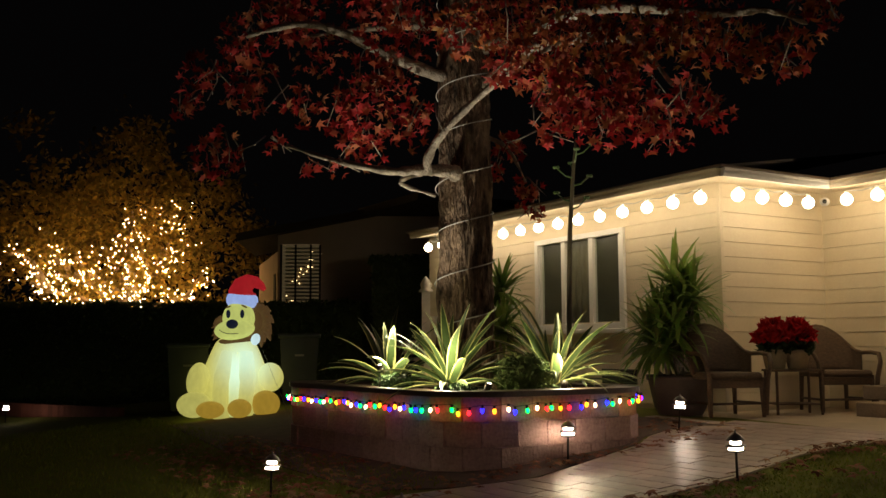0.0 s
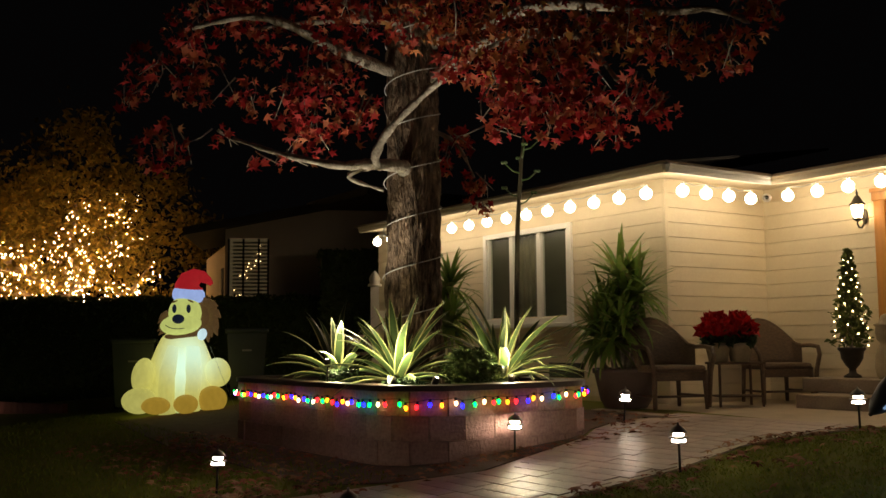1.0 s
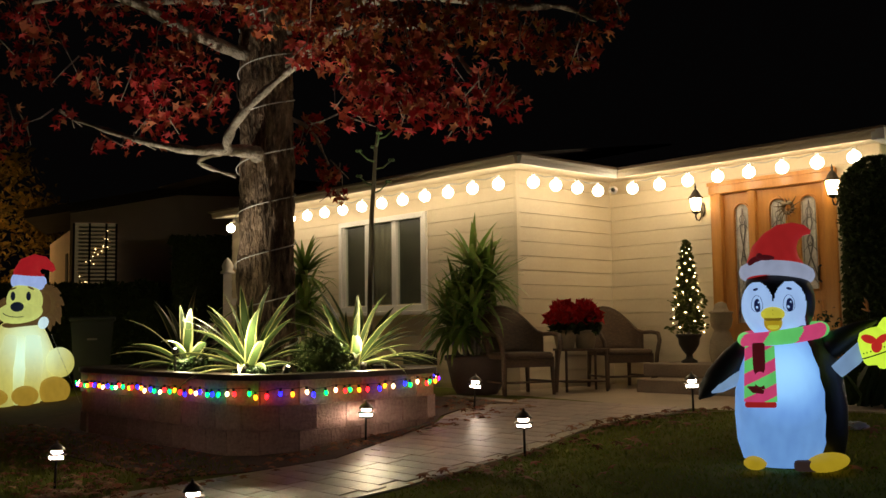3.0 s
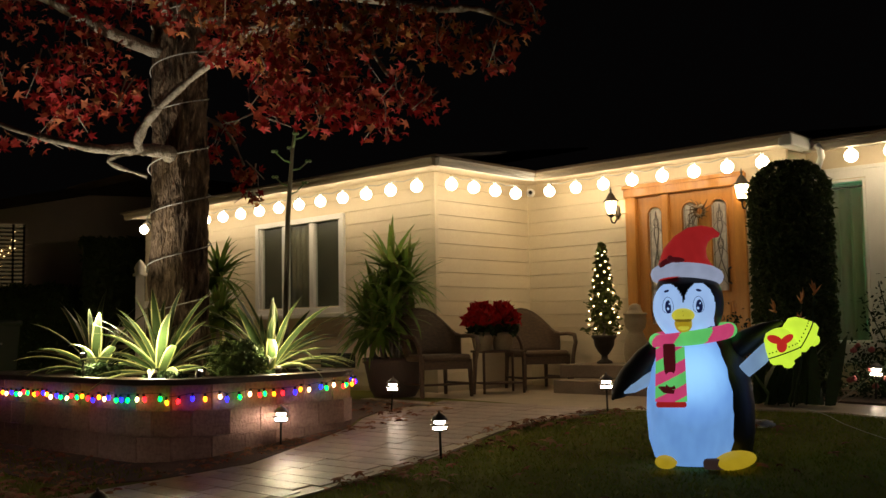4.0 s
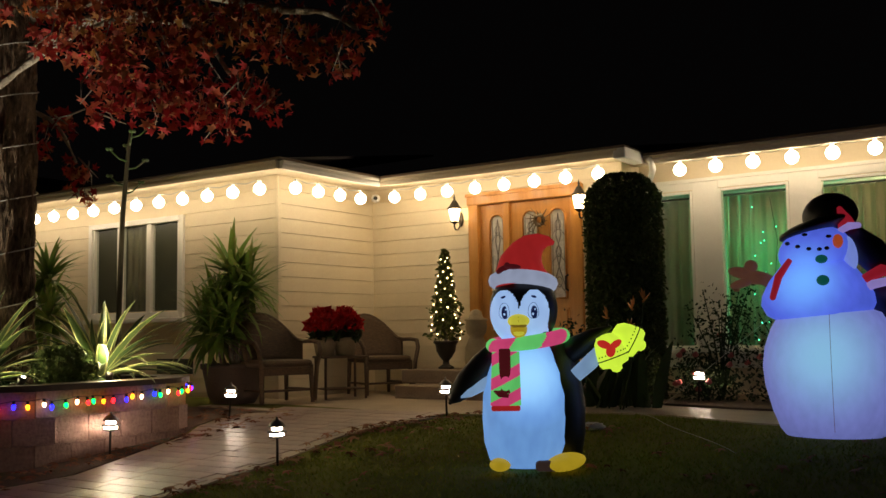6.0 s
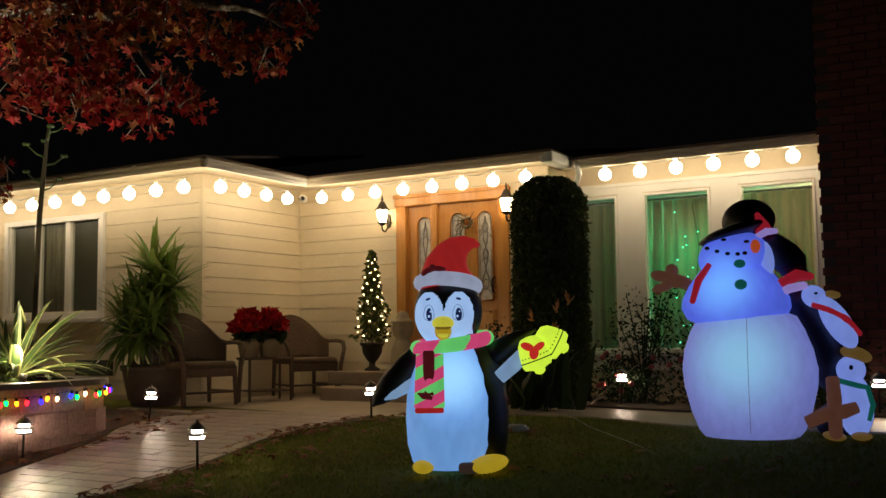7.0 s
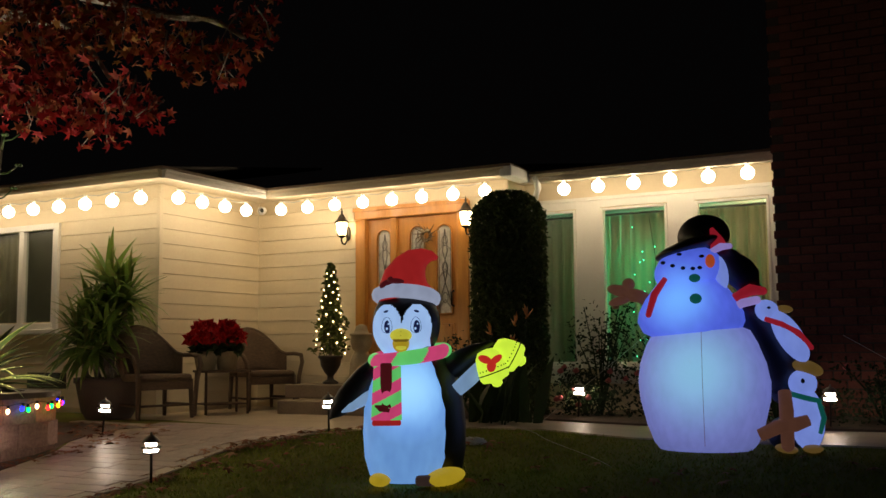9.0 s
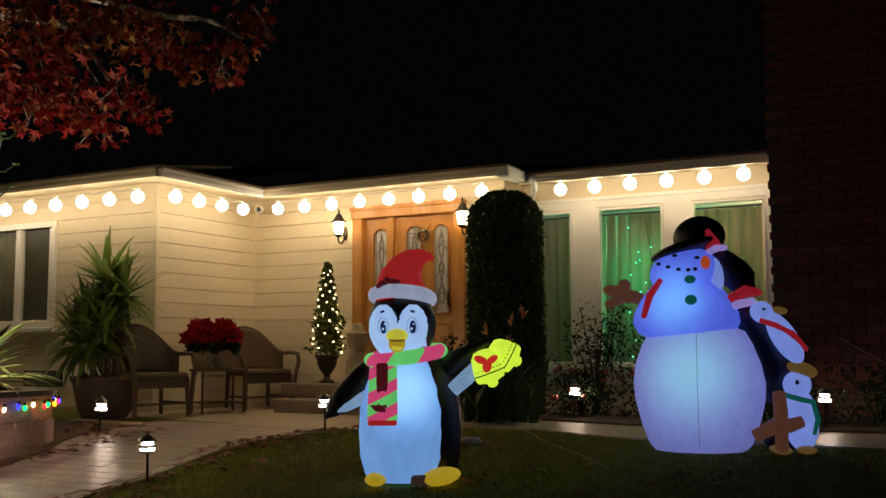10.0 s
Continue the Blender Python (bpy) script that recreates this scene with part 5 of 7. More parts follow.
cranes = thing("bird_of_paradise", (3.95, 0.15, 0.02), 0, "bird of paradise plant with orange crane flowers", "plant")
rng = random.Random(14)
CRANE_LEAF = finish(strap(0.7, 0.06, 0.5, radians(70), 3), "leaf", [ROSE_LEAF, ROSE_LEAF])
for k in range(26):
    ob = part("leaf", CRANE_LEAF, ROSE_LEAF, cranes, at=pose(rng.uniform(-0.3, 0.4), rng.uniform(-0.15, 0.25), 0, 0, rng.uniform(-14, 14), rng.uniform(0, 360)))
    ob.matrix_basis = ob.matrix_basis @ Matrix.Scale(rng.uniform(0.8, 1.15), 4)
for k, (fx, fy, fz) in enumerate([(0.02, -0.12, 0.84), (0.2, 0.0, 0.92), (0.3, 0.05, 0.99), (0.26, -0.2, 0.74), (0.33, -0.24, 0.62)]):
    st = part("flower_stem", tube(bmesh.new(), [(fx * 0.6, fy, 0), (fx, fy, fz - 0.04)], [0.01, 0.007], 6), ROSE_LEAF, cranes)
    turn = pose(fx, fy, fz - 0.05, rng.uniform(-25, 25), rng.uniform(-30, 30), rng.uniform(0, 360))
    bm = bmesh.new()
    for dx, hh in ((-0.01, 0.1), (0.025, 0.12), (0.05, 0.08)):
        tube(bm, [turn @ Vector((0, 0, 0)), turn @ Vector((dx * 0.6, 0, hh * 0.6)), turn @ Vector((dx * 1.3, 0.01, hh))], [0.004, 0.011, 0.001], 6)
    tube(bm, [turn @ Vector((-0.02, 0, 0)), turn @ Vector((0.05, 0, 0.012)), turn @ Vector((0.13, 0, 0.03))], [0.011, 0.009, 0.002], 6)
    part("flower", bm, ORANGE, st, "orange pointed petals")

ROSE_MESH = finish(ball(ball(bmesh.new(), (0, 0, 0), (0.032, 0.032, 0.024), seg=10, rings=7), (0.008, -0.008, 0.012), (0.022, 0.022, 0.022), seg=8, rings=6), "rose", PINK)


def rose_bush(x, y, w, hgt, blooms, seed, label):
    rng = random.Random(seed)
    b = thing("rose_bush", (x, y, 0.03), 0, label, "rose bush", "rose bushes in the bed")
    places = []
    for k in range(9):
        a = rng.uniform(0, 6.28)
        tip = (w * math.cos(a) * rng.uniform(0.4, 1), w * 0.6 * math.sin(a) * rng.uniform(0.4, 1), hgt * rng.uniform(0.6, 1.05))
        mid = (tip[0] * 0.4, tip[1] * 0.4, tip[2] * 0.55)
        part("cane", tube(bmesh.new(), [(0, 0, 0), mid, tip], [0.012, 0.008, 0.004], 6), ROSE_LEAF, b)
        for _ in range(60):
            u = rng.random()
            q = [mid[i] + (tip[i] - mid[i]) * u if u > 0 else tip[i] for i in range(3)]
            places.append((q[0] + rng.gauss(0, 0.07), q[1] + rng.gauss(0, 0.07), q[2] + rng.gauss(0, 0.07)))
    for _ in range(420):
        places.append((rng.uniform(-w, w), rng.uniform(-w, w) * 0.5, rng.uniform(0.0, hgt * 0.55)))
    scatter("foliage", ROSE_LEAF, places, OVAL, (0.016, 0.03), rng, 0.2, b)
    for k in range(blooms):
        part("rose", ROSE_MESH, PINK, b, "pink-red bloom", at=pose(rng.uniform(-w, w), rng.uniform(-0.3, 0.1), hgt * rng.uniform(0.25, 1.1)))


rose_bush(4.55, 1.3, 0.4, 1.15, 4, 1, "leafy rose bush with a few red blooms")
rose_bush(5.25, 1.25, 0.45, 0.85, 5, 2, "leafy rose bush with pink blooms under the windows")
rose_bush(4.42, 1.22, 0.3, 0.42, 9, 3, "low rose bush with pink blooms by a path light")
rose_bush(6.2, 1.2, 0.4, 0.8, 3, 4, "dark rose bush below the tall windows")
rose_bush(7.1, 0.95, 0.5, 0.5, 4, 5, "low rose bush with pale blooms beside the chimney")
rose_bush(3.3, 0.75, 0.3, 0.7, 0, 6, "dark leafy shrub beside the entrance steps")

# ---- hedge, bins, fence post, neighbours ----
def hedge(name, p0, p1, depth, hgt, count, seed, label):
    rng = random.Random(seed)
    a, b = Vector(p0), Vector(p1)
    d = (b - a)
    turn = math.degrees(math.atan2(d.y, d.x))
    hg = thing(name, (a.x, a.y, -0.8), turn, label, "hedge")
    L = d.length
    part("inner_growth", boxed(0.05, L - 0.05, -depth / 2 + 0.06, depth / 2 - 0.06, 0, hgt - 0.06), HEDGE, hg)
    places = []
    for _ in range(count):
        x = rng.uniform(0, L)
        if rng.random() < 0.7:
            places.append((x, -depth / 2 + rng.uniform(-0.04, 0.06), rng.uniform(0, hgt)))
        else:
            places.append((x, rng.uniform(-depth / 2, depth / 2), hgt + rng.uniform(-0.06, 0.05) + 0.05 * noise.noise((x * 2, 0, seed))))
    scatter("foliage", HEDGE, places, OVAL, (0.04, 0.07), rng, 0.2, hg)


hedge("hedge", (-14.8, -8.7), (-8.45, 1.0), 0.8, 2.38, 8000, 1, "long dark clipped hedge between two yards")
hedge("hedge", (-8.5, 0.0), (-7.8, 1.5), 0.6, 3.17, 2600, 2, "tall dark clipped hedge block beside the fence")


def wheelie_bin(x, y, turn, label):
    b = thing("wheelie_bin", (x, y, ground_z(y)), turn, label, "bin", "bins by the hedge")
    bm = bmesh.new()
    lo = [bm.verts.new(p) for p in ((-0.24, -0.26, 0.06), (0.24, -0.26, 0.06), (0.24, 0.26, 0.06), (-0.24, 0.26, 0.06))]
    hi = [bm.verts.new(p) for p in ((-0.3, -0.34, 1.0), (0.3, -0.34, 1.0), (0.3, 0.34, 1.0), (-0.3, 0.34, 1.0))]
    bm.faces.new(lo)
    bm.faces.new(hi)
    for k in range(4):
        bm.faces.new((lo[k - 1], lo[k], hi[k], hi[k - 1]))
    part("body", bm, BIN, b)
    part("lid", boxed(-0.33, 0.33, -0.38, 0.36, 1.0, 1.07, 0.025), BIN, b)
    part("handle", tube(bmesh.new(), [(-0.25, 0.4, 0.98), (0.25, 0.4, 0.98)], 0.015, 8), BIN, b)
    part("label_plate", boxed(-0.07, 0.07, -0.335, -0.325, 0.72, 0.75), STEEL, b, "pale worn label bar")
    for s in (-0.27, 0.27):
        part("wheel", tube(bmesh.new(), [(s - 0.02, 0.26, 0.1), (s + 0.02, 0.26, 0.1)], 0.1, 14), BLACK, b)


wheelie_bin(-7.45, -3.62, 70, "dark plastic wheelie bin in front of the hedge")
wheelie_bin(-6.95, -2.02, 68, "dark plastic wheelie bin beside the hedge")
post = thing("fence_post", (-4.73, -0.99, -0.02), 60, "white painted fence post with a pointed cap", "fence post")
part("shaft", boxed(-0.06, 0.06, -0.06, 0.06, 0, 1.55, 0.006), WHITE_WOOD, post)
part("cap", lathe(bmesh.new(), [(0.1, 1.55), (0.1, 1.58), (0.07, 1.6), (0.085, 1.66), (0.05, 1.73), (0.005, 1.78)], seg=4), WHITE_WOOD, post)
part("rail", boxed(0.06, 1.2, -0.02, 0.02, 1.1, 1.2), WHITE_WOOD, post)

edging = thing("brick_edging", (-8.6, -4.4, ground_z(-4.4)), 0, "low row of red bricks edging the lawn", "edging")
EDGE_BRICK = finish(boxed(-0.1, 0.1, -0.05, 0.05, -0.1, 0.14, 0.006), "brick", BRICK)
d = Vector((-11.6 + 8.4, -5.6 + 4.2)).normalized()
for k in range(30):
    p = d * 0.16 * k
    part("brick", EDGE_BRICK, BRICK, edging, at=pose(p.x, p.y, 0.0, 0, 0, math.degrees(math.atan2(d.y, d.x))))

nb = thing("neighbour_house", (-10.0, 0.93, 0), 0, "tan stucco neighbouring house with a blind-covered window", "house")


def wall_between(p, q, z1, thick, mat, name="wall", z0=-0.2):
    d = Vector(q) - Vector(p)
    t = math.degrees(math.atan2(d.y, d.x))
    return part(name, boxed(0, d.length, 0, thick, z0, z1), mat, nb, at=pose(p[0], p[1], 0, 0, 0, t))


CORNER = Vector((-0.9, -1.77))
t_nb = math.degrees(math.atan2(-CORNER.y, -CORNER.x))
L_nb = CORNER.length


def prism(x0, x1, y0, y1, lo, za, zb):
    """A block whose top rises from za at x0 to zb at x1; lo: its underside at either end."""
    bm = bmesh.new()
    v = [bm.verts.new(p) for p in ((x0, y0, lo[0]), (x1, y0, lo[1]), (x1, y1, lo[1]), (x0, y1, lo[0]), (x0, y0, za), (x1, y0, zb), (x1, y1, zb), (x0, y1, za))]
    for f in ((0, 1, 2, 3), (4, 5, 6, 7), (0, 1, 5, 4), (1, 2, 6, 5), (2, 3, 7, 6), (3, 0, 4, 7)):
        bm.faces.new([v[i] for i in f])
    return bm


front_nb = pose(CORNER.x, CORNER.y, 0, 0, 0, t_nb)
part("wall", prism(0, L_nb, 0, 0.2, (-0.2, -0.2), 3.0, 3.4), STUCCO, nb, at=front_nb)
part("roof", prism(-0.8, L_nb, -0.12, 3.0, (2.87, 3.41), 3.03, 3.57), ROOF, nb, at=front_nb)
wall_between((0, 0), (1.6, 3.3), 3.4, 0.2, STUCCO)
wall_between((CORNER.x - 3.3, CORNER.y + 0.85), CORNER, 2.68, 0.2, STUCCO)
part("door", boxed(-0.5, -0.22, -0.02, 0.0, -0.2, 2.25), ROOF, nb, "dark doorway", at=pose(CORNER.x, CORNER.y, 0, 0, 0, math.degrees(math.atan2(-0.85, 3.3))))
part("roof", boxed(-0.3, 2.2, -0.3, 3.6, 3.42, 3.56), ROOF, nb)
LIT_BLIND = glow_material("lit_blind", (0.55, 0.36, 0.18), 0.1)
wn = part("window", boxed(-0.4, 0.4, -0.03, 0.0, 1.35, 2.82, 0.01), LIT_BLIND, nb, at=pose(CORNER.x + 0.46 * math.cos(radians(t_nb)), CORNER.y + 0.46 * math.sin(radians(t_nb)), 0, 0, 0, t_nb))
for k in range(19):
    part("slat", boxed(-0.3, 0.38, -0.05, -0.034, 1.4 + k * 0.073, 1.437 + k * 0.073), STUCCO, wn, "pale blind slat")
for c in (-0.385, -0.1, 0.2, 0.385):
    part("mullion", boxed(c - 0.02, c + 0.02, -0.08, -0.052, 1.36, 2.81), METAL, wn)
GLINT = glow_material("window_fairy_bulb", (1.0, 0.66, 0.3), 6.0)
GLINT_MESH = finish(ball(bmesh.new(), (0, 0, 0), (0.009, 0.006, 0.009), seg=8, rings=6), "bulb", GLINT)
grng = random.Random(17)
for k in range(26):
    u = grng.random()
    part("bulb", GLINT_MESH, GLINT, wn, "tiny warm bulb seen in the window", at=pose(-0.3 + 0.55 * u, -0.058, 1.75 + 0.75 * u + grng.gauss(0, 0.12)))
part("pane", boxed(-0.38, 0.38, -0.075, -0.068, 1.37, 2.8), GLASS, wn)

# neighbour's tree wrapped in fairy lights
ft = thing("lit_tree", (-15.7, -2.9, -0.2), 0, "broad yellowing tree wrapped in warm fairy lights", "tree")
rng = random.Random(31)
part("trunk", tube(bmesh.new(), [(0, 0, 0), (0, 0, 1.2), (0.05, 0, 2.1)], [0.3, 0.26, 0.24], 12), FAR_BARK, ft, smooth=True)
fbulbs, fleaves = [], []
# lit limbs: (across the street, height) along each
LIT = [
    [(0.2, 1.2), (0.35, 1.98), (0.08, 2.62), (-0.37, 3.3)], [(0.2, 1.4), (0.42, 1.98), (0.78, 2.64), (1.23, 3.12), (1.96, 3.56)],
    [(0.3, 1.5), (1.06, 1.99), (1.65, 2.2), (1.85, 2.47), (2.01, 2.78)], [(0.78, 2.64), (0.97, 3.17), (1.12, 3.71), (1.14, 4.28)],
    [(0.78, 2.64), (0.61, 3.29), (0.47, 3.67), (0.42, 4.23)], [(0.1, 1.7), (-0.34, 2.28), (-0.9, 2.58), (-1.37, 2.63)],
    [(0.09, 2.23), (-0.54, 2.66), (-0.79, 3.03), (-1.07, 3.3)], [(0.1, 1.6), (-0.7, 2.08), (-1.42, 2.25), (-1.83, 2.43)],
    [(0.41, 2.24), (0.2, 3.07), (0.12, 3.46), (0.18, 3.72)], [(-0.71, 2.53), (-1.24, 2.95), (-1.39, 3.19)], [(-1.42, 2.25), (-1.84, 2.8), (-2.11, 3.06), (-2.39, 2.99)],
]
for k, path in enumerate(LIT):
    tilt = (0.25, -0.3, 0.1, 0.35, -0.2)[k % 5]
    pts = [Vector((tilt * (z - 2.0) + 0.06 * math.sin(5 * z), a, z)) for a, z in path]
    n = len(pts) - 1
    part("limb", tube(bmesh.new(), pts, [0.1 - 0.07 * j / n for j in range(n + 1)], 8), FAR_BARK, ft, smooth=True)
    for p, q in zip(pts, pts[1:]):
        steps = max(3, int((q - p).length / 0.021))
        for j in range(steps):
            c = p.lerp(q, (j + rng.random()) / steps)
            fbulbs.append((c.x + 0.09 + rng.gauss(0, 0.07), c.y + rng.gauss(0, 0.17), c.z + rng.gauss(0, 0.14)))
for _ in range(60):
    fbulbs.append((rng.uniform(-0.5, 0.8), rng.uniform(-1.9, 1.9), 1.95 + 0.5 * rng.random() ** 2))
for _ in range(50):
    fbulbs.append((rng.uniform(0.0, 0.6), rng.uniform(0.3, 1.3), rng.uniform(2.6, 4.3)))
verts, faces = [], []
for x, y, z in fbulbs:
    b = len(verts)
    r = rng.uniform(0.005, 0.0095)
    verts += [(x + r, y, z), (x - r, y, z), (x, y + r, z), (x, y - r, z), (x, y, z + r), (x, y, z - r)]
    faces += [(b + i, b + j, b + k) for i in (0, 1) for j in (2, 3) for k in (4, 5)]
me = bpy.data.meshes.new("fairy_bulbs")
me.from_pydata(verts, [], faces)
FAR_FAIRY = glow_material("far_fairy_bulb", (1.0, 0.6, 0.23), 270)
me.materials.append(FAR_FAIRY)
tagged(part("fairy_bulbs", me, FAR_FAIRY, ft, "many tiny warm bulbs"), kind="stuff")
for _ in range(240):
    v = Vector((rng.gauss(0, 1), rng.gauss(0, 1), rng.gauss(0, 0.8))).normalized()
    c = (v.x * rng.uniform(0.7, 2.6) - 0.4, v.y * rng.uniform(0.8, 4.2), 3.6 + v.z * rng.uniform(0.3, 3.0))
    for _ in range(90):
        q = (c[0] + rng.gauss(0, 0.26), c[1] + rng.gauss(0, 0.26), max(1.7, c[2] + rng.gauss(0, 0.2)))
        if not (q[0] > -0.5 and abs(q[1]) < 2.7 and q[2] < 4.3) or rng.random() < 0.34:
            fleaves.append(q)
scatter("crown", FAR_LEAF, fleaves, OVAL, (0.055, 0.115), rng, 0.3, ft)

# ---- lit yard inflatables ----
NAVY = material("navy_nylon", (0.012, 0.014, 0.035), 0.5, (0.02, 0.022, 0.05), 4, 120, 0.1)
DARK = material("black_nylon", (0.012, 0.012, 0.014), 0.45, (0.02, 0.02, 0.022), 4, 120, 0.1)
SEWN = []


def piece(name, label=""):
    """A new sewn piece of the inflatable at hand."""
    SEWN.append((name, bmesh.new(), label))
    return SEWN[-1][1]


def sew(root, mats):
    for name, bm, label in SEWN:
        used = sorted({f.material_index for f in bm.faces})
        for f in bm.faces:
            f.material_index = used.index(f.material_index)
        part(name, bm, [mats[k] for k in used], root, label)
    SEWN.clear()


def patch(bm, centre, rx, rz, mi, depth=0.012, tilt=0):
    ball(bm, centre, (rx, depth, rz), (0, tilt, 0), mi, 16, 8)


def limb_piece(name, pts, radii, mi, seg=16, label=""):
    bm = piece(name, label)
    tube(bm, pts, radii, seg, mi)
    ball(bm, pts[-1], (radii[-1],) * 3, mi=mi, seg=12, rings=8)
    return bm


def ball_piece(name, centre, radii, turn=(0, 0, 0), mi=0, label=""):
    return ball(piece(name, label), centre, radii, turn, mi, 24, 14)


def strip(bm, top, bottom, w0, w1, mats, slant=0.5, rows=120, thick=0.035):
    """A hanging cloth end in slanted stripes."""
    a, b = Vector(top), Vector(bottom)
    grid = []
    for k in range(rows + 1):
        u = k / rows
        c = a.lerp(b, u) + Vector((0, -0.03 * math.sin(u * math.pi), 0))
        w = w0 + (w1 - w0) * u
        grid.append([bm.verts.new(c + Vector((w * math.cos(t) * 0.5, thick * math.sin(t), 0))) for t in (2 * math.pi * j / 48 for j in range(48))])
    for k in range(rows):
        for j in range(48):
            f = bm.faces.new((grid[k][j], grid[k][(j + 1) % 48], grid[k + 1][(j + 1) % 48], grid[k + 1][j]))
            x = math.cos(2 * math.pi * (j + 0.5) / 48)
            f.material_index, f.smooth = mats[int((k + 120 + x * 19 * slant) // 27) % len(mats)], True
    bm.faces.new(grid[0]).material_index = mats[0]
    bm.faces.new(grid[-1]).material_index = mats[0]


# penguin
PM = [
    DARK,
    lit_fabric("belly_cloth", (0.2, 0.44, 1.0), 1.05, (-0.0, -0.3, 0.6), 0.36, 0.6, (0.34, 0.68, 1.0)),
    lit_fabric("hat_cloth", (0.42, 0.02, 0.02), 0.62),
    lit_fabric("hat_trim_cloth", (0.4, 0.45, 0.62), 0.62),
    lit_fabric("beak_cloth", (0.62, 0.58, 0.05), 0.75),
    lit_fabric("scarf_pink", (0.62, 0.06, 0.18), 0.8),
    lit_fabric("scarf_green", (0.13, 0.6, 0.15), 0.8),
    lit_fabric("bell_cloth", (0.6, 0.85, 0.05), 1.0),
    lit_fabric("foot_cloth", (0.55, 0.38, 0.02), 0.6),
    lit_fabric("flipper_lining", (0.26, 0.42, 0.66), 0.6),
    lit_fabric("eye_blue", (0.02, 0.035, 0.16), 0.3),
    lit_fabric("bow_red", (0.6, 0.03, 0.02), 0.75),
    lit_fabric("face_cloth", (0.36, 0.55, 0.95), 0.85),
    lit_fabric("mouth_gold", (0.3, 0.2, 0.02), 0.45),
    # dark red for the shadows painted on the scarf end and the hat
    lit_fabric("scarf_shadow_red", (0.12, 0.012, 0.016), 0.4),
    lit_fabric("blower_sleeve_brown", (0.1, 0.06, 0.05), 0.25),
]
pg = thing("inflatable_penguin", (4.585, -2.46, ground_z(-2.46)), 30, "lit inflatable penguin with santa hat, striped scarf and yellow bells", "inflatable", "yard inflatables")
pg.scale = (0.985,) * 3
lathe(piece("back", "black nylon back"), [(0.2, 0.0), (0.29, 0.06), (0.315, 0.2), (0.32, 0.36), (0.3, 0.54), (0.26, 0.68), (0.21, 0.8), (0.18, 0.86)], (0.035, 0.05, 0), 28, 0, 0.85)
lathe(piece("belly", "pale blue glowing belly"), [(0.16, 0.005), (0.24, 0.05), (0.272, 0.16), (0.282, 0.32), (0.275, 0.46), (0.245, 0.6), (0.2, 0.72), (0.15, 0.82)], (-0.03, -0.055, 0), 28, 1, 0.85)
HEAD_C, HEAD_R = Vector((0.0, 0.02, 1.03)), Vector((0.222, 0.2, 0.25))


def on_head(x, z, proud=0.0):
    u, w = (x - HEAD_C.x) / HEAD_R.x, (z - HEAD_C.z) / HEAD_R.z
    return (x, HEAD_C.y - (HEAD_R.y + proud) * math.sqrt(max(0.05, 1 - u * u - w * w)), z)


def in_face(x, z):
    """Two tall lobes over the eyes that meet in a broad chin."""
    lobes = any(((x - c) / 0.094) ** 2 + ((z - 1.0) / 0.15) ** 2 < 1 for c in (-0.122, 0.068))
    return lobes or (((x + 0.028) / 0.185) ** 2 + ((z - 0.88) / 0.16) ** 2 < 1 and z < 0.985)


grid = []
for j in range(97):
    lat = -math.pi / 2 + math.pi * j / 96
    grid.append([HEAD_C + Vector((HEAD_R.x * math.cos(lat) * math.cos(lon), HEAD_R.y * math.cos(lat) * math.sin(lon), HEAD_R.z * math.sin(lat))) for lon in (2 * math.pi * k / 160 for k in range(160))])
head_bm, face_bm = piece("head", "black head"), piece("face", "pale glowing heart-shaped face")
made = {}
for j in range(1, 95):
    for k in range(160):
        q = ((j, k), (j, (k + 1) % 160), (j + 1, (k + 1) % 160), (j + 1, k))
        mid = sum((grid[a][b] for a, b in q), Vector()) / 4
        lit = mid.y < HEAD_C.y and in_face(mid.x, mid.z)
        host = face_bm if lit else head_bm
        vs = []
        for key in q:
            if (lit, key) not in made:
                co = grid[key[0]][key[1]]
                made[lit, key] = host.verts.new(HEAD_C + (co - HEAD_C) * (1.012 if lit else 1.0))
            vs.append(made[lit, key])
        f = host.faces.new(vs)
        f.smooth, f.material_index = True, 12 if lit else 0
for s, x in ((-1, -0.124), (1, 0.062)):
    bm = piece("eye", "dark blue eye with a white glint")
    edge = [on_head(x + 0.034 * math.cos(t), 1.0 + (0.068 if math.sin(t) > 0 else 0.034) * math.sin(t), 0.006) for t in (2 * math.pi * k / 24 for k in range(25))]
    tube(bm, edge, 0.0015, 5, 10)
    c = on_head(x + 0.004, 1.006, 0.004)
    patch(bm, c, 0.022, 0.042, 10, 0.01)
    patch(bm, (c[0] - s * 0.002 - 0.006, c[1] - 0.011, c[2] - 0.012), 0.0075, 0.0085, 12, 0.005)
    patch(bm, (c[0] + 0.006, c[1] - 0.009, c[2] + 0.018), 0.005, 0.006, 12, 0.005)
    patch(bm, on_head(x + s * 0.004, 1.105, 0.006), 0.018, 0.008, 10, 0.012, s * 15)
bm = piece("beak", "yellow open beak")
ball(bm, (-0.034, -0.19, 0.95), (0.07, 0.085, 0.045), mi=4, seg=24, rings=14)
ball(bm, (-0.034, -0.185, 0.9), (0.054, 0.078, 0.058), mi=8, seg=24, rings=14)
ball(bm, (-0.034, -0.222, 0.923), (0.052, 0.044, 0.018), (10, 0, 0), 13)
ball(bm, (-0.034, -0.226, 0.878), (0.036, 0.034, 0.022), mi=4)
tube(bm, [(-0.034, -0.195, 0.995), (-0.034, -0.262, 0.975), (-0.034, -0.277, 0.945)], 0.0016, 5, 13)
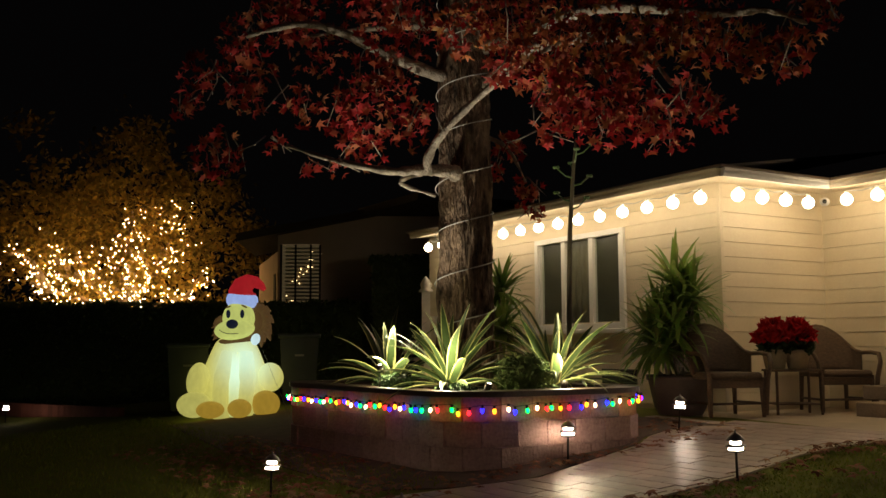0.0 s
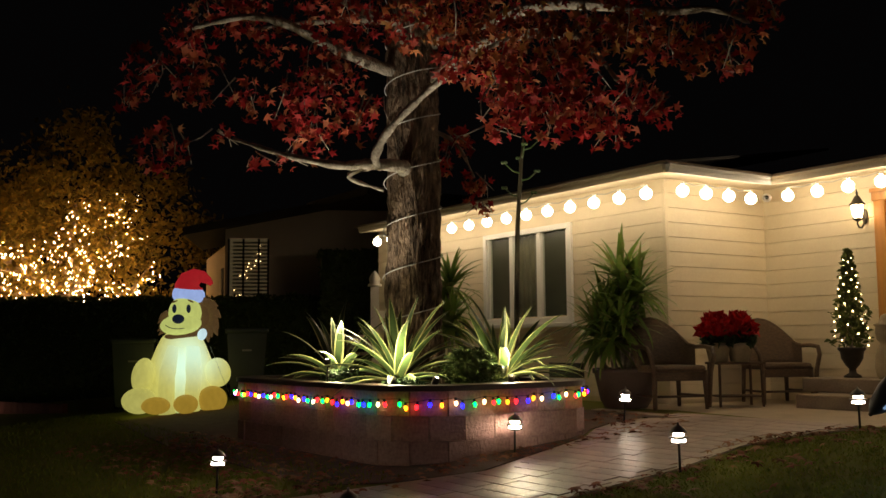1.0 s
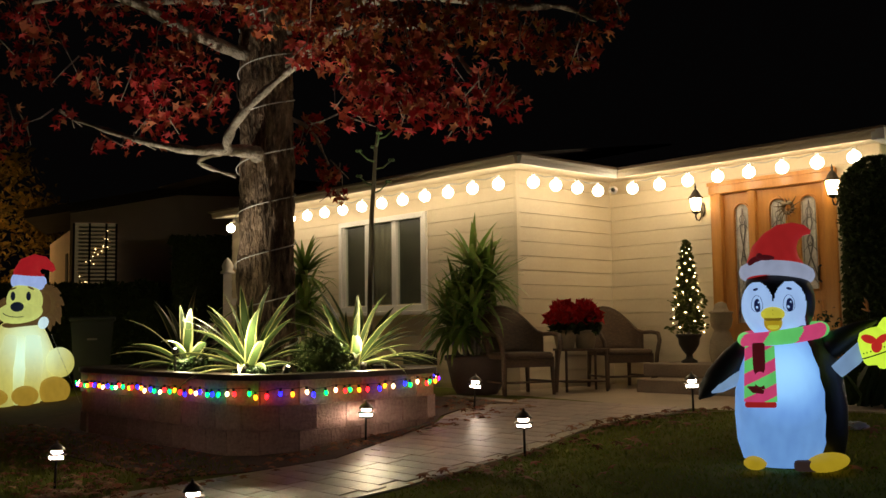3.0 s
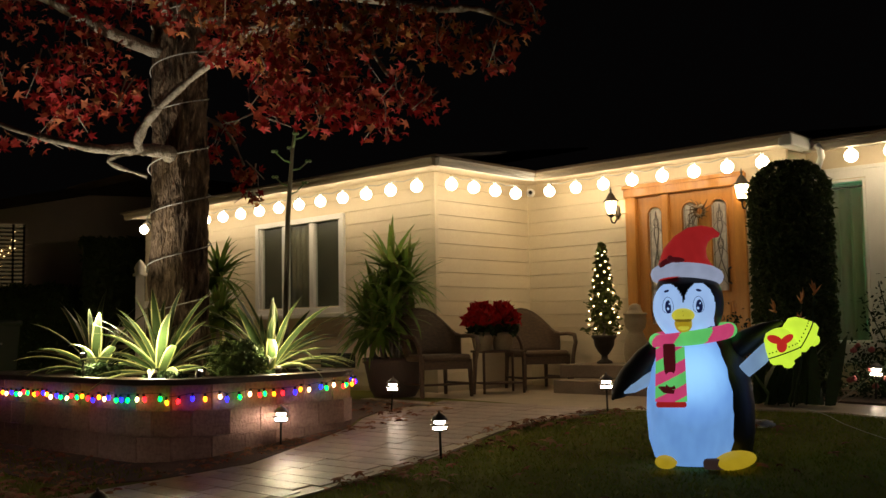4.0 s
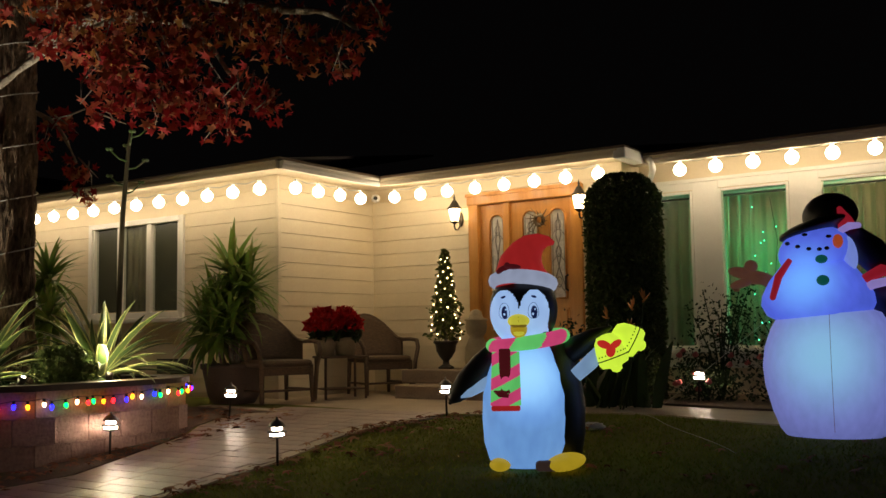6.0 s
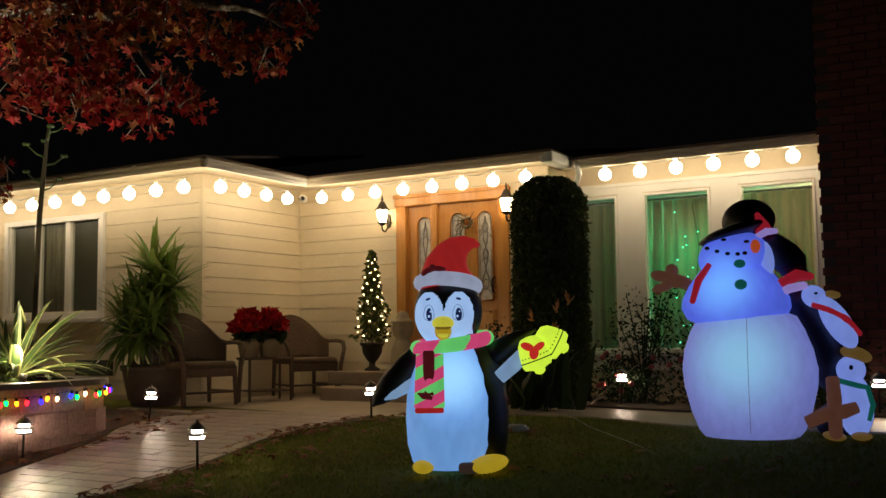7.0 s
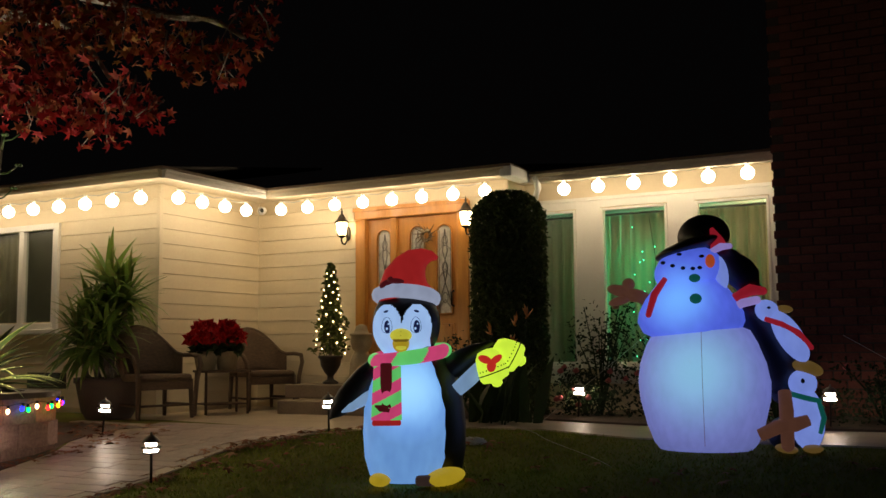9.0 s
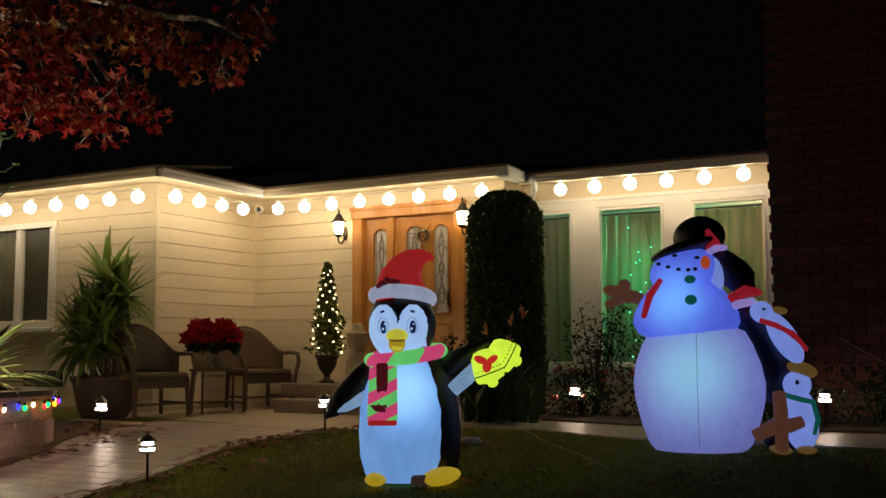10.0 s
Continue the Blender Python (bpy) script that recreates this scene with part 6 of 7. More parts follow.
ring(piece("scarf", "pink and green striped scarf"), (-0.01, 0.0, 0.805), 0.23, 0.046, 5, 160, 0.88, (5, 6), (4, -8, 0))
bm = piece("scarf_end", "hanging striped scarf end with red fringe")
strip(bm, (-0.15, -0.29, 0.74), (-0.155, -0.315, 0.41), 0.17, 0.19, (5, 6), 0.9)
box(bm, -0.245, -0.065, -0.335, -0.295, 0.375, 0.41, 0.012, 2)
# shadow strip with its flare, laid on the scarf end as dark pieces
box(bm, -0.192, -0.12, -0.366, -0.335, 0.48, 0.76, 0.012, 14)
tube(bm, [(-0.225, -0.35, 0.5), (-0.19, -0.362, 0.485), (-0.135, -0.36, 0.47)], [0.006, 0.022, 0.012], 10, 14)
ring(piece("hat_trim", "pale hat trim"), (0.0, 0.02, 1.205), 0.182, 0.047, 3, 40, 0.95, None, (-10, 4, 0), 1.0)
tube(piece("hat", "red hat leaning over"), [(0.0, 0.02, 1.2), (-0.01, 0.02, 1.27), (0.0, 0.02, 1.34), (0.03, 0.02, 1.4), (0.07, 0.02, 1.445), (0.12, 0.02, 1.47), (0.17, 0.02, 1.475), (0.21, 0.02, 1.46)], [0.185, 0.172, 0.148, 0.118, 0.09, 0.06, 0.035, 0.012], 24, 2)
# dark patches put the holly's shadow on the hat
for c, rx, rz, tilt in (((-0.125, -0.12, 1.283), 0.05, 0.026, -25), ((-0.065, -0.148, 1.3), 0.055, 0.018, 5), ((-0.1, -0.138, 1.31), 0.02, 0.02, 0)):
    patch(SEWN[-1][1], c, rx, rz, 14, 0.022, tilt)
for name, bm, label in SEWN:
    if name in ("head", "face", "eye", "beak", "hat_trim", "hat"):
        bmesh.ops.translate(bm, verts=bm.verts, vec=(-0.032, 0, -0.02))
limb_piece("flipper", [(-0.18, 0.02, 0.74), (-0.3, -0.01, 0.64), (-0.41, -0.03, 0.53), (-0.49, -0.04, 0.45), (-0.52, -0.04, 0.41)], [0.09, 0.095, 0.085, 0.05, 0.012], 0)
limb_piece("flipper_lining", [(-0.22, -0.05, 0.58), (-0.3, -0.075, 0.53), (-0.39, -0.095, 0.475), (-0.44, -0.09, 0.45)], [0.04, 0.04, 0.028, 0.008], 9)
limb_piece("flipper", [(0.2, 0.02, 0.7), (0.31, 0.0, 0.76), (0.42, -0.02, 0.83), (0.52, -0.03, 0.88)], [0.09, 0.075, 0.05, 0.015], 0)
limb_piece("flipper_lining", [(0.29, -0.1, 0.58), (0.38, -0.12, 0.66), (0.46, -0.12, 0.74), (0.52, -0.1, 0.8)], [0.045, 0.05, 0.045, 0.03], 9)
for c, tilt, tall in (((0.505, -0.17, 0.735), 20, 1.2), ((0.62, -0.08, 0.81), 62, 1.1)):
    m = pose(*c, 0, -tilt, 0) @ Matrix.Diagonal((0.98, 0.98, tall, 1))
    bm = piece("bell", "glowing yellow-green bell")
    rows = []
    for r, z in [(0.015, 0.09), (0.055, 0.084), (0.082, 0.055), (0.094, 0.01), (0.1, -0.035), (0.099, -0.06), (0.088, -0.078), (0.05, -0.086), (0.036, -0.092), (0.034, -0.106), (0.012, -0.118)]:
        rows.append([bm.verts.new(m @ Vector((r * math.cos(a), r * math.sin(a), z))) for a in (2 * math.pi * j / 20 for j in range(20))])
    for u, v in zip(rows, rows[1:]):
        for j in range(20):
            f = bm.faces.new((u[j], u[(j + 1) % 20], v[(j + 1) % 20], v[j]))
            f.material_index, f.smooth = 7, True
    bm.faces.new(rows[0]).material_index = 7
    bm.faces.new(rows[-1]).material_index = 7
    for j in range(9):
        a = radians(-150 + j * 16)
        ball(bm, m @ Vector((0.097 * math.cos(a), 0.097 * math.sin(a), -0.015)), (0.005, 0.005, 0.005), mi=0, seg=6, rings=4)
    for j in range(18):
        a, b = radians(-170 + j * 10), radians(-160 + j * 10)
        tube(bm, [m @ Vector((0.103 * math.cos(a), 0.103 * math.sin(a), -0.038)), m @ Vector((0.103 * math.cos(b), 0.103 * math.sin(b), -0.038))], 0.004, 5, 0)
bm = piece("bow", "red bow on the bells")
ball(bm, (0.46, -0.27, 0.775), (0.045, 0.025, 0.025), (0, 20, 0), 11, 12, 8)
ball(bm, (0.53, -0.27, 0.775), (0.045, 0.025, 0.022), (0, -35, 0), 11, 12, 8)
ball(bm, (0.5, -0.275, 0.735), (0.03, 0.018, 0.04), (0, 10, 0), 11, 12, 8)
box(piece("blower_sleeve", "brown nylon blower sleeve"), 0.02, 0.17, -0.29, -0.2, 0.0, 0.065, 0.02, 15)
ball_piece("foot", (-0.2, -0.2, 0.035), (0.068, 0.1, 0.042), mi=8)
ball_piece("foot", (0.205, -0.21, 0.05), (0.13, 0.13, 0.055), (0, -10, 0), 8)
sew(pg, PM)

# snowman with climbing penguins
SM = [
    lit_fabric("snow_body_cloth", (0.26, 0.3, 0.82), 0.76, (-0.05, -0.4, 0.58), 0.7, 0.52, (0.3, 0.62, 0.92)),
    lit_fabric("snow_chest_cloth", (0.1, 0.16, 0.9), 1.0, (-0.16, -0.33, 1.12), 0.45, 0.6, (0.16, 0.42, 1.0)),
    DARK,
    NAVY,
    lit_fabric("snow_red", (0.4, 0.015, 0.03), 0.5),
    lit_fabric("button_green", (0.01, 0.16, 0.13), 0.35),
    lit_fabric("carrot_orange", (0.5, 0.08, 0.02), 0.6),
    lit_fabric("small_belly_cloth", (0.24, 0.34, 0.95), 0.62),
    lit_fabric("branch_brown", (0.2, 0.08, 0.05), 0.3),
    lit_fabric("small_beak", (0.34, 0.2, 0.05), 0.24),
    lit_fabric("small_hat_trim", (0.4, 0.3, 0.75), 0.55),
]
sn = thing("inflatable_snowman", (6.1, -1.0, ground_z(-1.0) - 0.005), 12, "tall lit inflatable snowman in black hat with climbing penguins", "inflatable", "yard inflatables")
sn.scale = (0.925,) * 3
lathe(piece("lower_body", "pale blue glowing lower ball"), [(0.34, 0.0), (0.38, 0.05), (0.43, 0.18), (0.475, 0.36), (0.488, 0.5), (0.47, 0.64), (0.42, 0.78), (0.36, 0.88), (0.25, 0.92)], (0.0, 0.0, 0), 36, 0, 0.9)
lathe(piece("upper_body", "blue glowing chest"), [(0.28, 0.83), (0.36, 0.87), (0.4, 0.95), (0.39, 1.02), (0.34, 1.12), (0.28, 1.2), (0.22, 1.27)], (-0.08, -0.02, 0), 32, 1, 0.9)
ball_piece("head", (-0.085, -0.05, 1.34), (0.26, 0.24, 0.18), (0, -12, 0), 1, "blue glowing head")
for c in ((-0.14, -0.275, 1.445), (0.02, -0.275, 1.425)):
    patch(piece("eye", "small black eye"), c, 0.02, 0.012, 2)
for dx, dz in ((-0.26, 1.385), (-0.19, 1.36), (-0.115, 1.34), (-0.045, 1.335), (0.005, 1.34)):
    patch(piece("mouth_dot", "black mouth dot"), (dx, -0.29 + 0.5 * (dx + 0.085) ** 2, dz), 0.018, 0.014, 2, 0.02)
ball_piece("nose", (0.08, -0.3, 1.385), (0.035, 0.08, 0.05), mi=6, label="orange carrot nose")
patch(piece("button", "dark green button"), (-0.035, -0.275, 1.265), 0.042, 0.032, 5, 0.04)
patch(piece("button", "dark green button"), (-0.03, -0.35, 1.11), 0.044, 0.038, 5, 0.04)
ball_piece("hat_brim", (-0.085, 0.0, 1.515), (0.262, 0.25, 0.06), (0, -17, 0), 2, "black brim")
ball_piece("hat_crown", (0.03, 0.14, 1.62), (0.2, 0.2, 0.165), (0, -10, 0), 2, "black crown")
limb_piece("scarf", [(-0.25, -0.22, 1.27), (-0.33, -0.27, 1.15), (-0.375, -0.29, 1.0)], [0.02, 0.028, 0.022], 4, 10, "red scarf strip")
bm = limb_piece("arm", [(-0.36, 0.0, 1.09), (-0.45, -0.02, 1.15), (-0.55, -0.03, 1.17)], [0.045, 0.05, 0.055], 8, 12, "brown branch arm")
ball(bm, (-0.61, -0.03, 1.2), (0.1, 0.055, 0.045), (0, 12, 0), 8)
ball(bm, (-0.54, -0.04, 1.245), (0.05, 0.05, 0.05), (0, 30, 0), 8)
ball(bm, (-0.61, -0.04, 1.12), (0.09, 0.05, 0.035), (0, -15, 0), 8)
limb_piece("upper_climber", [(0.12, 0.0, 1.5), (0.19, 0.0, 1.43), (0.28, 0.0, 1.33), (0.35, 0.0, 1.25), (0.4, 0.0, 1.2)], [0.05, 0.09, 0.12, 0.11, 0.04], 3, 18, "navy climbing penguin")
ball(SEWN[-1][1], (0.15, -0.1, 1.31), (0.055, 0.06, 0.13), (0, -8, 0), 7)
limb_piece("climber_hat", [(0.15, -0.07, 1.48), (0.13, -0.07, 1.56), (0.1, -0.06, 1.64)], [0.07, 0.05, 0.02], 4, 14, "small red hat")
limb_piece("climber_hat_trim", [(0.09, -0.12, 1.47), (0.16, -0.13, 1.505), (0.22, -0.1, 1.51)], [0.022, 0.028, 0.022], 10, 12)
limb_piece("lower_climber", [(0.3, 0.05, 1.1), (0.37, 0.03, 0.97), (0.46, 0.03, 0.78), (0.54, 0.05, 0.56), (0.56, 0.05, 0.42)], [0.06, 0.11, 0.16, 0.16, 0.09], 3, 20, "navy climbing penguin")
ball(SEWN[-1][1], (0.47, -0.09, 1.02), (0.09, 0.09, 0.08), (0, 35, 0), 7, 20, 12)
ball(SEWN[-1][1], (0.62, -0.13, 0.83), (0.09, 0.08, 0.21), (0, -30, 0), 7, 22, 14)
patch(SEWN[-1][1], (0.48, -0.18, 1.04), 0.013, 0.01, 2)
ball_piece("climber_beak", (0.59, -0.1, 1.03), (0.06, 0.04, 0.03), (0, 5, 0), 9)
limb_piece("climber_scarf", [(0.45, -0.17, 0.96), (0.56, -0.19, 0.92), (0.67, -0.18, 0.85), (0.76, -0.14, 0.75)], [0.018, 0.022, 0.03, 0.02], 4, 12, "red scarf")
limb_piece("climber_hat_trim", [(0.2, -0.1, 1.03), (0.3, -0.13, 1.08), (0.4, -0.13, 1.1)], [0.025, 0.032, 0.03], 10, 14)
limb_piece("climber_hat", [(0.14, -0.1, 1.05), (0.26, -0.1, 1.13), (0.36, -0.08, 1.18), (0.45, -0.05, 1.17)], [0.015, 0.035, 0.045, 0.03], 4, 14, "small red hat")
bm = ball_piece("small_penguin", (0.71, -0.1, 0.24), (0.125, 0.12, 0.23), (0, -4, 0), 7, "small pale blue penguin")
ball(bm, (0.695, -0.09, 0.49), (0.1, 0.1, 0.1), mi=7)
patch(bm, (0.69, -0.19, 0.51), 0.014, 0.018, 2)
ball(bm, (0.57, 0.0, 0.12), (0.13, 0.13, 0.13), mi=3)
ball_piece("small_cap", (0.735, -0.08, 0.6), (0.11, 0.09, 0.055), (0, 18, 0), 9, "tan cap")
ring(piece("small_scarf", "green scarf"), (0.705, -0.1, 0.39), 0.1, 0.02, 5, 20, 0.95, None, (0, 15, 0))
tube(SEWN[-1][1], [(0.79, -0.2, 0.37), (0.82, -0.21, 0.25), (0.79, -0.21, 0.14)], [0.016, 0.02, 0.014], 8, 5)
ball_piece("foot", (0.56, -0.2, 0.03), (0.08, 0.1, 0.032), (0, 8, 0), 9)
ball_piece("foot", (0.74, -0.18, 0.03), (0.07, 0.1, 0.03), mi=9)
bm = limb_piece("arm", [(0.56, -0.25, 0.44), (0.565, -0.3, 0.3), (0.565, -0.3, 0.06)], [0.045, 0.05, 0.045], 8, 12, "brown branch arm")
tube(bm, [(0.38, -0.3, 0.13), (0.5, -0.32, 0.19), (0.62, -0.32, 0.21), (0.71, -0.3, 0.24)], [0.045, 0.05, 0.05, 0.04], 12, 8)
tube(piece('seam', 'dark stitched seam'), [(0.0, -0.9 * r - 0.003, z) for r, z in [(0.385, 0.05), (0.43, 0.18), (0.475, 0.36), (0.488, 0.5), (0.47, 0.64), (0.42, 0.78), (0.37, 0.87)]], 0.0016, 6, 8)
sew(sn, SM)

# lion
LM = [
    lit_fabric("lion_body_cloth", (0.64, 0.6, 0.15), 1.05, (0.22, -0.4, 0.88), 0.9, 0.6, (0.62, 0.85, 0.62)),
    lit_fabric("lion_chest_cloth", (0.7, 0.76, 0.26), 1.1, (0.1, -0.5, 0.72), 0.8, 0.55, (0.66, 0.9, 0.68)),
    lit_fabric("lion_face_cloth", (0.6, 0.66, 0.18), 0.75),
    lit_fabric("lion_paw_cloth", (0.42, 0.26, 0.03), 0.7),
    lit_fabric("lion_mane_cloth", (0.2, 0.11, 0.04), 0.32),
    lit_fabric("lion_hat_red", (0.42, 0.015, 0.02), 0.7),
    lit_fabric("lion_hat_trim", (0.36, 0.48, 0.85), 0.8),
    lit_fabric("lion_nose", (0.02, 0.03, 0.06), 0.3),
    lit_fabric("lion_tag", (0.6, 0.8, 0.85), 0.9),
]
li = thing("inflatable_lion", (-6.37, -3.32, ground_z(-3.32) - 0.01), 71, "lit yellow inflatable lion with a santa hat", "inflatable", "yard inflatables")
li.scale = (0.93, 0.93, 0.955)
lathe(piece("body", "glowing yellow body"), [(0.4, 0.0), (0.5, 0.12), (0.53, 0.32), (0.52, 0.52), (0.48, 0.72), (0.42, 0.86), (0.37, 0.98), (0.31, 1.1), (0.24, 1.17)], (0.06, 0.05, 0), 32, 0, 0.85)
for x in (-0.12, 0.22):
    limb_piece("front_leg", [(x * 0.7 + 0.05, -0.32, 0.95), (x, -0.41, 0.6), (x - 0.02, -0.45, 0.28), (x - 0.02, -0.46, 0.06)], [0.12, 0.15, 0.14, 0.14], 0, 18)
limb_piece("chest", [(0.05, -0.36, 0.95), (0.05, -0.45, 0.5), (0.05, -0.47, 0.1)], [0.08, 0.12, 0.11], 1, 18, "pale glowing chest")
for x, y, rx, rz in ((-0.3, -0.62, 0.21, 0.125), (0.13, -0.64, 0.18, 0.14)):
    ball_piece("paw", (x, y, rz), (rx, 0.22, rz), mi=3, label="tan paw")
ball_piece("haunch", (-0.5, -0.2, 0.54), (0.17, 0.22, 0.27), (0, 8, 0), 0)
ball_piece("hind_foot", (-0.54, -0.4, 0.19), (0.26, 0.26, 0.19), mi=0)
ball_piece("haunch", (0.6, -0.2, 0.58), (0.2, 0.22, 0.22), (0, -15, 0), 0)
ball_piece("hind_foot", (0.52, -0.42, 0.19), (0.22, 0.26, 0.2), mi=3, label="tan hind foot")
bm = ball_piece("mane", (0.36, 0.1, 1.42), (0.2, 0.2, 0.26), mi=4, label="dark brown mane")
ball(bm, (0.06, 0.08, 1.32), (0.29, 0.16, 0.2), (0, 10, 0), 4, 24, 14)
for k in range(30):
    a = radians(15 + 135 * (k % 10) / 9)
    c = Vector((0.34 + 0.16 * math.sin(a), -0.06 + 0.09 * (k // 10), 1.42 + 0.2 * math.cos(a)))
    out = Vector((math.sin(a + 0.25), -0.1, math.cos(a + 0.25)))
    reach = 0.1 + 0.07 * ((k * 7) % 5) / 4
    tube(bm, [c, c + out * reach * 0.6 + Vector((0, -0.03, 0.0)), c + out * reach + Vector((0, -0.03, -0.07))], [0.08, 0.06, 0.006], 7, 4)
for k in range(5):
    z = 1.2 + 0.06 * k
    tube(bm, [(-0.16, -0.02, z + 0.04), (-0.24, -0.05, z), (-0.29 - 0.02 * (k % 2), -0.06, z - 0.06)], [0.05, 0.035, 0.004], 7, 4)
bm = ball_piece("face", (0.1, -0.12, 1.47), (0.25, 0.24, 0.26), mi=2, label="pale yellow face")
ball(bm, (0.04, -0.22, 1.3), (0.31, 0.25, 0.16), (0, -6, 0), 2, 24, 14)
ball_piece("nose", (0.0, -0.47, 1.375), (0.09, 0.06, 0.07), mi=7, label="dark blue nose")
for x in (-0.06, 0.15):
    patch(piece("eye", "dark oval eye"), (x, -0.355, 1.53), 0.033, 0.065, 7, 0.02)
patch(piece("eyebrow"), (-0.06, -0.34, 1.635), 0.05, 0.012, 4, 0.02, -20)
patch(piece("eyebrow"), (0.18, -0.34, 1.645), 0.05, 0.014, 4, 0.02, 25)
bm = piece("mouth_line")
for k in range(10):
    a, b = radians(200 + k * 14), radians(214 + k * 14)
    tube(bm, [(0.0 + 0.2 * math.cos(a), -0.465 + 0.06 * abs(math.cos(a)), 1.32 + 0.09 * math.sin(a)), (0.2 * math.cos(b), -0.465 + 0.06 * abs(math.cos(b)), 1.32 + 0.09 * math.sin(b))], 0.006, 5, 7)
ring(piece("collar", "brown collar"), (0.1, -0.02, 1.14), 0.27, 0.04, 4, 28, 0.85, None, (0, -6, 0))
ball_piece("tag", (0.36, -0.24, 1.15), (0.07, 0.05, 0.09), (0, 20, 0), 8, "pale blue tag")
ring(piece("hat_trim", "pale blue trim"), (0.15, -0.04, 1.75), 0.19, 0.06, 6, 28, 0.95, None, (0, 6, 0), 1.7)
tube(piece("hat", "red hat folded over"), [(0.15, -0.04, 1.76), (0.15, -0.04, 1.88), (0.18, -0.04, 1.97), (0.26, -0.04, 2.03), (0.36, -0.04, 2.03), (0.45, -0.04, 1.97), (0.5, -0.04, 1.91)], [0.22, 0.215, 0.18, 0.13, 0.09, 0.06, 0.03], 22, 5)
sew(li, LM)

# tethers
for pts, nm in (([(8.2, -0.6, 0.0), (7.0, -0.8, 0.75)], 1), ([(4.3, 0.3, 0.0), (5.9, -0.7, 1.0)], 2), ([(-4.9, -3.0, -0.2), (-5.95, -3.0, 0.7)], 3)):
    solid("tether_line", tube(bmesh.new(), pts, 0.002, 5), WHITE_WIRE, "thin pale tether line holding an inflatable", "tether line")
cord_pts = [(4.2 + 1.5 * u + 0.03 * math.sin(u * 9), -0.2 - 1.7 * u, ground_z(-0.2 - 1.7 * u) + 0.03) for u in (k / 16 for k in range(17))]
solid("power_cord", tube(bmesh.new(), cord_pts, 0.0018, 5), WHITE_WIRE, "thin pale extension cord lying across the lawn", "power cord")
bag = thing("plastic_bag", (4.4, -1.22, ground_z(-1.22)), 20, "crumpled clear plastic bag lying on the lawn", "plastic bag")
bm = ball(bmesh.new(), (0, 0, 0.02), (0.1, 0.06, 0.03), seg=18, rings=10)
rng = random.Random(6)
for v in bm.verts:
    v.co += Vector((rng.uniform(-1, 1), rng.uniform(-1, 1), rng.uniform(-0.4, 0.6))) * 0.018
part("film", bm, PLASTIC, bag)

# ---- grass, fallen leaves ----
rng = random.Random(41)
LAWN_EDGE = [(2.9, -6.5), (2.9, -4.1), (2.86, -2.9), (2.66, -2.05), (2.64, -1.6), (2.9, -1.1), (3.45, -0.66), (4.1, -0.36), (4.6, -0.36), (5.5, -0.8), (7.2, -0.84), (9.5, -0.84), (9.5, -6.5)]
verts, faces = [], []
while len(faces) < 42000:
    x, y = rng.uniform(2.6, 9.0), rng.uniform(-5.2, -0.3)
    if not inside(x, y, LAWN_EDGE):
        continue
    z, a, hgt = ground_z(y), rng.uniform(0, 6.28), rng.uniform(0.012, 0.03)
    b = len(verts)
    w = rng.uniform(0.003, 0.006)
    lx, ly = rng.gauss(0, 0.014), rng.gauss(0, 0.014)
    verts += [(x - w * math.cos(a), y - w * math.sin(a), z), (x + w * math.cos(a), y + w * math.sin(a), z), (x + lx, y + ly, z + hgt)]
    faces.append((b, b + 1, b + 2))
while len(faces) < 54000:
    x, y = rng.uniform(-7.5, 1.2), rng.uniform(-7.5, -4.2)
    z, a, hgt = ground_z(y), rng.uniform(0, 6.28), rng.uniform(0.02, 0.05)
    b = len(verts)
    w = rng.uniform(0.004, 0.008)
    verts += [(x - w * math.cos(a), y - w * math.sin(a), z), (x + w * math.cos(a), y + w * math.sin(a), z), (x + rng.gauss(0, 0.016), y + rng.gauss(0, 0.016), z + hgt)]
    faces.append((b, b + 1, b + 2))
me = bpy.data.meshes.new("grass")
me.from_pydata(verts, [], faces)
me.materials.append(GRASS)
tagged(new("grass", me), "short dark green lawn grass", "grass", kind="stuff")

places = []
edge_pts = [(2.84, -4.0), (2.82, -3.0), (2.62, -2.05), (2.6, -1.6), (2.9, -1.05), (3.5, -0.6)]
for _ in range(150):
    k = rng.randrange(len(edge_pts) - 1)
    u = rng.random()
    x = edge_pts[k][0] + (edge_pts[k + 1][0] - edge_pts[k][0]) * u + rng.gauss(0.06, 0.1)
    y = edge_pts[k][1] + (edge_pts[k + 1][1] - edge_pts[k][1]) * u + rng.gauss(0, 0.06)
    places.append((x, y, ground_z(y) + rng.uniform(0.02, 0.045)))
for _ in range(520):
    x, y = rng.uniform(-3.5, 1.6), rng.uniform(-5.6, -4.15)
    places.append((x, y, ground_z(y) + rng.uniform(0.015, 0.05)))
for _ in range(110):
    y = rng.uniform(-4.1, -1.2)
    x = 1.15 + rng.uniform(-0.06, 0.3)
    places.append((x, y, ground_z(y) + rng.uniform(0.02, 0.04)))
for _ in range(60):
    x, y = rng.uniform(0.0, 1.1), rng.uniform(-1.75, -1.05)
    places.append((x, y, ground_z(y) + rng.uniform(0.02, 0.04)))
for cx, cy, many in ((4.4, -1.25, 12), (3.1, -3.5, 26), (3.35, -2.5, 14), (3.0, -1.6, 18), (0.75, -5.5, 45), (1.05, -5.2, 30)):
    for _ in range(many):
        x, y = cx + rng.gauss(0, 0.16), cy + rng.gauss(0, 0.1)
        places.append((x, y, ground_z(y) + rng.uniform(0.03, 0.06)))
for _ in range(90):
    x, y = rng.uniform(2.9, 8), rng.uniform(-4.5, -1)
    places.append((x, y, ground_z(y) + 0.03))
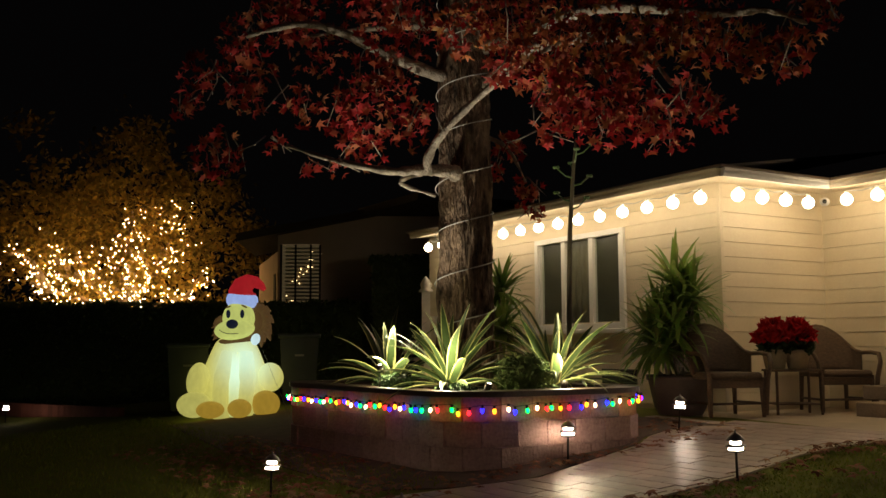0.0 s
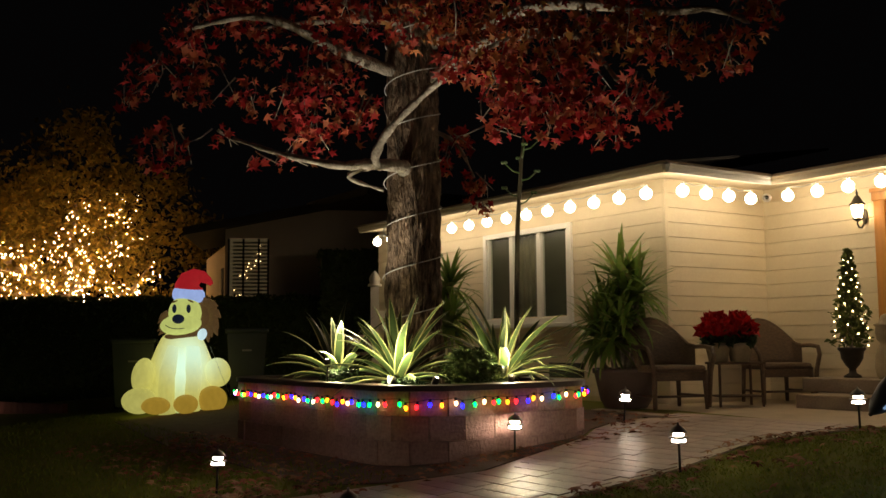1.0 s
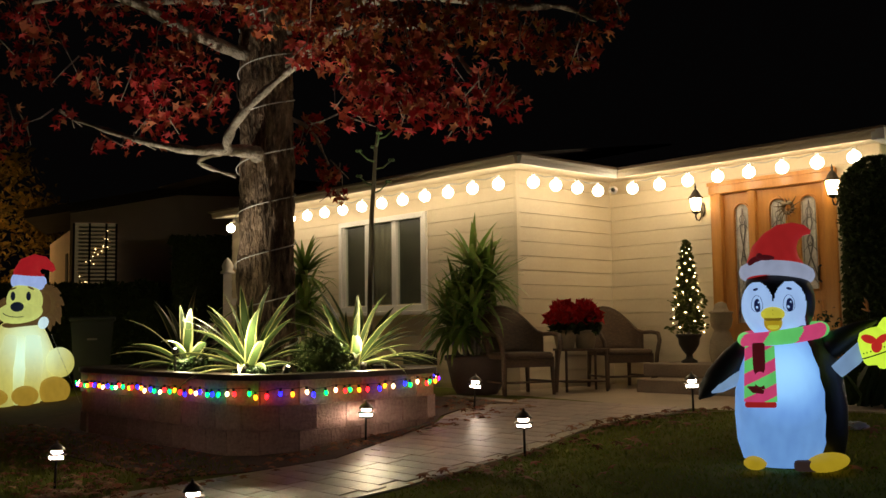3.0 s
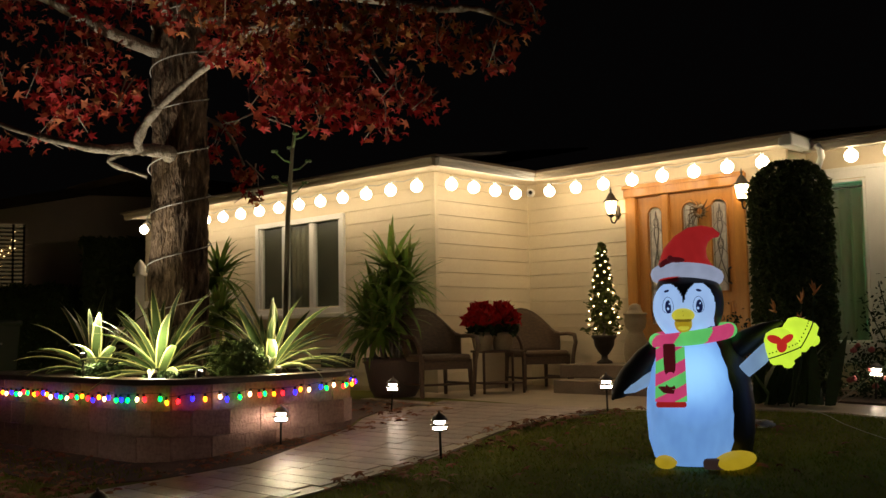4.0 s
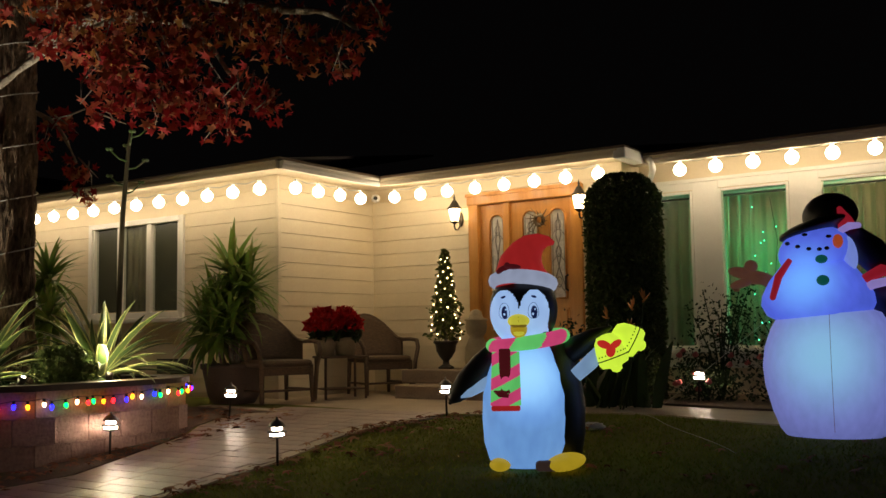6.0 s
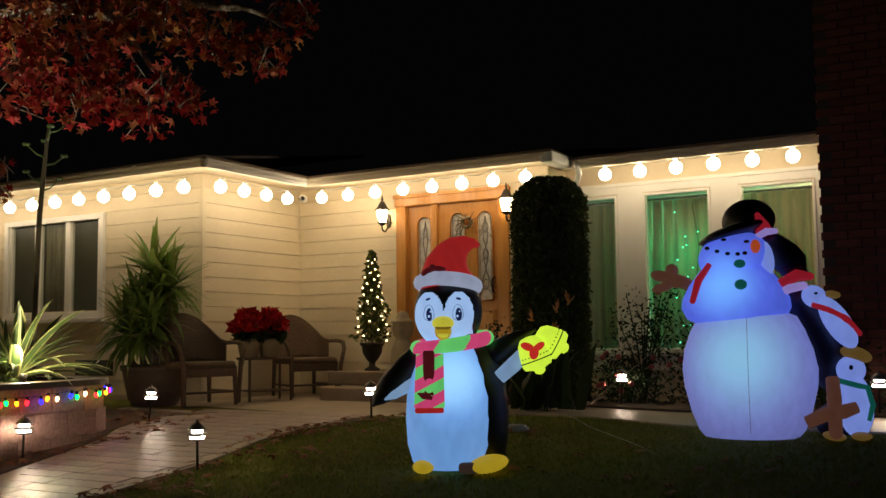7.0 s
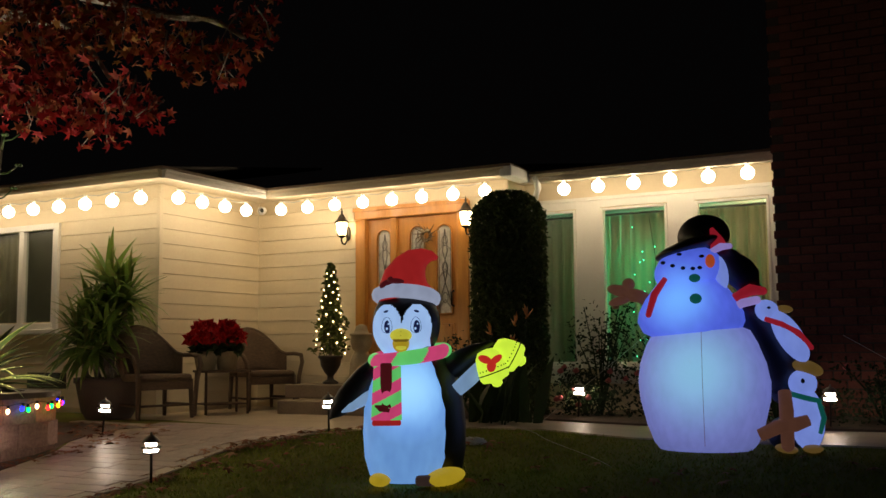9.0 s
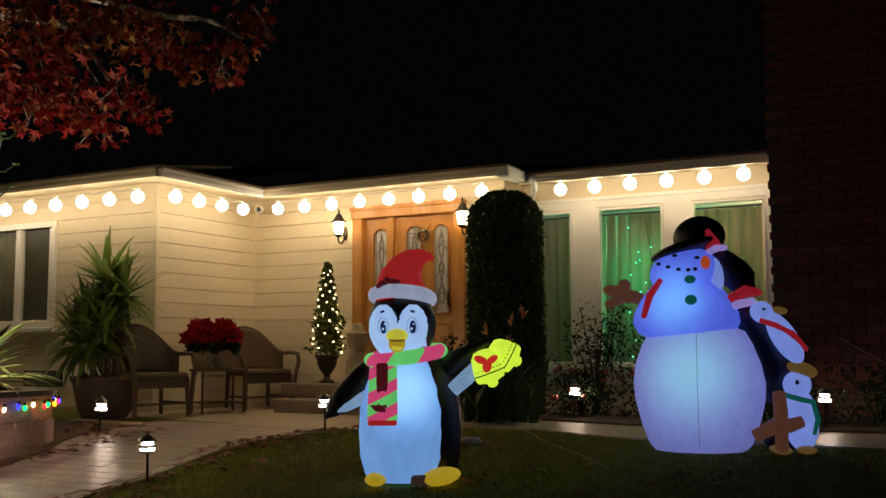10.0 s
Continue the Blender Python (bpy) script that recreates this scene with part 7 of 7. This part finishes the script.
for _ in range(40):
    x, y = rng.uniform(0.4, 1.2), rng.uniform(-5.6, -4.6)
    places.append((x, y, ground_z(y) + rng.uniform(0.03, 0.12)))
scatter("fallen_leaves", LITTER, places, STAR, (0.035, 0.07), rng, 0.0, None, "dry brown fallen leaves scattered on the ground", "leaves", 0.75)

# ---- pavers and bricks ----
PAVER_MESH = [finish(boxed(-w / 2 + 0.002, w / 2 - 0.002, -0.0762, 0.0762, -0.03, 0.008, 0.003), "paver", PAVER) for w in (0.22, 0.15)]
slope = math.degrees(math.atan(RISE))
for row in range(29):
    y = -5.3 + row * 0.156
    x, k = 0.9 + 0.09 * (row % 2), 0
    while x < 3.2:
        w = (0.22, 0.15)[(k + row) % 3 == 1]
        cx = x + w / 2
        if y < -0.9 and all(inside(cx + sx * w * 0.42, y + sy * 0.06, PATH_EDGE) for sx in (-1, 1) for sy in (-1, 1)):
            part("paver", PAVER_MESH[0 if w == 0.22 else 1], PAVER, walkway, at=pose(cx, y, ground_z(y) + 0.008 + 0.001 * ((k * 7 + row * 3) % 3), slope + ((k * 5 + row) % 3 - 1) * 0.25))
        x += w
        k += 1

CHIM_BRICK = finish(boxed(-0.105, 0.105, -0.02, 0.01, -0.034, 0.034), "brick", BRICK)
for row in range(36):
    for k in range(8):
        x = 0.11 + k * 0.225 + (0.112 if row % 2 else 0)
        part("brick", CHIM_BRICK, BRICK, chim, at=pose(x, 0.0, 0.1 + row * 0.08))
SIDE = finish(boxed(-0.01, 0.02, -0.105, 0.105, -0.034, 0.034), "brick", BRICK)
for row in range(36):
    for k in range(3):
        part("brick", SIDE, BRICK, chim, at=pose(0.0, 0.12 + k * 0.225 + (0.1 if row % 2 else 0), 0.1 + row * 0.08))
bm = bmesh.new()
for row in range(36, 68):
    for k in range(8):
        x = 0.11 + k * 0.225 + (0.112 if row % 2 else 0)
        box(bm, x - 0.105, x + 0.105, -0.02, 0.01, 0.1 + row * 0.08 - 0.034, 0.1 + row * 0.08 + 0.034)
tagged(part("brick_courses", bm, BRICK, chim, "upper brick courses"), kind="stuff")
